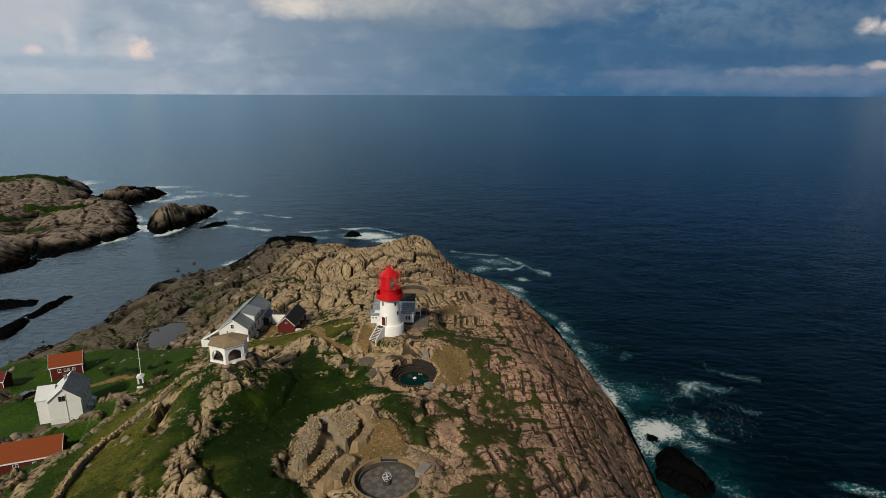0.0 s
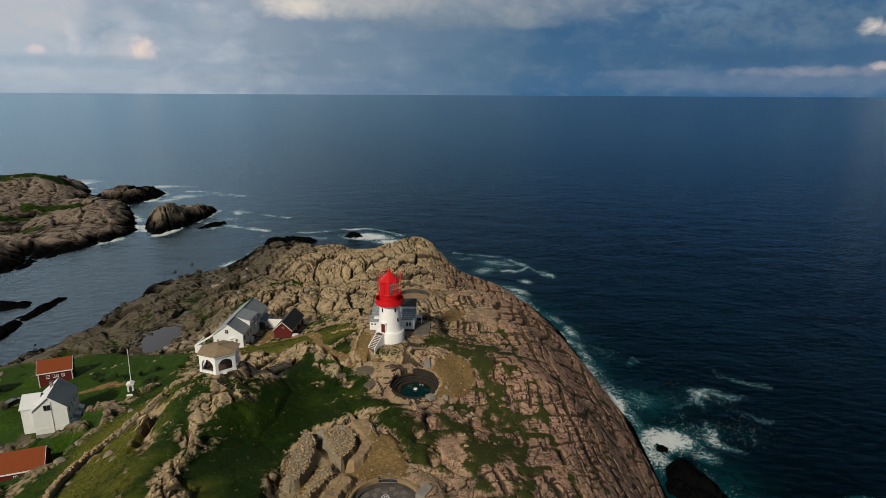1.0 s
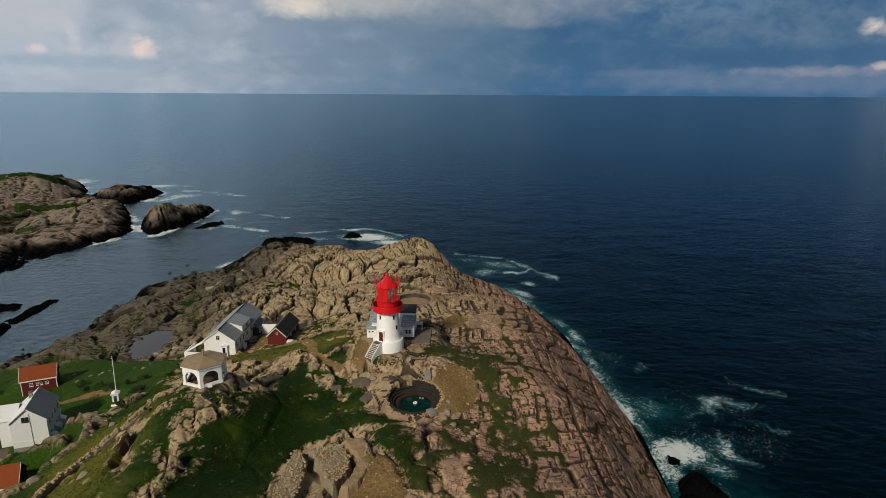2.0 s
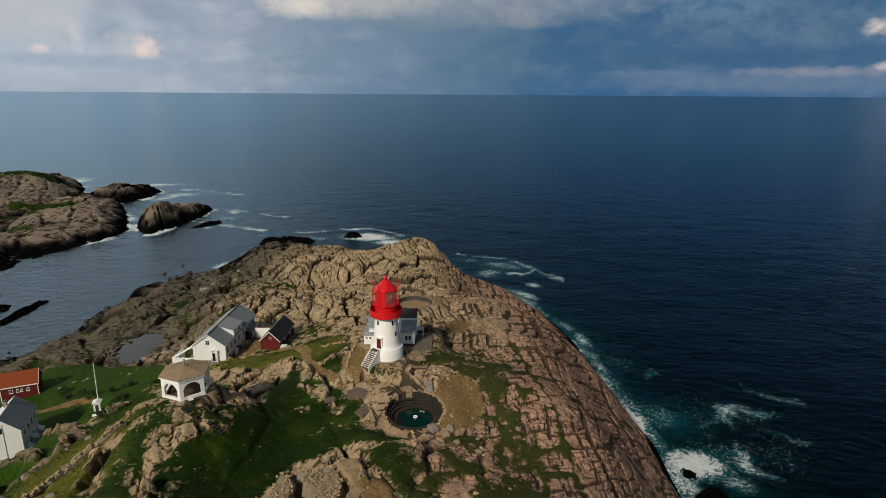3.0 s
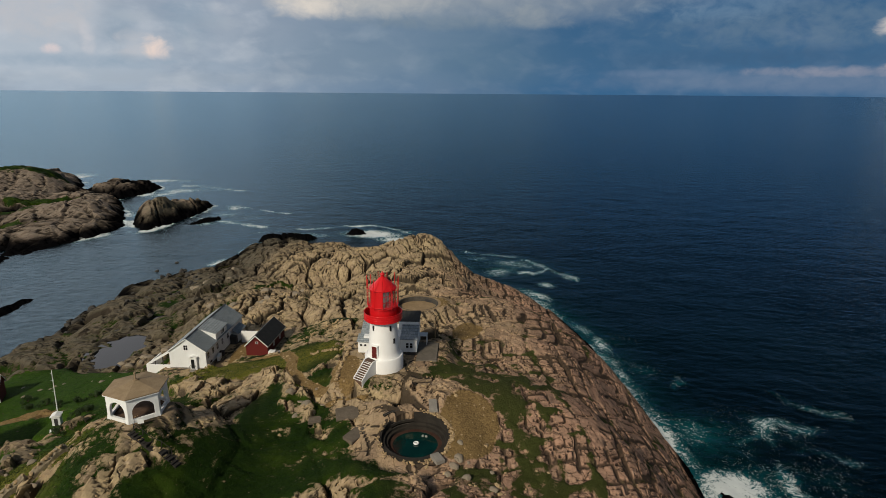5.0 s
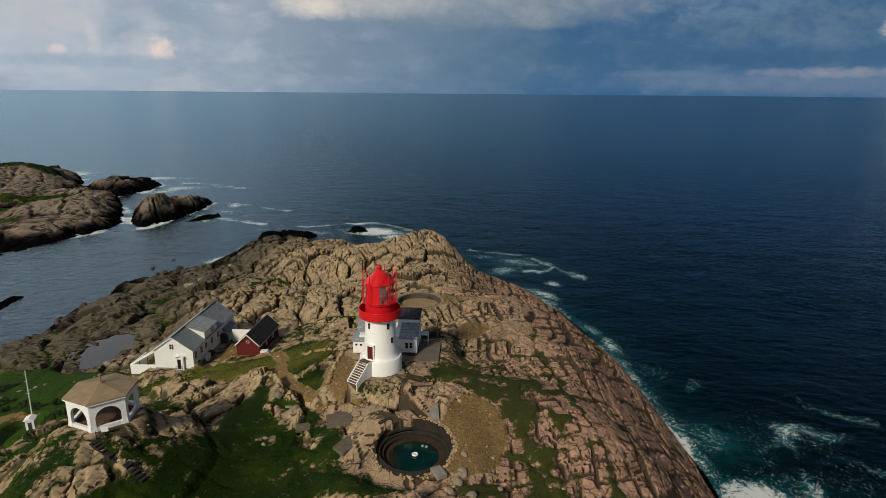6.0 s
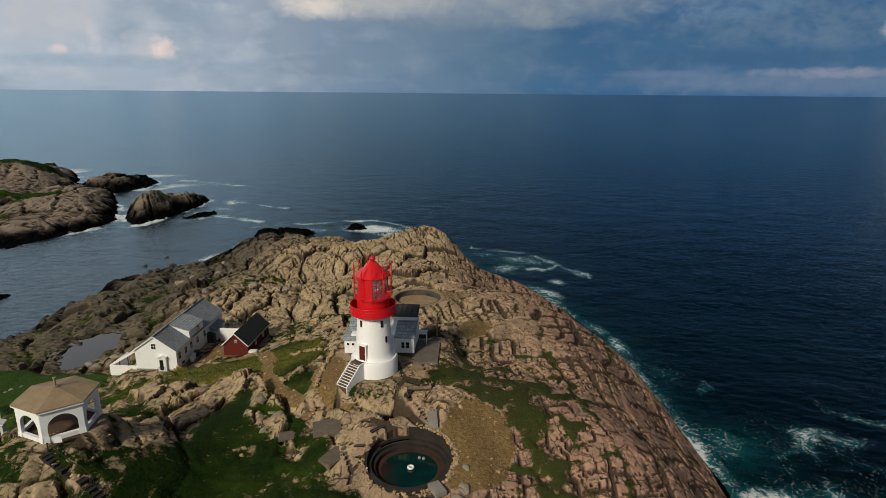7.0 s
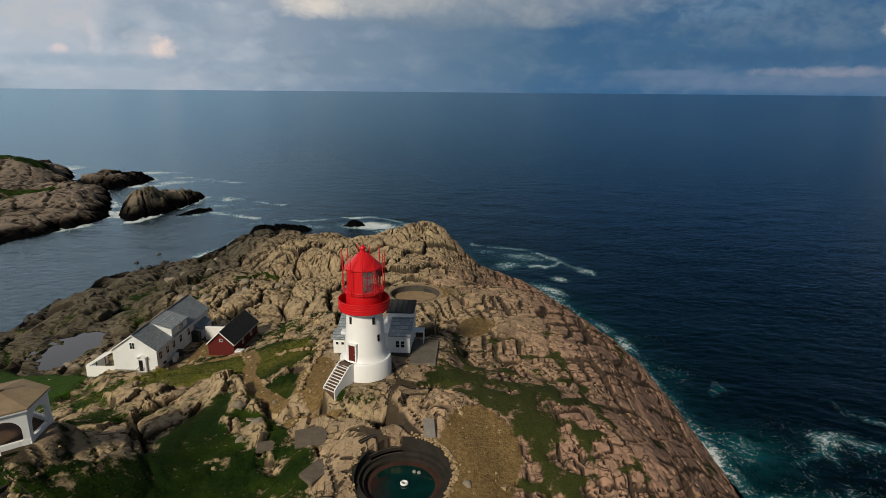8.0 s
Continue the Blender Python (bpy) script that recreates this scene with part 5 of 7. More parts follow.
SLATE_X = slated_x()
build_signal_house()
WORN_STONE = grainy("worn_paving", ((0.115, 0.10, 0.082), (0.16, 0.14, 0.115), (0.07, 0.062, 0.052)), 0.9)
lone("terrace", boxed(0, 2.9 * K, 0, 6.0 * K, -1.6, 0.0, 0.03), WORN_STONE, at(-7.2, 110.6, 36.55), 0, "dark paved terrace beside the signal house", "terrace")
bm_pole = bmesh.new()
tube(bm_pole, (0, 0, -0.8), (0, 0, 3.4), 0.16, 8, 0.12)
lone("post", bm_pole, EARTH, at(-5.3, 126.0, ground_z(-5.3, 126.0) / K), 0, "weathered timber post on bare rock", "post")

# ---- long white house ----
def build_long_house():
    t = thing("house", at(-52.45, 134.5, 22.0), 0, "long white clapboard house with a blue-grey slate roof and a dormer", "house", "white houses")
    w, l = 7.0 * K, 18.2 * K
    eave, ridge = 3.55 * K, 6.0 * K
    right, left = w / 2, -w / 2
    gable_body(t, w, l, eave, ridge, CLAPBOARD)
    slope(t, (0, ridge), (right, eave), l, SLATE, 0.28, 0.14, "blue-grey slate slope")
    slope(t, (0, ridge), (left, eave), l, SLATE, 0.28, 0.14, "blue-grey slate slope")
    part("ridge_cap", boxed(-0.16, 0.16, -0.3, l + 0.3, ridge + 0.1, ridge + 0.24, 0.04), DARK_TRIM, t)
    for y in (-0.33, l + 0.28):
        barge(t, (0, ridge), (right, eave), y, WHITE)
        barge(t, (0, ridge), (left, eave), y, WHITE)
    part("plinth", boxed(left - 0.04, right + 0.04, -0.04, l + 0.04, -1.6, 0.25), CONCRETE, t, "grey stone plinth")
    # dormer flush with the east wall
    y0, y1, high = 5.0 * K, 10.2 * K, 4.95 * K
    bm = bmesh.new()
    prism(bm, [(0.2, y0, ridge - 0.05), (right, y0, eave - 0.2), (right, y0, high), (0.2, y0, ridge - 0.02)], (0, y1 - y0, 0))
    dormer = part("dormer", bm, CLAPBOARD, t, "white dormer")
    bm = bmesh.new()
    prism(bm, [(0, y0 - 0.2, ridge + 0.06), (right + 0.25, y0 - 0.2, high + 0.02), (right + 0.25, y0 - 0.2, high + 0.16), (0, y0 - 0.2, ridge + 0.22)], (0, y1 - y0 + 0.4, 0))
    part("dormer_roof", bm, SLATE, dormer, "shallow slate dormer roof")
    window(t, right, (y0 + y1) / 2 + 0.6, high - 0.75, 90, 1.5, 0.95, 3, 2)
    for y in (1.0, 3.2, 5.2, 7.6, 10.4):
        window(t, right, y * K, 2.35 * K, 90, 0.95, 1.35, 2, 2)
    for y in (2.0, 6.2):
        window(t, right, y * K, 0.75, 90, 0.8, 0.35, 2, 1, DARK_TRIM, False)
    window(t, -0.25, 0, 4.25 * K, 0, 0.85, 1.1, 2, 2)
    # porch on the gable
    porch = part("porch", boxed(0.65, 2.15, -0.55, 0.0, -1.0, 3.0, 0.02), CLAPBOARD, t, "shallow white porch")
    part("porch_opening", boxed(0.92, 1.62, -0.60, -0.54, 0.3, 2.4), PANE, porch, "dark doorway")
    bm = bmesh.new()
    prism(bm, [(0.5, -0.9, 2.95), (1.4, -0.9, 3.3), (2.3, -0.9, 2.95), (2.3, -0.9, 2.85), (1.4, -0.9, 3.18), (0.5, -0.9, 2.85)], (0, 0.95, 0))
    part("hood", bm, WHITE, porch, "small white gabled hood")
    stairs = part("stoop", boxed(0.75, 1.85, -1.5, -0.55, -1.6, 0.1, 0.02), CONCRETE, t, "short stoop")
    for x in (0.78, 1.82):
        bm = bmesh.new()
        tube(bm, (x, -1.45, 0), (x, -1.45, 0.95), 0.03, 6)
        tube(bm, (x, -0.6, 0.1), (x, -0.6, 1.05), 0.03, 6)
        tube(bm, (x, -1.45, 0.95), (x, -0.6, 1.05), 0.03, 6)
        part("handrail", bm, DARK_TRIM, stairs)
    # sloping wing wall west of the gable
    bm = bmesh.new()
    prism(bm, [(left, 0.05, 3.1 * K), (left - 4.6 * K, 0.05, 0.35 * K), (left - 4.6 * K, 0.05, 0.75 * K), (left, 0.05, 3.6 * K)], (0, 0.25, 0))
    part("raking_coping", bm, WHITE, t, "raking white coping")
    part("yard_wall", boxed(left - 4.7 * K, left, 0.02, 0.32, -1.4, 0.7, 0.02), WHITE, t, "low white yard wall")
    part("yard_wall", boxed(left - 4.7 * K, left - 4.7 * K + 0.3, 0.32, 6, -1.6, 0.7, 0.02), WHITE, t, "low white yard wall")
    for x in (1.5, 3.0):
        part("brace", boxed(left - x * K, left - x * K + 0.12, 0.1, 0.24, 0.6, (3.1 - 0.598 * x) * K + 0.1), DARK_TRIM, t)
    # lean-to entrance on the east side
    lean = part("side_entrance", boxed(right, right + 1.4, 12.6 * K, 16.6 * K, -1.4, 2.1, 0.02), CLAPBOARD, t, "white lean-to entrance")
    bm = bmesh.new()
    prism(bm, [(right - 0.02, 12.4 * K, 2.95), (right + 1.65, 12.4 * K, 2.05), (right + 1.65, 12.4 * K, 2.17), (right - 0.02, 12.4 * K, 3.08)], (0, 4.4 * K, 0))
    part("lean_roof", bm, SLATE, lean, "slate lean-to roof")
    window(lean, right + 1.4, 15.2 * K, 1.2, 90, 0.6, 0.6, 2, 1)
    ramp = bmesh.new()
    prism(ramp, [(right + 0.05, 11.2 * K, -1.0), (right + 1.5, 11.2 * K, -1.0), (right + 1.5, 11.2 * K, 1.9), (right + 0.05, 11.2 * K, 2.2)], (0, 0.9 * K, 0))
    part("cellar_hatch", ramp, DARK_TRIM, t, "dark timber hatch")


build_long_house()


def build_red_shed():
    t = thing("shed", at(-41.3, 140.2, 22.4), -2, "dark red boarded shed with black roof and white barge boards", "shed", "red outbuildings")
    w, l, eave, ridge = 4.3 * K, 9.8 * K, 2.05 * K, 4.05 * K
    gable_body(t, w, l, eave, ridge, RED_WOOD)
    for s in (1, -1):
        slope(t, (0, ridge), (s * w / 2, eave), l, TAR, 0.32, 0.12, "black tarred slope")
        for y in (-0.38, l + 0.32):
            barge(t, (0, ridge), (s * w / 2, eave), y, WHITE, 0.34, 0.22)
        part("fascia", boxed(s * (w / 2 + 0.28) - 0.03, s * (w / 2 + 0.28) + 0.03, -0.3, l + 0.3, eave - 0.28, eave - 0.10), WHITE, t, "white eaves board")
    window(t, 0.1, 0, 2.6 * K, 0, 0.45, 0.45, 1, 1, WHITE, False)
    for y in (3.5, 7.0):
        window(t, w / 2, y * K, 1.1 * K, 90, 0.6, 0.7, 2, 2)
    part("corner_board", boxed(-w / 2 - 0.03, -w / 2 + 0.12, -0.03, 0.0, -0.8, eave), RED_WOOD, t)


build_red_shed()
lone("storage_box", boxed(-0.75, 0.75, -0.6, 0.6, -0.6, 1.0, 0.03), WHITE, at(-38.3, 140.3, 22.5), 0, "small white storage box beside the red shed", "box")
lone("garden_wall", boxed(-0.4, 4.0, -0.15, 0.15, -1.5, 2.2, 0.02), WHITE, at(-46.6, 147.0, 22.6), 0, "white rendered wall between house and shed", "wall")
lone("low_wall", boxed(-1.6, 0.0, -1.4, 0.0, -0.8, 0.45, 0.02), WHITE, at(-37.2, 141.6, 22.4), 0, "low white wall by the red shed", "wall")


def build_pavilion():
    """Six-sided open pavilion: piers, arches, low parapet, shallow roof."""
    t = thing("pavilion", at(-35.85, 91.1, 39.2), 0, "six-sided white pavilion with wide arches and a brown roof", "pavilion")
    r, wall_h, thick = 3.05 * K, 2.8 * K, 0.32
    ap = r * math.cos(math.pi / 6)
    side = r
    arch_w, arch_spring = 2.5, 1.35
    for k in range(6):
        mid = radians(70 + 60 * k)
        m = Matrix.Rotation(mid + math.pi / 2, 4, "Z") @ Matrix.Translation((0, -ap, 0))
        bm = bmesh.new()
        s = side / 2
        a = arch_w / 2
        arc = [(a * math.cos(q), arch_spring + a * 0.95 * math.sin(q)) for q in [math.pi * i / 14 for i in range(15)]]
        low = 0.42 if k != 1 else 0.0
        left_side = [(-s, -1.0), (-a, -1.0), (-a, low)] + [p for p in reversed(arc) if p[0] <= 0.001] + [(0, wall_h), (-s, wall_h)]
        right_side = [(-x, z) for x, z in left_side]
        for shape in (left_side, right_side):
            prism(bm, [(x, 0, z) for x, z in shape], (0, thick, 0))
        if low:
            box(bm, -a, a, 0.0, thick, -1.0, low)
        wall = part("wall", bm, WHITE, t, "white wall with an arched opening")
        wall.matrix_local = m
        for flip in (1, -1):
            bm = bmesh.new()
            prism(bm, [(flip * x, y, z) for x, y, z in ((-s - 0.12, -0.16, -1.2), (-s + 0.55, -0.16, -1.2), (-s + 0.55, -0.02, 0.55), (-s - 0.05, -0.02, 0.55))], (0, 0.2, 0))
            part("pier_foot", bm, WHITE, wall, "flared white pier foot")
        lip = part("eaves_band", boxed(-s - 0.12, s + 0.12, -0.22, 0.1, wall_h - 0.12, wall_h + 0.05), WHITE, wall)
    bm = bmesh.new()
    e = r + 0.28
    low_ring = [bm.verts.new((e * math.cos(radians(40 + 60 * k)), e * math.sin(radians(40 + 60 * k)), wall_h + 0.03)) for k in range(6)]
    up_ring = [bm.verts.new((e * math.cos(radians(40 + 60 * k)), e * math.sin(radians(40 + 60 * k)), wall_h + 0.16)) for k in range(6)]
    tip = bm.verts.new((0, 0, wall_h + 0.95))
    for k in range(6):
        j = (k + 1) % 6
        bm.faces.new((low_ring[k], low_ring[j], up_ring[j], up_ring[k]))
        bm.faces.new((up_ring[k], up_ring[j], tip))
    bm.faces.new(low_ring[::-1])
    roof = part("roof", bm, FELT, t, "shallow brown felted roof")
    bm = bmesh.new()
    lathe(bm, [(0, 0.8), (0.32, 0.8), (0.32, 1.0), (0.10, 1.02), (0.10, 1.75), (0.16, 1.78), (0.16, 1.86), (0, 1.88)], 12)
    vent = part("vent", bm, FELT, roof)
    vent.location = (0, 0, wall_h)
    bm = bmesh.new()
    prism(bm, [((r - 0.1) * math.cos(radians(40 + 60 * k)), (r - 0.1) * math.sin(radians(40 + 60 * k)), -1.0) for k in range(6)], (0, 0, 1.05))
    part("floor", bm, EARTH_DARK, t, "dark brown floor")


EARTH_DARK = grainy("dark_earth", ((0.07, 0.04, 0.025), (0.11, 0.065, 0.04), (0.05, 0.03, 0.02)), 0.7)
build_pavilion()


def build_second_house():
    turn = math.degrees(math.atan2(0.35, 0.94))
    t = thing("house", at(-75.9, 106.0, 17.0), turn, "tall white house with slate east slope, glare-pale west slope and sheet-roofed wing", "house", "white houses")
    w, l, eave, ridge = 5.7 * K, 8.0 * K, 5.3 * K, 7.7 * K
    gable_body(t, w, l, eave, ridge, CLAPBOARD, -2.0)
    slope(t, (0, ridge), (w / 2, eave), l, SLATE, 0.28, 0.14, "grey slate slope")
    # sun glare on the west slates, put into a pale colour
    slope(t, (0, ridge), (-w / 2, eave), l, SHEET_AND_GLARE, 0.28, 0.14, "west slope with sun glare put into its pale colour")
    for s in (1, -1):
        barge(t, (0, ridge), (s * w / 2, eave), -0.33, WHITE)
        barge(t, (0, ridge), (s * w / 2, eave), l + 0.28, WHITE)
    part("plinth", boxed(-w / 2 - 0.05, w / 2 + 0.05, -0.05, l + 0.05, -2.2, 0.3), CONCRETE, t, "grey plinth")
    part("belt_board", boxed(-w / 2 - 0.04, w / 2 + 0.04, -0.05, 0.0, 1.55, 1.7), WHITE, t)
    bm = bmesh.new()
    tube(bm, (0.35, -0.08, 0.2), (0.35, -0.08, ridge - 1.2), 0.05, 6)
    part("downpipe", bm, STEEL, t, "grey downpipe")
    for x in (-0.35, 0.35):
        window(t, x - 0.4, 0, eave + 0.35, 0, 0.5, 1.0, 1, 2, DARK_TRIM)
    for y in (1.4, 3.2, 5.0, 6.8):
        window(t, w / 2, y * K, eave - 1.3, 90, 0.85, 1.25, 2, 2)
        window(t, w / 2, y * K, 1.9, 90, 0.85, 1.25, 2, 2)
    for y in (0.8, 3.8, 6.6):
        bay = part("entrance", boxed(w / 2, w / 2 + 0.9, y * K, y * K + 1.3, -1.6, 1.4, 0.02), CLAPBOARD, t, "small white entrance")
        bm = bmesh.new()
        prism(bm, [(w / 2, y * K - 0.15, 1.9), (w / 2 + 1.1, y * K - 0.15, 1.35), (w / 2 + 1.1, y * K - 0.15, 1.45), (w / 2, y * K - 0.15, 2.0)], (0, 1.6, 0))
        part("entrance_roof", bm, SHEET_AND_GLARE, bay)
    # west wing
    wing_w, wl = 2.7 * K, 5.2 * K
    bm = bmesh.new()
    prism(bm, [(-w / 2, 2.6 * K, -2.0), (-w / 2, 2.6 * K + wl, -2.0), (-w / 2, 2.6 * K + wl, 4.6 * K), (-w / 2, 2.6 * K + wl * 0.55, 6.3 * K), (-w / 2, 2.6 * K, 4.6 * K)], (-wing_w, 0, 0))
    part("wing_wall", bm, CLAPBOARD, t, "white west wing")
    for s, ye in ((0, 2.6 * K - 0.25), (1, 2.6 * K + wl + 0.25)):
        yr = 2.6 * K + wl * 0.55
        bm = bmesh.new()
        prism(bm, [(-w / 2 - wing_w - 0.25, yr, 6.33 * K), (-w / 2 - wing_w - 0.25, ye, 4.52 * K), (-w / 2 - wing_w - 0.25, ye, 4.52 * K + 0.14), (-w / 2 - wing_w - 0.25, yr, 6.33 * K + 0.14)], (wing_w + 0.6, 0, 0))
        part("wing_roof", bm, SHEET_AND_GLARE, t, "pale sheet roof")
    chimney = part("chimney", boxed(-0.9, -0.3, l * 0.62, l * 0.62 + 0.6, ridge - 0.9, ridge + 0.9, 0.02), CONCRETE, t, "rendered chimney")
    part("chimney_cap", boxed(-1.0, -0.2, l * 0.62 - 0.1, l * 0.62 + 0.7, ridge + 0.9, ridge + 1.0, 0.02), DARK_TRIM, chimney)


build_second_house()


def red_outbuilding(place, turn, w, l, eave, ridge, roof_mat, label, openings, base=-1.5):
    """Ridge along local x from 0 to l; the near eave at negative y."""
    t = thing("outbuilding", place, turn, label, "outbuilding", "red outbuildings")
    bm = bmesh.new()
    prism(bm, [(0, -w / 2, base), (0, w / 2, base), (0, w / 2, eave), (0, 0, ridge), (0, -w / 2, eave)], (l, 0, 0))
    part("wall", bm, RED_WOOD, t)
    for s in (-1, 1):
        a, b = Vector((0, ridge)), Vector((s * w / 2, eave))
        d = (b - a).normalized()
        b = b + d * 0.35
        bm = bmesh.new()
        prism(bm, [(-0.3, a.x, a.y + 0.03), (-0.3, b.x, b.y + 0.03), (-0.3, b.x, b.y + 0.15), (-0.3, a.x, a.y + 0.17)], (l + 0.6, 0, 0))
        part("roof", bm, roof_mat, t, "orange-red sheet roof")
        part("fascia", boxed(-0.3, l + 0.3, b.x - 0.04, b.x + 0.04, b.y - 0.16, b.y + 0.13), WHITE, t, "white eaves board")
        for x in (-0.36, l + 0.30):
            bm = bmesh.new()
            prism(bm, [(x, a.x, a.y + 0.22), (x, b.x, b.y + 0.22), (x, b.x, b.y - 0.02), (x, a.x, a.y - 0.02)], (0.06, 0, 0))
            part("barge_board", bm, WHITE, t, "white barge board")
    for x in (0.0, l):
        part("corner_board", boxed(x - 0.09, x + 0.09, -w / 2 - 0.04, -w / 2 + 0.02, base, eave), WHITE, t, "white corner board")
    for x, z, ww, hh in openings:
        window(t, x, -w / 2, z, 0, ww, hh, 2, 2)
    return t


cab_turn = math.degrees(math.atan2(3.0, 6.1))
red_outbuilding(at(-98.6, 134.2, 13.2), cab_turn, 4.6 * K, 6.8 * K, 2.7 * K, 4.9 * K, ORANGE, "dark red cabin with orange-red roof and white windows",
                [(2.2, 1.7, 0.7, 0.8), (3.6, 1.7, 0.45, 0.7), (4.4, 1.7, 0.45, 0.7), (5.7, 1.7, 0.6, 0.7)])
barn_turn = math.degrees(math.atan2(3.1, 7.7))
red_outbuilding(at(-78.2, 87.7, 19.2), barn_turn, 4.9 * K, 12.0 * K, 2.2 * K, 4.4 * K, ORANGE, "long dark red barn with orange-red roof and white trim",
                [(6.2, 1.3, 0.8, 0.9), (9.3, 1.3, 0.55, 0.6), (2.5, 1.3, 0.8, 0.9)])
red_outbuilding(at(-113.5, 131.0, 11.3), 10, 4.0 * K, 5.2 * K, 2.0 * K, 3.6 * K, RED_WOOD, "small dark red boathouse with white barge boards", [(2.5, 1.2, 0.6, 0.6)])


def build_car():
    t = thing("car", at(-92.3, 117.4, 16.35), 78, "dark parked estate car on the grass", "car")
    paint = painted("dark_car_paint", (0.012, 0.014, 0.016), 0.25, 0.15)
    rubber = painted("tyre_rubber", (0.015, 0.015, 0.015), 0.8, 0.2)
    bm = bmesh.new()
    prism(bm, [(-2.15, -0.85, 0.32), (2.15, -0.85, 0.32), (2.2, -0.85, 0.75), (1.1, -0.85, 0.92), (0.55, -0.85, 1.42), (-1.7, -0.85, 1.45), (-2.15, -0.85, 0.95)], (0, 1.7, 0))
    bmesh.ops.bevel(bm, geom=bm.edges[:], offset=0.09, segments=2, affect="EDGES")
    body = part("body", bm, paint, t, "dark bodywork")
    for y in (-0.86, 0.84):
        bm = bmesh.new()
        prism(bm, [(-1.6, y, 0.98), (0.85, y, 0.98), (0.48, y, 1.35), (-1.5, y, 1.37)], (0, 0.02, 0))
        part("side_window", bm, PANE, body)
    bm = bmesh.new()
    prism(bm, [(1.08, -0.7, 0.97), (1.08, 0.7, 0.97), (0.60, 0.62, 1.38), (0.60, -0.62, 1.38)], (0.03, 0, 0.02))
    part("windscreen", bm, PANE, body)
    for x in (-1.35, 1.4):
        for y in (-0.88, 0.70):
            bm = bmesh.new()
            tube(bm, (x, y, 0.32), (x, y + 0.2, 0.32), 0.32, 16)
            wheel = part("wheel", bm, rubber, t)
            bm = bmesh.new()
            tube(bm, (x, y - 0.01, 0.32), (x, y + 0.21, 0.32), 0.19, 12)
            part("rim", bm, STEEL, wheel)
    for y in (-0.6, 0.6):
        part("headlight", boxed(2.12, 2.22, y - 0.18, y + 0.18, 0.62, 0.76, 0.02), STEEL, t)
        part("tail_light", boxed(-2.2, -2.1, y - 0.12, y + 0.12, 0.75, 0.95, 0.02), RED_IRON, t)


build_car()


def build_mast():
    t = thing("signal_mast", at(-67.9, 119.6, 19.4), 0, "thin white signal mast with crossbars beside a hut", "mast")
    bm = bmesh.new()
    tube(bm, (0, 0, -0.6), (0.25, 0.1, 10.6), 0.11, 10, 0.05)
    part("pole", bm, WHITE, t)
    for z, r in ((6.2, 0.35), (8.6, 0.28), (10.0, 0.2)):
        bm = bmesh.new()
        tube(bm, (-r + 0.15, 0, z), (r + 0.15, 0, z), 0.035, 6)
        part("crossbar", bm, STEEL, t)
    h = thing("weather_hut", at(-67.6, 118.9, 19.6), 20, "small white louvred hut with a pale roof", "hut")
    part("wall", boxed(-0.7, 0.7, -0.7, 0.7, -0.8, 1.5, 0.02), CLAPBOARD, h)
    bm = bmesh.new()
    prism(bm, [(-0.9, -0.9, 1.5), (0.9, -0.9, 1.5), (0.9, -0.9, 1.6), (0, -0.9, 1.95), (-0.9, -0.9, 1.6)], (0, 1.8, 0))
    part("roof", bm, WHITE, h)
    part("door", boxed(-0.3, 0.3, -0.73, -0.70, -0.4, 1.1), DARK_TRIM, h, "dark louvred door")
    s = thing("garden_steps", at(-66.9, 117.1, 19.2), 20, "short flight of white-painted steps in the grass", "steps")
    for k in range(4):
        part("step", boxed(-0.7, 0.7, -0.35 * k - 0.35, -0.35 * k, -0.9, 0.35 - 0.2 * k, 0.01), WHITE, s)


build_mast()

# ---- sunken rings: pool, compass platform, gun pit ----
def rock_hull(seed, points=16, squash=(1, 0.85, 0.6), jitter=0.25):
    rnd = random.Random(seed)
    bm = bmesh.new()
    for _ in range(points):
        v = Vector((rnd.gauss(0, 1), rnd.gauss(0, 1), rnd.gauss(0, 1))).normalized() * (1 - jitter * rnd.random())
        bm.verts.new((v.x * squash[0], v.y * squash[1], v.z * squash[2]))
    out = bmesh.ops.convex_hull(bm, input=bm.verts)
    bmesh.ops.delete(bm, geom=[v for v in bm.verts if not v.link_faces], context="VERTS")
    bmesh.ops.recalc_face_normals(bm, faces=bm.faces)
    mesh = bpy.data.meshes.new("stone")
    bm.to_mesh(mesh)
    bm.free()
    return mesh


STONES = [rock_hull(100 + k) for k in range(7)]
for stone_mesh in STONES:
    stone_mesh.materials.append(RUBBLE)


def lay_stone(parent, place, size, rnd):
    ob = new("stone", rnd.choice(STONES))
    ob.parent = parent
    ob.matrix_local = Matrix.LocRotScale(place, Euler((rnd.uniform(-0.5, 0.5), rnd.uniform(-0.5, 0.5), rnd.uniform(0, 6.28))), (size * rnd.uniform(0.8, 1.3), size * rnd.uniform(0.8, 1.2), size * rnd.uniform(0.7, 1.1)))
    return ob


def water_mat():
    mat, n = material("pool_water")
    p = n.place()
    deep = n.mix(n.ramp(n.noise(p, 0.5, 4), 0.4, 0.7), (0.0012, 0.018, 0.016), (0.002, 0.028, 0.024))
    n.surface(deep, 0.06, normal=n.bump(n.noise(p, 2.5, 4), 0.15, 0.05), specular=0.5)
    return mat


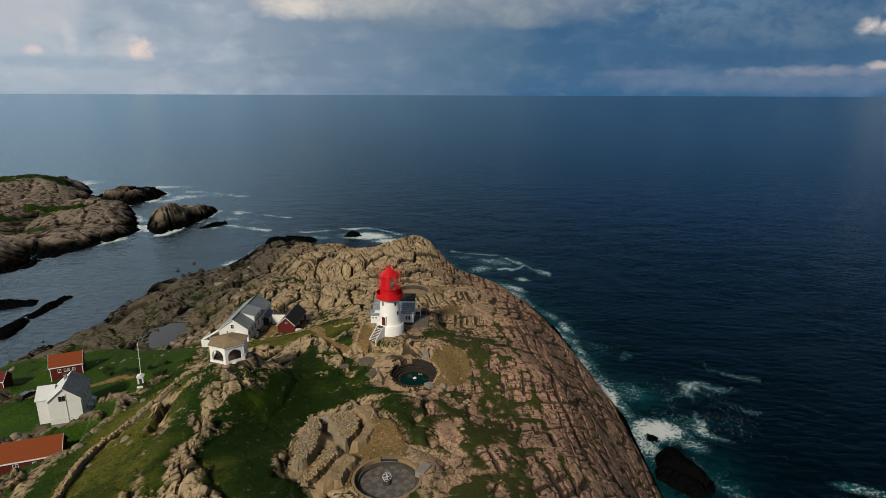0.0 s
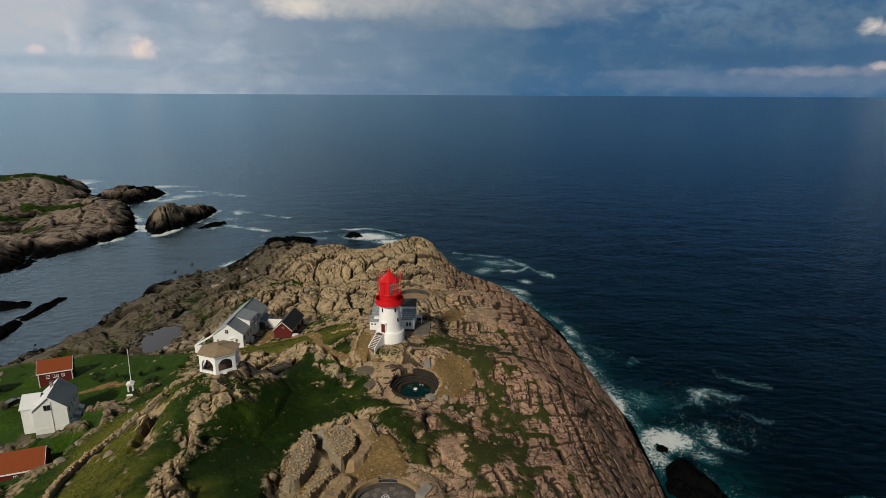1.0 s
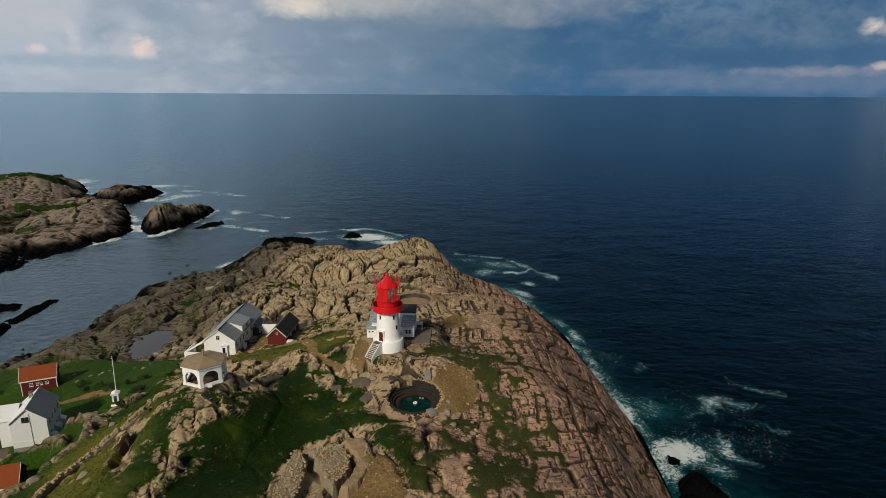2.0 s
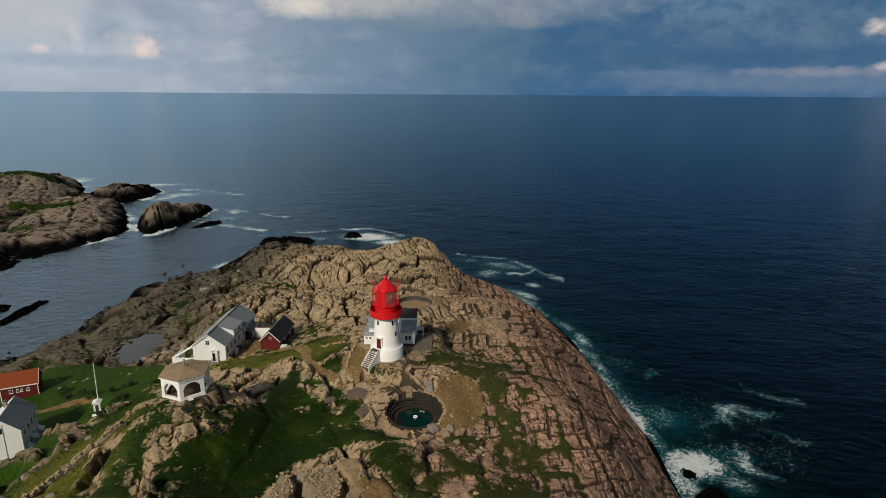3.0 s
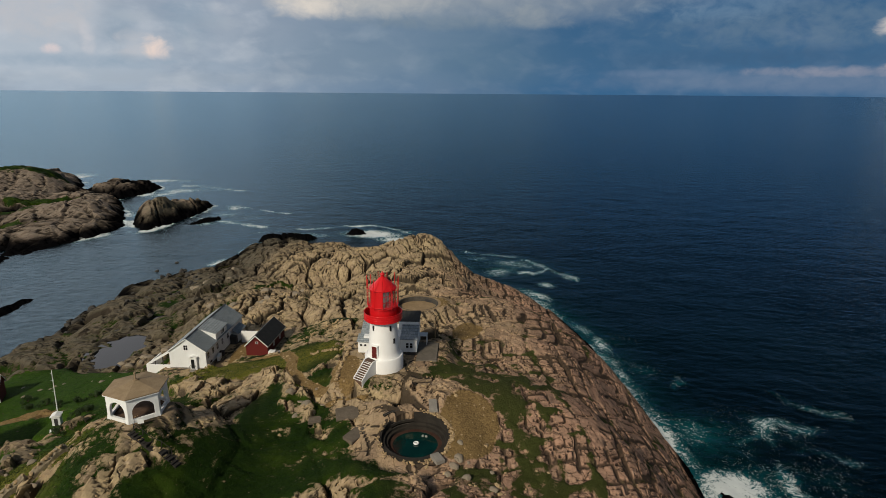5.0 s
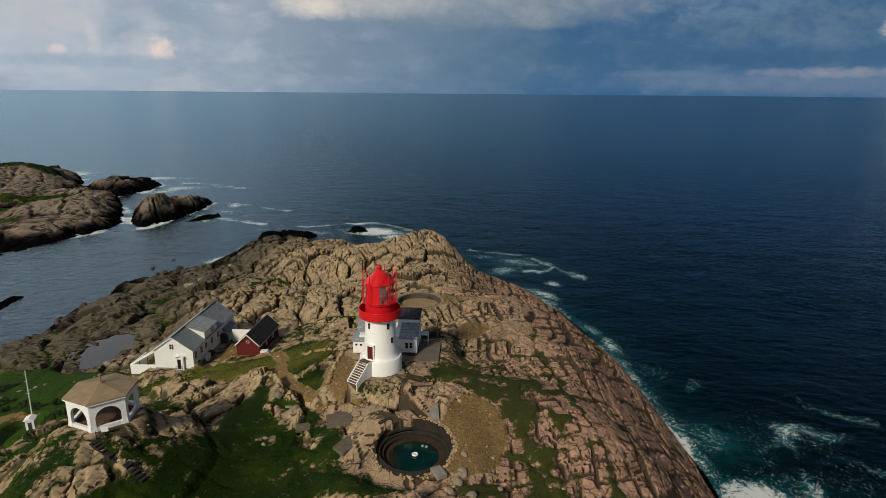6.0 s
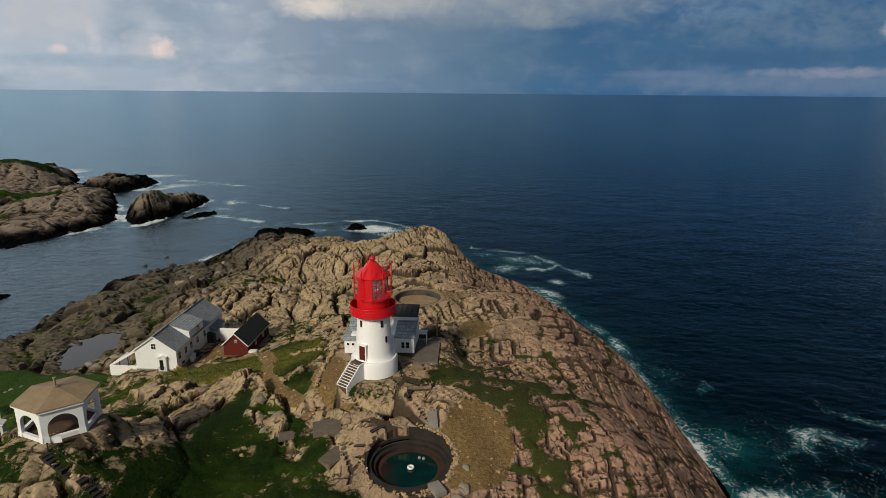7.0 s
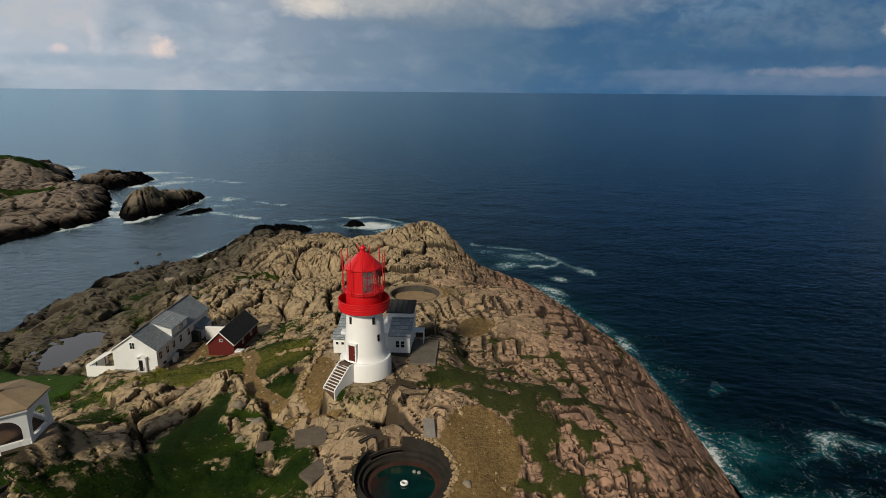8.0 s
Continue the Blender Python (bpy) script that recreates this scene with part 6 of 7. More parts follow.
POOL_WATER = water_mat()
WELL_STONE = grainy("black_pool_stone", ((0.020, 0.017, 0.014), (0.034, 0.029, 0.023), (0.012, 0.010, 0.009)), 0.9)
LEDGE_STONE = grainy("dark_ledge_stone", ((0.022, 0.018, 0.014), (0.034, 0.028, 0.022), (0.013, 0.011, 0.009)), 0.9)
RUST_LEDGE = grainy("rusty_ledge", ((0.040, 0.017, 0.011), (0.060, 0.029, 0.019), (0.024, 0.012, 0.008)), 1.0)


def build_pool():
    px, py = WELL[:2]
    t = thing("pool", at(px, py, 34.5), 0, "round sunken pool of green water with stepped stone sides", "pool")
    bm = bmesh.new()
    lathe(bm, [(0, 0.0), (3.05 * K, 0.0), (3.05 * K, -0.4), (0, -0.4)], 56)
    part("water_surface", bm, POOL_WATER, t, "still dark green water")
    part("ledge", ring(2.55 * K, 3.12 * K, -0.5, 0.03, 56), RUST_LEDGE, t, "rusty brown ledge at the waterline")
    part("ledge", ring(3.05 * K, 3.45 * K, -0.5, 0.42, 56), LEDGE_STONE, t, "grey stone ledge")
    part("ledge", ring(3.42 * K, 3.82 * K, -0.5, 0.75, 56), WELL_STONE, t, "dark stone ledge")
    rim = ring(3.80 * K, 4.02 * K, -0.6, 1.22, 56, 143, 457)
    for v in rim.verts:
        if v.co.z > 0:
            v.co.z += 0.18 * v.co.y
    part("rim_wall", rim, WELL_STONE, t, "dark retaining wall")
    for k in range(5):
        r = 3.4 + 0.34 * k
        part("seat_step", ring(r * K, (r + 0.36) * K, -0.4, 0.75 + 0.34 * k, 12, 97, 143), WELL_STONE, t, "dark timber seat step")
        part("seat_edge", ring(r * K - 0.02, r * K + 0.07, 0.75 + 0.34 * k, 0.79 + 0.34 * k, 12, 97, 143), DARK_CONCRETE, t, "paler edge of the seat step")
    rnd = random.Random(5)
    for k in range(260):
        a = radians(rnd.uniform(-100, 260) if k % 2 else rnd.uniform(-75, 75))
        if 1.55 < a < 2.6:
            continue
        r = rnd.uniform(3.86, 4.35) * K
        lay_stone(t, (r * math.cos(a), r * math.sin(a), 1.29 + 0.18 * r * math.sin(a) + rnd.uniform(-0.05, 0.12)), rnd.uniform(0.12, 0.27), rnd)
    b = thing("float_lamp", at(px + 0.1, py + 0.1, 34.5), 0, "white ring-shaped float in the middle of the pool", "float")
    bm = bmesh.new()
    torus(bm, 0.27, 0.12, 0.14, 24, 10)
    part("ring", bm, WHITE, b, soft=True)
    bm = bmesh.new()
    lathe(bm, [(0, -0.2), (0.3, -0.2), (0.3, 0.08), (0, 0.08)], 16)
    part("core", bm, DARK_TRIM, b)
    for dx, dy in ((0.75, 1.7), (1.15, 1.6)):
        lone("mooring_buoy", rock_ball(0.2), WHITE_GREY, at(px + dx, py + dy, 34.52), 0, "small grey buoy floating in the pool", "buoy", "buoys in the pool", True)
    s = thing("stone_slab", at(px + 1.75, py + 4.6, 36.35), 8, "grey concrete slab over a dark opening at the pool", "slab")
    bm = bmesh.new()
    prism(bm, [(-0.55, -1.0, 0.05), (0.55, -1.0, 0.05), (0.55, 1.1, 0.75), (-0.55, 1.1, 0.75)], (0, 0, 0.18))
    part("top", bm, CONCRETE, s)
    part("opening", boxed(-0.4, 0.4, -1.02, 0.6, -0.9, 0.03), DARK_TRIM, s, "dark opening")
    s2 = lone("stone_slab", boxed(-0.6, 0.6, -0.9, 0.9, -0.3, 0.2, 0.03), CONCRETE, at(px + 2.7, py - 3.6, 35.3), 30, "grey concrete slab at the edge of the pool", "slab")


def rock_ball(r):
    bm = bmesh.new()
    bmesh.ops.create_icosphere(bm, subdivisions=2, radius=r)
    return bm


WHITE_GREY = painted("grey_white_paint", (0.24, 0.24, 0.22), 0.5, 0.3)
build_pool()


def build_compass():
    px, py = DIAL[:2]
    t = thing("compass_platform", at(px, py, 35.45), 0, "round paved compass platform ringed by a low wall", "platform")
    part("bed", ring(0.0, 4.0 * K, -0.9, -0.02, 48), DARK_CONCRETE, t)
    part("rim_wall", ring(3.92 * K, 4.28 * K, -0.6, 0.95, 56, 108, 436), EARTH, t, "weathered sandy ring wall")
    part("bench", ring(3.45 * K, 3.92 * K, -0.3, 0.35, 64), DARK_CONCRETE, t, "dark stone bench")
    for k in range(3):
        r = 3.7 + 0.36 * k
        part("step", ring(r * K, (r + 0.38) * K, -0.2, 0.45 + 0.28 * k, 10, 76, 108), DARK_TRIM, t, "dark step")
        part("step_edge", ring(r * K - 0.03, r * K + 0.10, 0.45 + 0.28 * k, 0.49 + 0.28 * k, 10, 76, 108), CONCRETE, t, "pale step edge")
    rad = [0.55, 1.25, 2.0, 2.75, 3.45]
    tiles = [grainy("pale_tile", ((0.135, 0.118, 0.105), (0.175, 0.152, 0.132), (0.085, 0.076, 0.070)), 1.1),
             grainy("grey_tile", ((0.085, 0.078, 0.072), (0.115, 0.104, 0.096), (0.055, 0.052, 0.050)), 1.1)]
    meshes = {}
    for i in range(4):
        for tone in (0, 1):
            bm = ring(rad[i] * K + 0.012, rad[i + 1] * K - 0.012, -0.05, 0.03 + 0.006 * tone, 2, 0.4, 14.6)
            bmesh.ops.recalc_face_normals(bm, faces=bm.faces)
            mesh = bpy.data.meshes.new("tile")
            bm.to_mesh(mesh)
            bm.free()
            mesh.materials.append(tiles[tone])
            meshes[i, tone] = mesh
        for k in range(24):
            ob = new("tile", meshes[i, (k // (1 if i > 1 else 3) + i) % 2])
            ob.parent = t
            ob.matrix_local = Matrix.Rotation(radians(15 * k), 4, "Z")
    a = thing("armillary_sphere", at(px, py, 35.45), 0, "pale metal ring sculpture on a dark plinth", "sculpture")
    bm = bmesh.new()
    lathe(bm, [(0, 0), (0.55, 0), (0.45, 0.35), (0.25, 0.5), (0, 0.5)], 20)
    part("plinth", bm, DARK_TRIM, a, "dark plinth")
    for tilt, az, r in ((0, 0, 0.62), (62, 20, 0.60), (80, 110, 0.58), (35, 200, 0.55)):
        bm = bmesh.new()
        torus(bm, r, 0.035, 1.05, 32, 6, Euler((radians(tilt), 0, radians(az))).to_matrix())
        part("ring", bm, STEEL, a, soft=True)
    bm = bmesh.new()
    tube(bm, (-0.35, -0.3, 0.5), (0.35, 0.3, 1.65), 0.02, 6)
    part("axis", bm, STEEL, a)
    lone("stone_slab", boxed(-0.7, 0.7, -1.2, 1.2, -0.9, 0.15, 0.04), CONCRETE, at(px + 4.3, py + 1.6, 36.4), -25, "weathered concrete slab beside the compass platform", "slab")


build_compass()


def build_gun_pit():
    px, py = NORTH_PIT[:2]
    t = thing("gun_pit", at(px, py, 32.5), 0, "old round gun pit with a dark curved wall", "gun pit")
    part("floor", ring(0.0, 4.3 * K, -0.6, 0.35, 40), EARTH, t, "bare sandy floor")
    # the wall takes a dark colour for the shade inside the pit
    part("rim_wall", ring(3.72 * K, 3.98 * K, -0.6, 1.36, 48), DARK_CONCRETE, t, "weathered curved wall, darkened for the shade inside the pit")
    part("collar", ring(3.96 * K, 4.5 * K, -0.6, 1.40, 48), EARTH, t, "sandy earth collar")
    for k in (0,):
        # dark panel put where the right-hand recess lies in shadow
        shade_panel = part("shade_panel", boxed(-0.9, 0.9, -0.05, 0.25, 0.1, 1.0), DARK_TRIM, t, "dark panel standing for shade in the recess")
        shade_panel.matrix_local = Matrix.Rotation(radians(-30 + 30 * k), 4, "Z") @ Matrix.Translation((0, 3.66 * K, 0))


build_gun_pit()


# ---- rubble banks of the old battery ----
def inside(p, poly):
    hit = False
    for (ax, ay), (bx, by) in zip(poly, poly[1:] + poly[:1]):
        if (ay > p[1]) != (by > p[1]) and p[0] < ax + (bx - ax) * (p[1] - ay) / (by - ay):
            hit = not hit
    return hit


def bank(name, poly, low, high, label, seed, count, mat, category, stone_size=0.17):
    cx, cy = sum(p[0] for p in poly) / len(poly), sum(p[1] for p in poly) / len(poly)
    t = thing(name, at(cx, cy, low), 0, label, category, "old battery walls")
    rnd = random.Random(seed)
    bm = bmesh.new()
    pts = [((x - cx) * K, (y - cy) * K) for x, y in poly]
    step = 0.16
    ax = np.arange(min(p[0] for p in pts) - 0.5, max(p[0] for p in pts) + 0.5, step)
    ay = np.arange(min(p[1] for p in pts) - 0.5, max(p[1] for p in pts) + 0.5, step)
    gx, gy = np.meshgrid(ax, ay)
    ragged = inland(gx, gy, pts) + 0.35 * fbm(gx / 0.9, gy / 0.9, seed, 3)
    rough_top = 0.16 * fbm(gx / 0.8, gy / 0.8, seed + 5, 3) + 0.25 * fbm(gx / 2.5, gy / 2.5, seed + 9, 2)
    lift = -1.0 + (1.0 + (high - low) * K + rough_top) * smooth(-0.25, 0.45, ragged)
    grid = {}
    for i in range(gx.shape[0]):
        for j in range(gx.shape[1]):
            if ragged[i, j] > -0.5:
                grid[i, j] = bm.verts.new((gx[i, j], gy[i, j], lift[i, j]))
    for i, j in grid:
        if (i + 1, j) in grid and (i, j + 1) in grid and (i + 1, j + 1) in grid:
            bm.faces.new((grid[i, j], grid[i, j + 1], grid[i + 1, j + 1], grid[i + 1, j]))
    part("core", bm, mat, t)
    x0, x1 = min(p[0] for p in pts), max(p[0] for p in pts)
    y0, y1 = min(p[1] for p in pts), max(p[1] for p in pts)
    placed = 0
    while placed < count:
        p = (rnd.uniform(x0, x1), rnd.uniform(y0, y1))
        if inside((p[0] / 0.97, p[1] / 0.97), pts):
            lay_stone(t, (p[0], p[1], (high - low) * K + rnd.uniform(-0.04, 0.12)), stone_size * rnd.uniform(0.7, 1.35), rnd)
            placed += 1
    return t


bank("rubble_bank", [(-19.6, 77.6), (-18.1, 77.0), (-17.2, 74.5), (-16.7, 71.5), (-16.9, 69.0), (-17.4, 67.0), (-18.4, 66.2), (-19.3, 66.6), (-19.7, 69.5), (-19.8, 73.5)], 35.5, 37.0,
     "long bank of pale rubble stone in the grass", 11, 290, RUBBLE_CORE, "stone bank")
bank("rubble_bank", [(-16.6, 76.9), (-13.3, 77.6), (-11.9, 75.4), (-12.0, 73.0), (-13.2, 70.2), (-14.4, 71.8), (-15.6, 74.2), (-16.8, 75.8)], 35.8, 37.4,
     "broad bank topped with loose rubble", 12, 280, RUBBLE_CORE, "stone bank")
bank("rubble_bank", [(-15.2, 70.4), (-14.1, 69.9), (-13.7, 68.6), (-14.6, 66.6), (-15.4, 64.6), (-16.2, 62.6), (-17.5, 62.6), (-16.8, 65.0), (-16.2, 67.2), (-15.8, 69.0)], 35.5, 36.8,
     "narrow winding bank of rubble", 13, 240, RUBBLE_CORE, "stone bank")
bank("earth_bank", [(-13.8, 79.6), (-11.0, 80.0), (-9.7, 77.5), (-9.2, 74.2), (-10.0, 71.0), (-11.4, 69.6), (-12.7, 70.0), (-11.6, 72.8), (-11.5, 75.6), (-13.2, 77.9)], 35.9, 37.5,
     "smooth trodden bank of sandy earth", 14, 30, EARTH, "earth bank", 0.11)
bank("earth_bank", [(-13.2, 68.5), (-12.0, 68.3), (-10.8, 66.9), (-11.6, 65.2), (-12.0, 62.5), (-14.2, 61.5), (-15.4, 62.5), (-14.6, 64.4), (-13.9, 66.6)], 35.5, 37.2,
     "sandy earth mound beside the compass platform", 15, 40, EARTH, "earth bank", 0.12)
bank("wall_end", [(-17.9, 78.0), (-15.7, 78.4), (-15.7, 77.6), (-17.8, 77.2)], 35.8, 36.9, "short dry stone wall", 16, 40, CONCRETE, "stone wall", 0.14)
bank("wall_end", [(-15.2, 78.5), (-13.8, 78.8), (-13.7, 77.9), (-15.2, 77.7)], 35.8, 37.0, "short dry stone wall", 17, 30, CONCRETE, "stone wall", 0.14)


def wall_core(t, line, tall, wide):
    """The packed body of a wall: a rough-topped strip that follows the ground."""
    bm = bmesh.new()
    rows = []
    for (ax, ay), (bx, by) in zip(line, line[1:]):
        leg = math.dist((ax, ay), (bx, by))
        nx, ny = -(by - ay) / leg, (bx - ax) / leg
        for k in range(max(2, round(leg / 0.5))):
            u = k / max(2, round(leg / 0.5))
            x, y = ax + (bx - ax) * u, ay + (by - ay) * u
            z = ground_z(x, y)
            ring_row = []
            for side, lift in ((-0.65, -0.8), (-0.55, 0.75), (-0.2, 1.0), (0.25, 0.95), (0.55, 0.7), (0.7, -0.8)):
                wob = 0.14 * noise.noise(Vector((x * 1.7, y * 1.7, side * 3)))
                ring_row.append(bm.verts.new(((x + nx * (side * wide + wob) - line[0][0]) * K, (y + ny * (side * wide + wob) - line[0][1]) * K, z + lift * tall + 1.6 * wob * (lift > 0))))
            rows.append(ring_row)
    for p, q in zip(rows, rows[1:]):
        for i in range(5):
            bm.faces.new((p[i], p[i + 1], q[i + 1], q[i]))
    bm.faces.new(rows[0])
    bm.faces.new(rows[-1][::-1])
    part("core", bm, RUBBLE_CORE, t, "packed stone body")


def stone_wall(line, high, wide, count, seed, label, tall=0.0):
    t = thing("stone_wall", at(line[0][0], line[0][1], 0), 0, label, "stone wall", "dry stone walls")
    rnd = random.Random(seed)
    if tall:
        wall_core(t, line, tall, wide)
    legs = [math.dist(a, b) for a, b in zip(line, line[1:])]
    total = sum(legs)
    for k in range(count):
        s = total * rnd.random()
        for (a, b), leg in zip(zip(line, line[1:]), legs):
            if s <= leg:
                break
            s -= leg
        u = s / leg
        x, y = a[0] + (b[0] - a[0]) * u, a[1] + (b[1] - a[1]) * u
        side = rnd.uniform(-wide, wide) / 2
        nx, ny = -(b[1] - a[1]) / leg, (b[0] - a[0]) / leg
        x, y = x + nx * side, y + ny * side
        z = ground_z(x, y) + 0.92 * tall + rnd.uniform(0.0, high)
        lay_stone(t, ((x - line[0][0]) * K, (y - line[0][1]) * K, z), rnd.uniform(0.2, 0.42), rnd)


stone_wall([(-46, 92.5), (-49.5, 87.5), (-51.8, 84), (-52.6, 80), (-52, 75), (-50.5, 70), (-49, 64)], 0.15, 0.9, 280, 31, "dry stone wall running down the grassy slope", 1.1)
stone_wall([(-16.9, 101.5), (-17.4, 107), (-17.2, 113.5)], 0.4, 0.4, 90, 32, "low pale stone wall beside the path")
stone_wall([(-37.5, 140.5), (-33, 142), (-29, 145.5), (-26, 149)], 0.5, 0.5, 110, 33, "low dark stone wall above the shed")
stone_wall([(-24.5, 119), (-21.5, 118.5), (-18.2, 117.5)], 0.3, 0.35, 50, 34, "low stone kerb beside the path")


# ---- steps, slabs and small things on the headland ----
def build_hillside_stairs():
    """Dark timber steps with one handrail, from the pavilion down to the lawn."""
    a, b = Vector((-34.6, 87.0)), Vector((-28.8, 84.9))
    t = thing("hillside_stairs", at(a.x, a.y, 0), math.degrees(math.atan2((b - a).y, (b - a).x)), "dark weathered timber stairs down the grassy bank", "stairs")
    run, count = (b - a).length * K, 15
    levels = []
    for k in range(count):
        p = a + (b - a) * (k + 0.5) / count
        levels.append(ground_z(p.x, p.y) + 0.12)
    for k in range(1, count):
        levels[k] = min(levels[k], levels[k - 1] - 0.05)
    for k in range(count):
        x0 = run * k / count
        part("step", boxed(x0, x0 + run / count + 0.03, -0.42, 0.42, levels[k] - 0.5, levels[k], 0.01), DARK_WOOD, t)
        if k % 3 == 0:
            bm = bmesh.new()
            tube(bm, (x0 + 0.1, 0.44, levels[k] - 0.4), (x0 + 0.1, 0.44, levels[k] + 0.95), 0.05, 6)
            part("post", bm, DARK_WOOD, t)
    for k in range(0, count - 3, 3):
        bm = bmesh.new()
        tube(bm, (run * k / count + 0.1, 0.44, levels[k] + 0.92), (run * (k + 3) / count + 0.1, 0.44, levels[k + 3] + 0.92), 0.04, 6)
        part("handrail", bm, DARK_WOOD, t)


DARK_WOOD = painted("dark_weathered_wood", (0.020, 0.017, 0.015), 0.85, 0.3, (0.012, 0.011, 0.010), boards=0.14)
build_hillside_stairs()


def build_sign():
    t = thing("sign", at(-33.9, 87.9, ground_z(-33.9, 87.9) / K), 20, "small white notice board on a short post below the pavilion", "sign")
    part("panel", boxed(-0.35, 0.35, -0.04, 0.0, 0.35, 0.95, 0.01), WHITE, t)
    bm = bmesh.new()
    tube(bm, (0, 0.03, -0.4), (0, 0.03, 0.9), 0.05, 6)
    part("post", bm, DARK_WOOD, t)


build_sign()


def broken_slab(px, py, w, d, turn, tip, label):
    bm = bmesh.new()
    prism(bm, [(-w / 2, -d / 2, 0), (w * 0.42, -d * 0.55, 0), (w / 2, d * 0.2, 0), (w * 0.25, d / 2, 0), (-w * 0.45, d * 0.44, 0)], (0, 0, 0.45))
    bmesh.ops.bevel(bm, geom=bm.edges[:], offset=0.05, segments=1, affect="EDGES")
    bmesh.ops.rotate(bm, verts=bm.verts, cent=(0, 0, 0), matrix=Matrix.Rotation(radians(tip), 3, "X"))
    lone("stone_slab", bm, SLAB_STONE, at(px, py, ground_z(px, py) / K) + Vector((0, 0, -0.27)), turn, label, "slab")


SLAB_STONE = grainy("grey_slab_stone", ((0.10, 0.082, 0.062), (0.14, 0.115, 0.086), (0.06, 0.050, 0.040)), 1.3, 0.9, 0.08, 6.0)
broken_slab(-14.6, 98.6, 3.4, 2.6, 20, 10, "tilted grey slab of broken concrete in the hollow")
broken_slab(-12.6, 93.4, 3.6, 1.9, 60, 5, "weathered slab of rock beside the pool")
broken_slab(-18.4, 97.9, 1.9, 1.4, 10, 6, "half-sunk slab of pale stone in the lawn")


def build_bin(px, py, mat, label):
    t = thing("waste_bin", at(px, py, ground_z(px, py) / K), 8, label, "bin", "bins by the long house")
    bm = bmesh.new()
    prism(bm, [(-0.28, -0.34, -0.1), (0.28, -0.34, -0.1), (0.28, 0.34, -0.1), (-0.28, 0.34, -0.1)], (0, 0, 1.1))
    for v in bm.verts:
        if v.co.z > 0.5:
            v.co.x, v.co.y = v.co.x * 1.15, v.co.y * 1.15
    part("body", bm, mat, t)
    bm = bmesh.new()
    prism(bm, [(-0.36, -0.44, 1.0), (-0.36, 0.42, 1.0), (-0.36, 0.42, 1.14), (-0.36, -0.44, 1.06)], (0.72, 0, 0))
    part("lid", bm, mat, t)


build_bin(-48.4, 139.2, WHITE, "white bin against the long house")
build_bin(-48.3, 140.4, DARK_TRIM, "dark wheeled bin against the long house")
build_bin(-48.2, 138.2, WHITE, "white bin against the long house")


# ---- planks by the barn ----
planks = thing("plank_pile", at(-71.6, 86.2, 19.25), 40, "loose weathered grey planks lying in the grass", "planks")
for k in range(6):
    board = part("plank", boxed(-0.12, 0.12, -1.6, 1.6, 0.0, 0.05, 0.005), STEEL, planks)
    board.matrix_local = Matrix.Translation((-0.9 + 0.36 * k, 0.15 * (k % 3), 0.03 * k)) @ Matrix.Rotation(0.12 * ((k * 7) % 5 - 2), 4, "Z")


# ---- tarns ----
for row in TARNS[::2]:
    bm = bmesh.new()
    rim = []
    for i in range(40):
        a = i * math.tau / 40
        rim.append(bm.verts.new((row[2] * 1.9 * K * math.cos(a), row[3] * 1.4 * K * math.sin(a), 0)))
    bm.faces.new(rim)
    mat, n = material("tarn_water")
    n.surface((0.006, 0.009, 0.012), 0.03, normal=n.bump(n.noise(n.place(), 1.2, 4), 0.05, 0.05), specular=0.07)
    lone("tarn", bm, mat, at(row[0], row[1], row[5]), row[4], "still dark rainwater tarn among the rocks", "tarn")

# ---- boulders ----
def boulder_mesh(seed, mat=BOULDER):
    rnd = random.Random(seed)
    bm = bmesh.new()
    bmesh.ops.create_icosphere(bm, subdivisions=3, radius=1)
    off = Vector((rnd.uniform(0, 50), rnd.uniform(0, 50), rnd.uniform(0, 50)))
    cuts = [(Vector((rnd.gauss(0, 1), rnd.gauss(0, 1), rnd.gauss(0, 0.7))).normalized(), rnd.uniform(0.50, 0.80)) for _ in range(12)]
    for v in bm.verts:
        for way, far in cuts:
            over = v.co.dot(way) - far
            if over > 0:
                v.co -= way * over * 0.92
        v.co *= 1 + 0.12 * noise.noise(v.co * 2.2 + off)
        v.co.z *= 0.72
    mesh = bpy.data.meshes.new("boulder")
    bmesh.ops.recalc_face_normals(bm, faces=bm.faces)
    bm.to_mesh(mesh)
    bm.free()
    mesh.materials.append(mat)
    mesh.polygons.foreach_set("use_smooth", np.ones(len(mesh.polygons), dtype=bool))
    return mesh


BOULDERS = [boulder_mesh(300 + k) for k in range(7)]
SHORE_BOULDERS = [boulder_mesh(320 + k, SHORE_STONE) for k in range(6)]
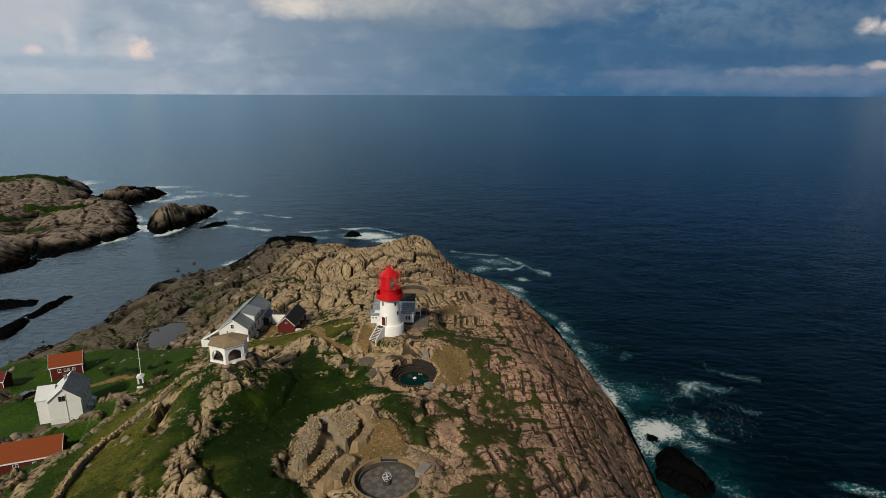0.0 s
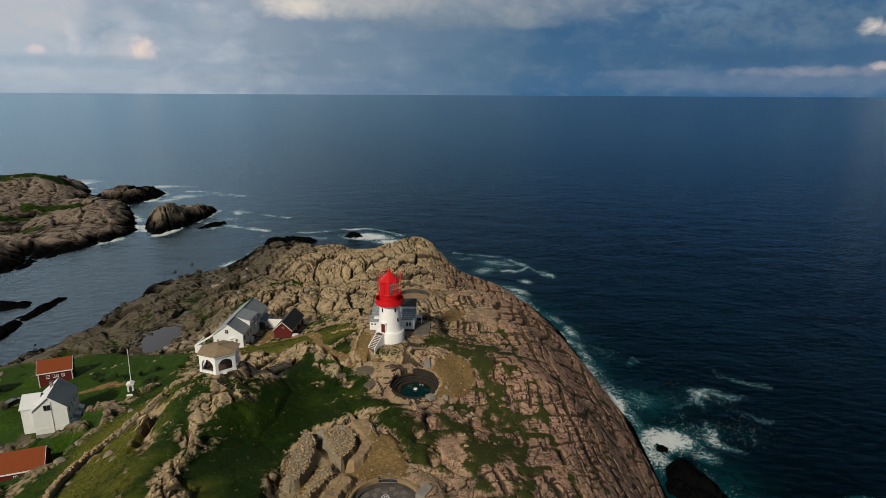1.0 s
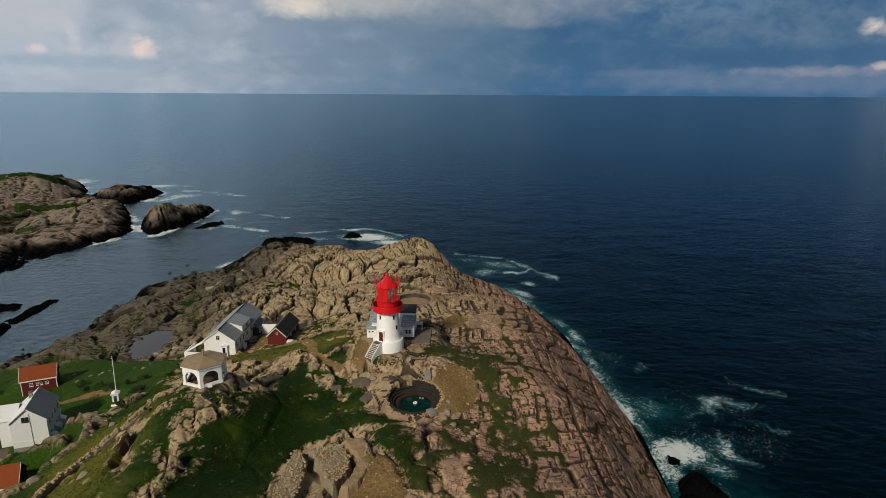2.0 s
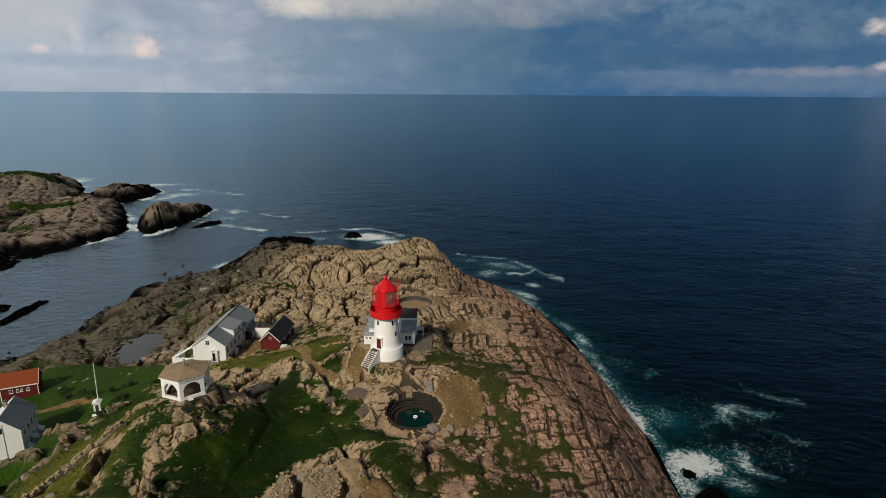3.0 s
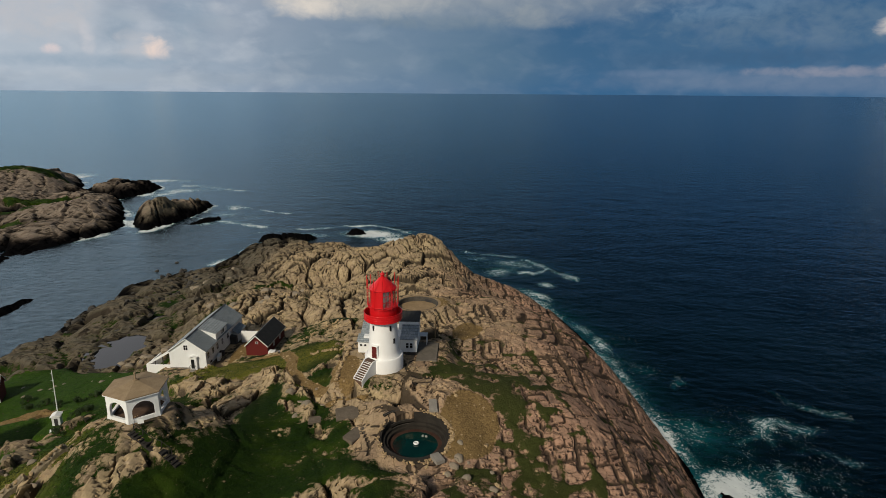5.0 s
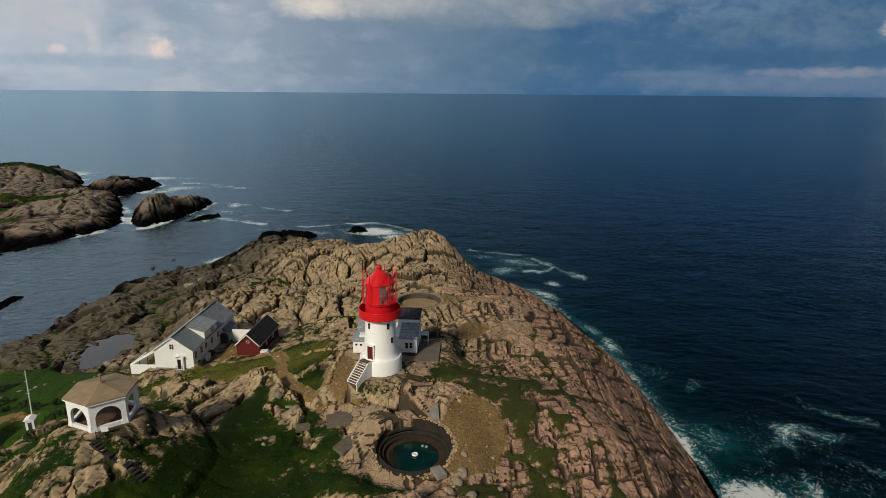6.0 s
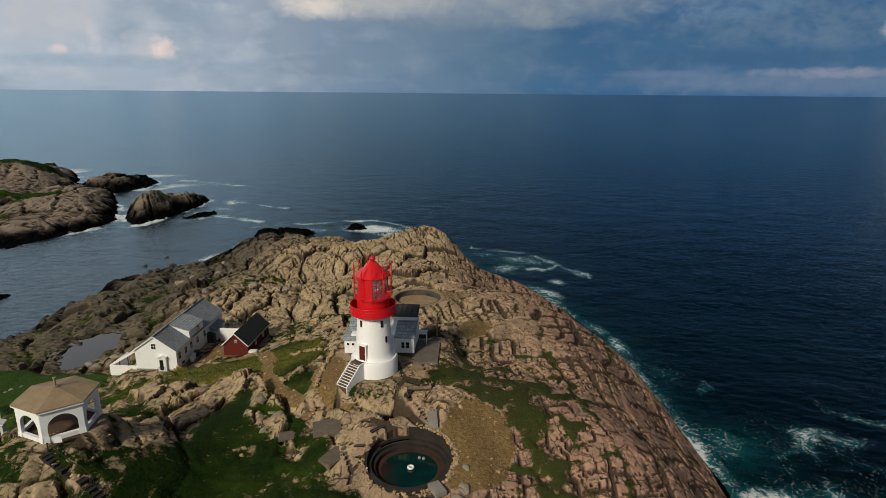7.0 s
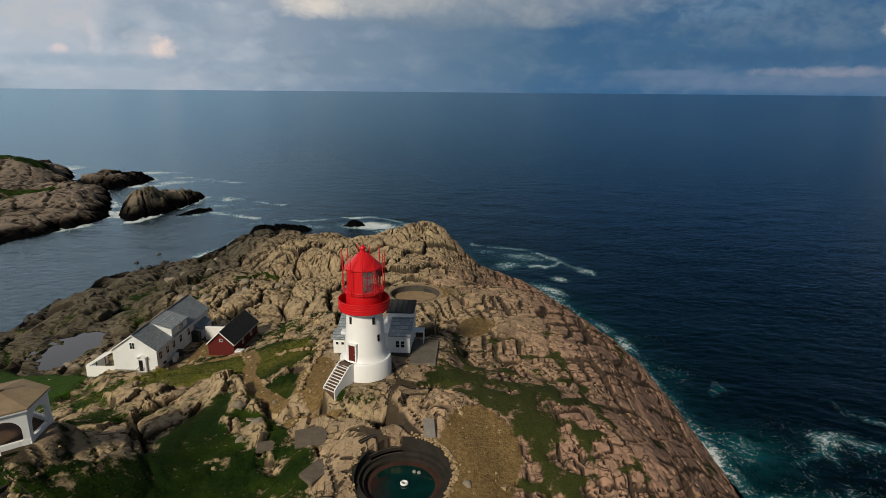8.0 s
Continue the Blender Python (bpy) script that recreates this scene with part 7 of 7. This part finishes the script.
# stretches of boulders: place, spread, turn, count, size
FIELDS = [(-121, 200, 4, 44, 0, 60, 1.5, "dark grey shore boulder"), (-112, 250, 6, 22, 30, 30, 1.6, "dark grey shore boulder"), (-96, 215, 12, 30, 0, 34, 1.5, "weathered grey boulder among rocks"),
          (-128, 170, 4, 14, 20, 14, 1.1, "dark grey shore boulder"), (-72, 155, 12, 8, 0, 14, 1.3, "weathered grey boulder among rocks"), (-46, 85, 5, 12, -25, 8, 1.0, "pale rounded boulder on the ridge"),
          (-58, 97, 6, 7, -20, 6, 1.2, "pale half-sunk boulder in the grass"), 
          (-84, 98, 10, 5, 0, 12, 1.1, "weathered grey boulder among rocks"), (-55, 190, 14, 26, 0, 24, 1.5, "weathered brown boulder on bare rock"),
          (-80, 140, 16, 6, 0, 9, 0.8, "pale stone in the grass"), (0, 88, 4, 8, 0, 10, 0.7, "pinkish boulder on bare rock"), (-22, 100, 4, 5, 0, 6, 0.9, "pinkish boulder beside the lawn")]
brnd = random.Random(77)
spots = []
for fx, fy, sx, sy, turn, count, size, label in FIELDS:
    for _ in range(count):
        u, v = brnd.gauss(0, 0.55) * sx, brnd.gauss(0, 0.55) * sy
        c, s = math.cos(radians(turn)), math.sin(radians(turn))
        spots.append((fx + u * c - v * s, fy + u * s + v * c, size * brnd.uniform(0.45, 1.3), label))
levels = headland(np.array([[p[0] for p in spots]]), np.array([[p[1] for p in spots]]))[0][0]
for (x, y, size, label), z in zip(spots, levels):
    if z * K < 0.3:
        z = 0.1
    ob = new("boulder", brnd.choice(SHORE_BOULDERS if x < -88 and y > 150 else BOULDERS))
    ob.matrix_world = Matrix.LocRotScale(at(x, y, z) + Vector((0, 0, -0.16 * size)), Euler((brnd.uniform(-0.2, 0.2), brnd.uniform(-0.2, 0.2), brnd.uniform(0, 6.28))), (size * brnd.uniform(0.8, 1.3), size, size * brnd.uniform(0.7, 1.0)))
    tagged(ob, label, "boulder", "scattered boulders")


# ---- shrubs ----
LEAF, lf = material("shrub_leaf")
lf.surface(lf.mix(lf.add("ShaderNodeNewGeometry").outputs["Random Per Island"], (0.014, 0.030, 0.009), (0.040, 0.066, 0.018)), 0.7, specular=0.25)
BARK = painted("bark", (0.06, 0.045, 0.03), 0.9, 0.3)


def build_shrub():
    t = thing("shrub", (0, 0, 0), 0, "low dark wind-bent shrub in the grass", "shrub", "shrubs by the houses")
    rnd = random.Random(9)
    bm = bmesh.new()
    for _ in range(7):
        a, r = rnd.uniform(0, 6.28), rnd.uniform(0.3, 0.9)
        tube(bm, (0, 0, -0.2), (r * math.cos(a), r * math.sin(a), rnd.uniform(0.5, 1.0)), 0.05, 5, 0.015)
    part("trunk", bm, BARK, t)
    bm = bmesh.new()
    lobes = [(rnd.gauss(0, 0.65), rnd.gauss(0, 0.5), rnd.uniform(0.35, 0.95), rnd.uniform(0.35, 0.6)) for _ in range(9)]
    for _ in range(1500):
        lx, ly, lz, lr = rnd.choice(lobes)
        d = Vector((rnd.gauss(0, 1), rnd.gauss(0, 1), rnd.gauss(0, 0.8))).normalized() * lr * rnd.uniform(0.6, 1.05)
        c = Vector((lx, ly, lz)) + d
        a = Vector((rnd.gauss(0, 1), rnd.gauss(0, 1), rnd.gauss(0, 1))).normalized() * 0.09
        b = a.cross(d).normalized() * 0.05
        bm.faces.new([bm.verts.new(c - a), bm.verts.new(c + b), bm.verts.new(c + a), bm.verts.new(c - b)])
    part("crown", bm, LEAF, t)
    return t


shrub = build_shrub()
SHRUBS = [(-80.5, 128.5), (-77.5, 129.5), (-74, 128), (-70.5, 128.5), (-65.8, 122.5), (-64, 121.5), (-63.5, 118), (-98, 122), (-96, 120.5), (-94, 121.5), (-68, 130), (-84, 133), (-62.5, 112.5)]
for k, (x, y) in enumerate(SHRUBS):
    m = Matrix.Translation((x * K, y * K, ground_z(x, y))) @ Matrix.Rotation(k * 1.3, 4, "Z")
    ob = shrub if k == 0 else copy_thing(shrub, m)
    if k == 0:
        shrub.matrix_basis = m


# ---- grass tufts and loose stones ----
def scatter(n_points, box_plan, seed):
    rnd = np.random.RandomState(seed)
    x = rnd.uniform(box_plan[0], box_plan[1], n_points)
    y = rnd.uniform(box_plan[2], box_plan[3], n_points)
    z, turf, bare, wet, cut, dry = headland(x[None], y[None])
    return x, y, z[0], turf[0], bare[0], rnd


def raw_mesh(name, verts, faces, mat, label, category):
    mesh = bpy.data.meshes.new(name)
    mesh.from_pydata(verts.tolist(), [], faces.tolist())
    mesh.materials.append(mat)
    return tagged(new(name, mesh), label, category, kind="stuff")


GRASS, gr = material("grass_blade")
isle = gr.add("ShaderNodeNewGeometry").outputs["Random Per Island"]
gr.surface(gr.mix(gr.ramp(gr.noise(gr.place(), 0.11, 6, 0.62, 0.3), 0.48, 0.62), gr.mix(isle, (0.005, 0.016, 0.002), (0.014, 0.035, 0.004)), gr.mix(isle, (0.026, 0.038, 0.006), (0.052, 0.062, 0.010))), 0.8, specular=0.15)
gx, gy, gz, gt, gb, grnd = scatter(130000, (-62, -4, 60, 135), 3)
keep = (gt > 0.55) & (gb < 0.2)
gx, gy, gz = gx[keep][:42000] * K, gy[keep][:42000] * K, gz[keep][:42000] * K
count = len(gx)
verts = np.zeros((count, 3, 3, 3))
for b in range(3):
    a = grnd.uniform(0, 6.28, count)
    h = grnd.uniform(0.03, 0.11, count)
    lean = grnd.normal(0, 0.10, (count, 2))
    w = 0.05
    ox, oy = grnd.normal(0, 0.06, count), grnd.normal(0, 0.06, count)
    verts[:, b, 0] = np.stack([gx + ox - w * np.cos(a), gy + oy - w * np.sin(a), gz - 0.05], -1)
    verts[:, b, 1] = np.stack([gx + ox + w * np.cos(a), gy + oy + w * np.sin(a), gz - 0.05], -1)
    verts[:, b, 2] = np.stack([gx + ox + lean[:, 0], gy + oy + lean[:, 1], gz + h], -1)
raw_mesh("grass", verts.reshape(-1, 3), np.arange(count * 9).reshape(-1, 3), GRASS, "rough coastal grass on the lawns", "grass")

sx, sy, sz, st, sb, srnd = scatter(16000, (-62, 34, 60, 150), 4)
keep = ((st < 0.6) & (srnd.uniform(0, 1, len(sx)) < 0.28)) | ((sb > 0.5) & (srnd.uniform(0, 1, len(sx)) < 0.12))
keep = keep & (sx < 9)
sx, sy, sz = sx[keep][:4200] * K, sy[keep][:4200] * K, sz[keep][:4200] * K
base = [np.array([v.co[:] for v in m.vertices]) for m in STONES]
tris = []
for m in STONES:
    m.calc_loop_triangles()
    tris.append(np.array([t.vertices[:] for t in m.loop_triangles]))
all_v, all_f, at_v = [], [], 0
for k in range(len(sx)):
    i = k % len(STONES)
    a, s = srnd.uniform(0, 6.28), srnd.uniform(0.06, 0.26) * (2.2 if srnd.uniform() < 0.06 else 1)
    c, q = math.cos(a), math.sin(a)
    v = base[i] * s
    v = np.stack([v[:, 0] * c - v[:, 1] * q, v[:, 0] * q + v[:, 1] * c, v[:, 2]], -1) + (sx[k], sy[k], sz[k] + 0.02)
    all_v.append(v)
    all_f.append(tris[i] + at_v)
    at_v += len(v)
raw_mesh("loose_stones", np.concatenate(all_v), np.concatenate(all_f), RUBBLE, "loose stones and chippings on the rock", "stones")
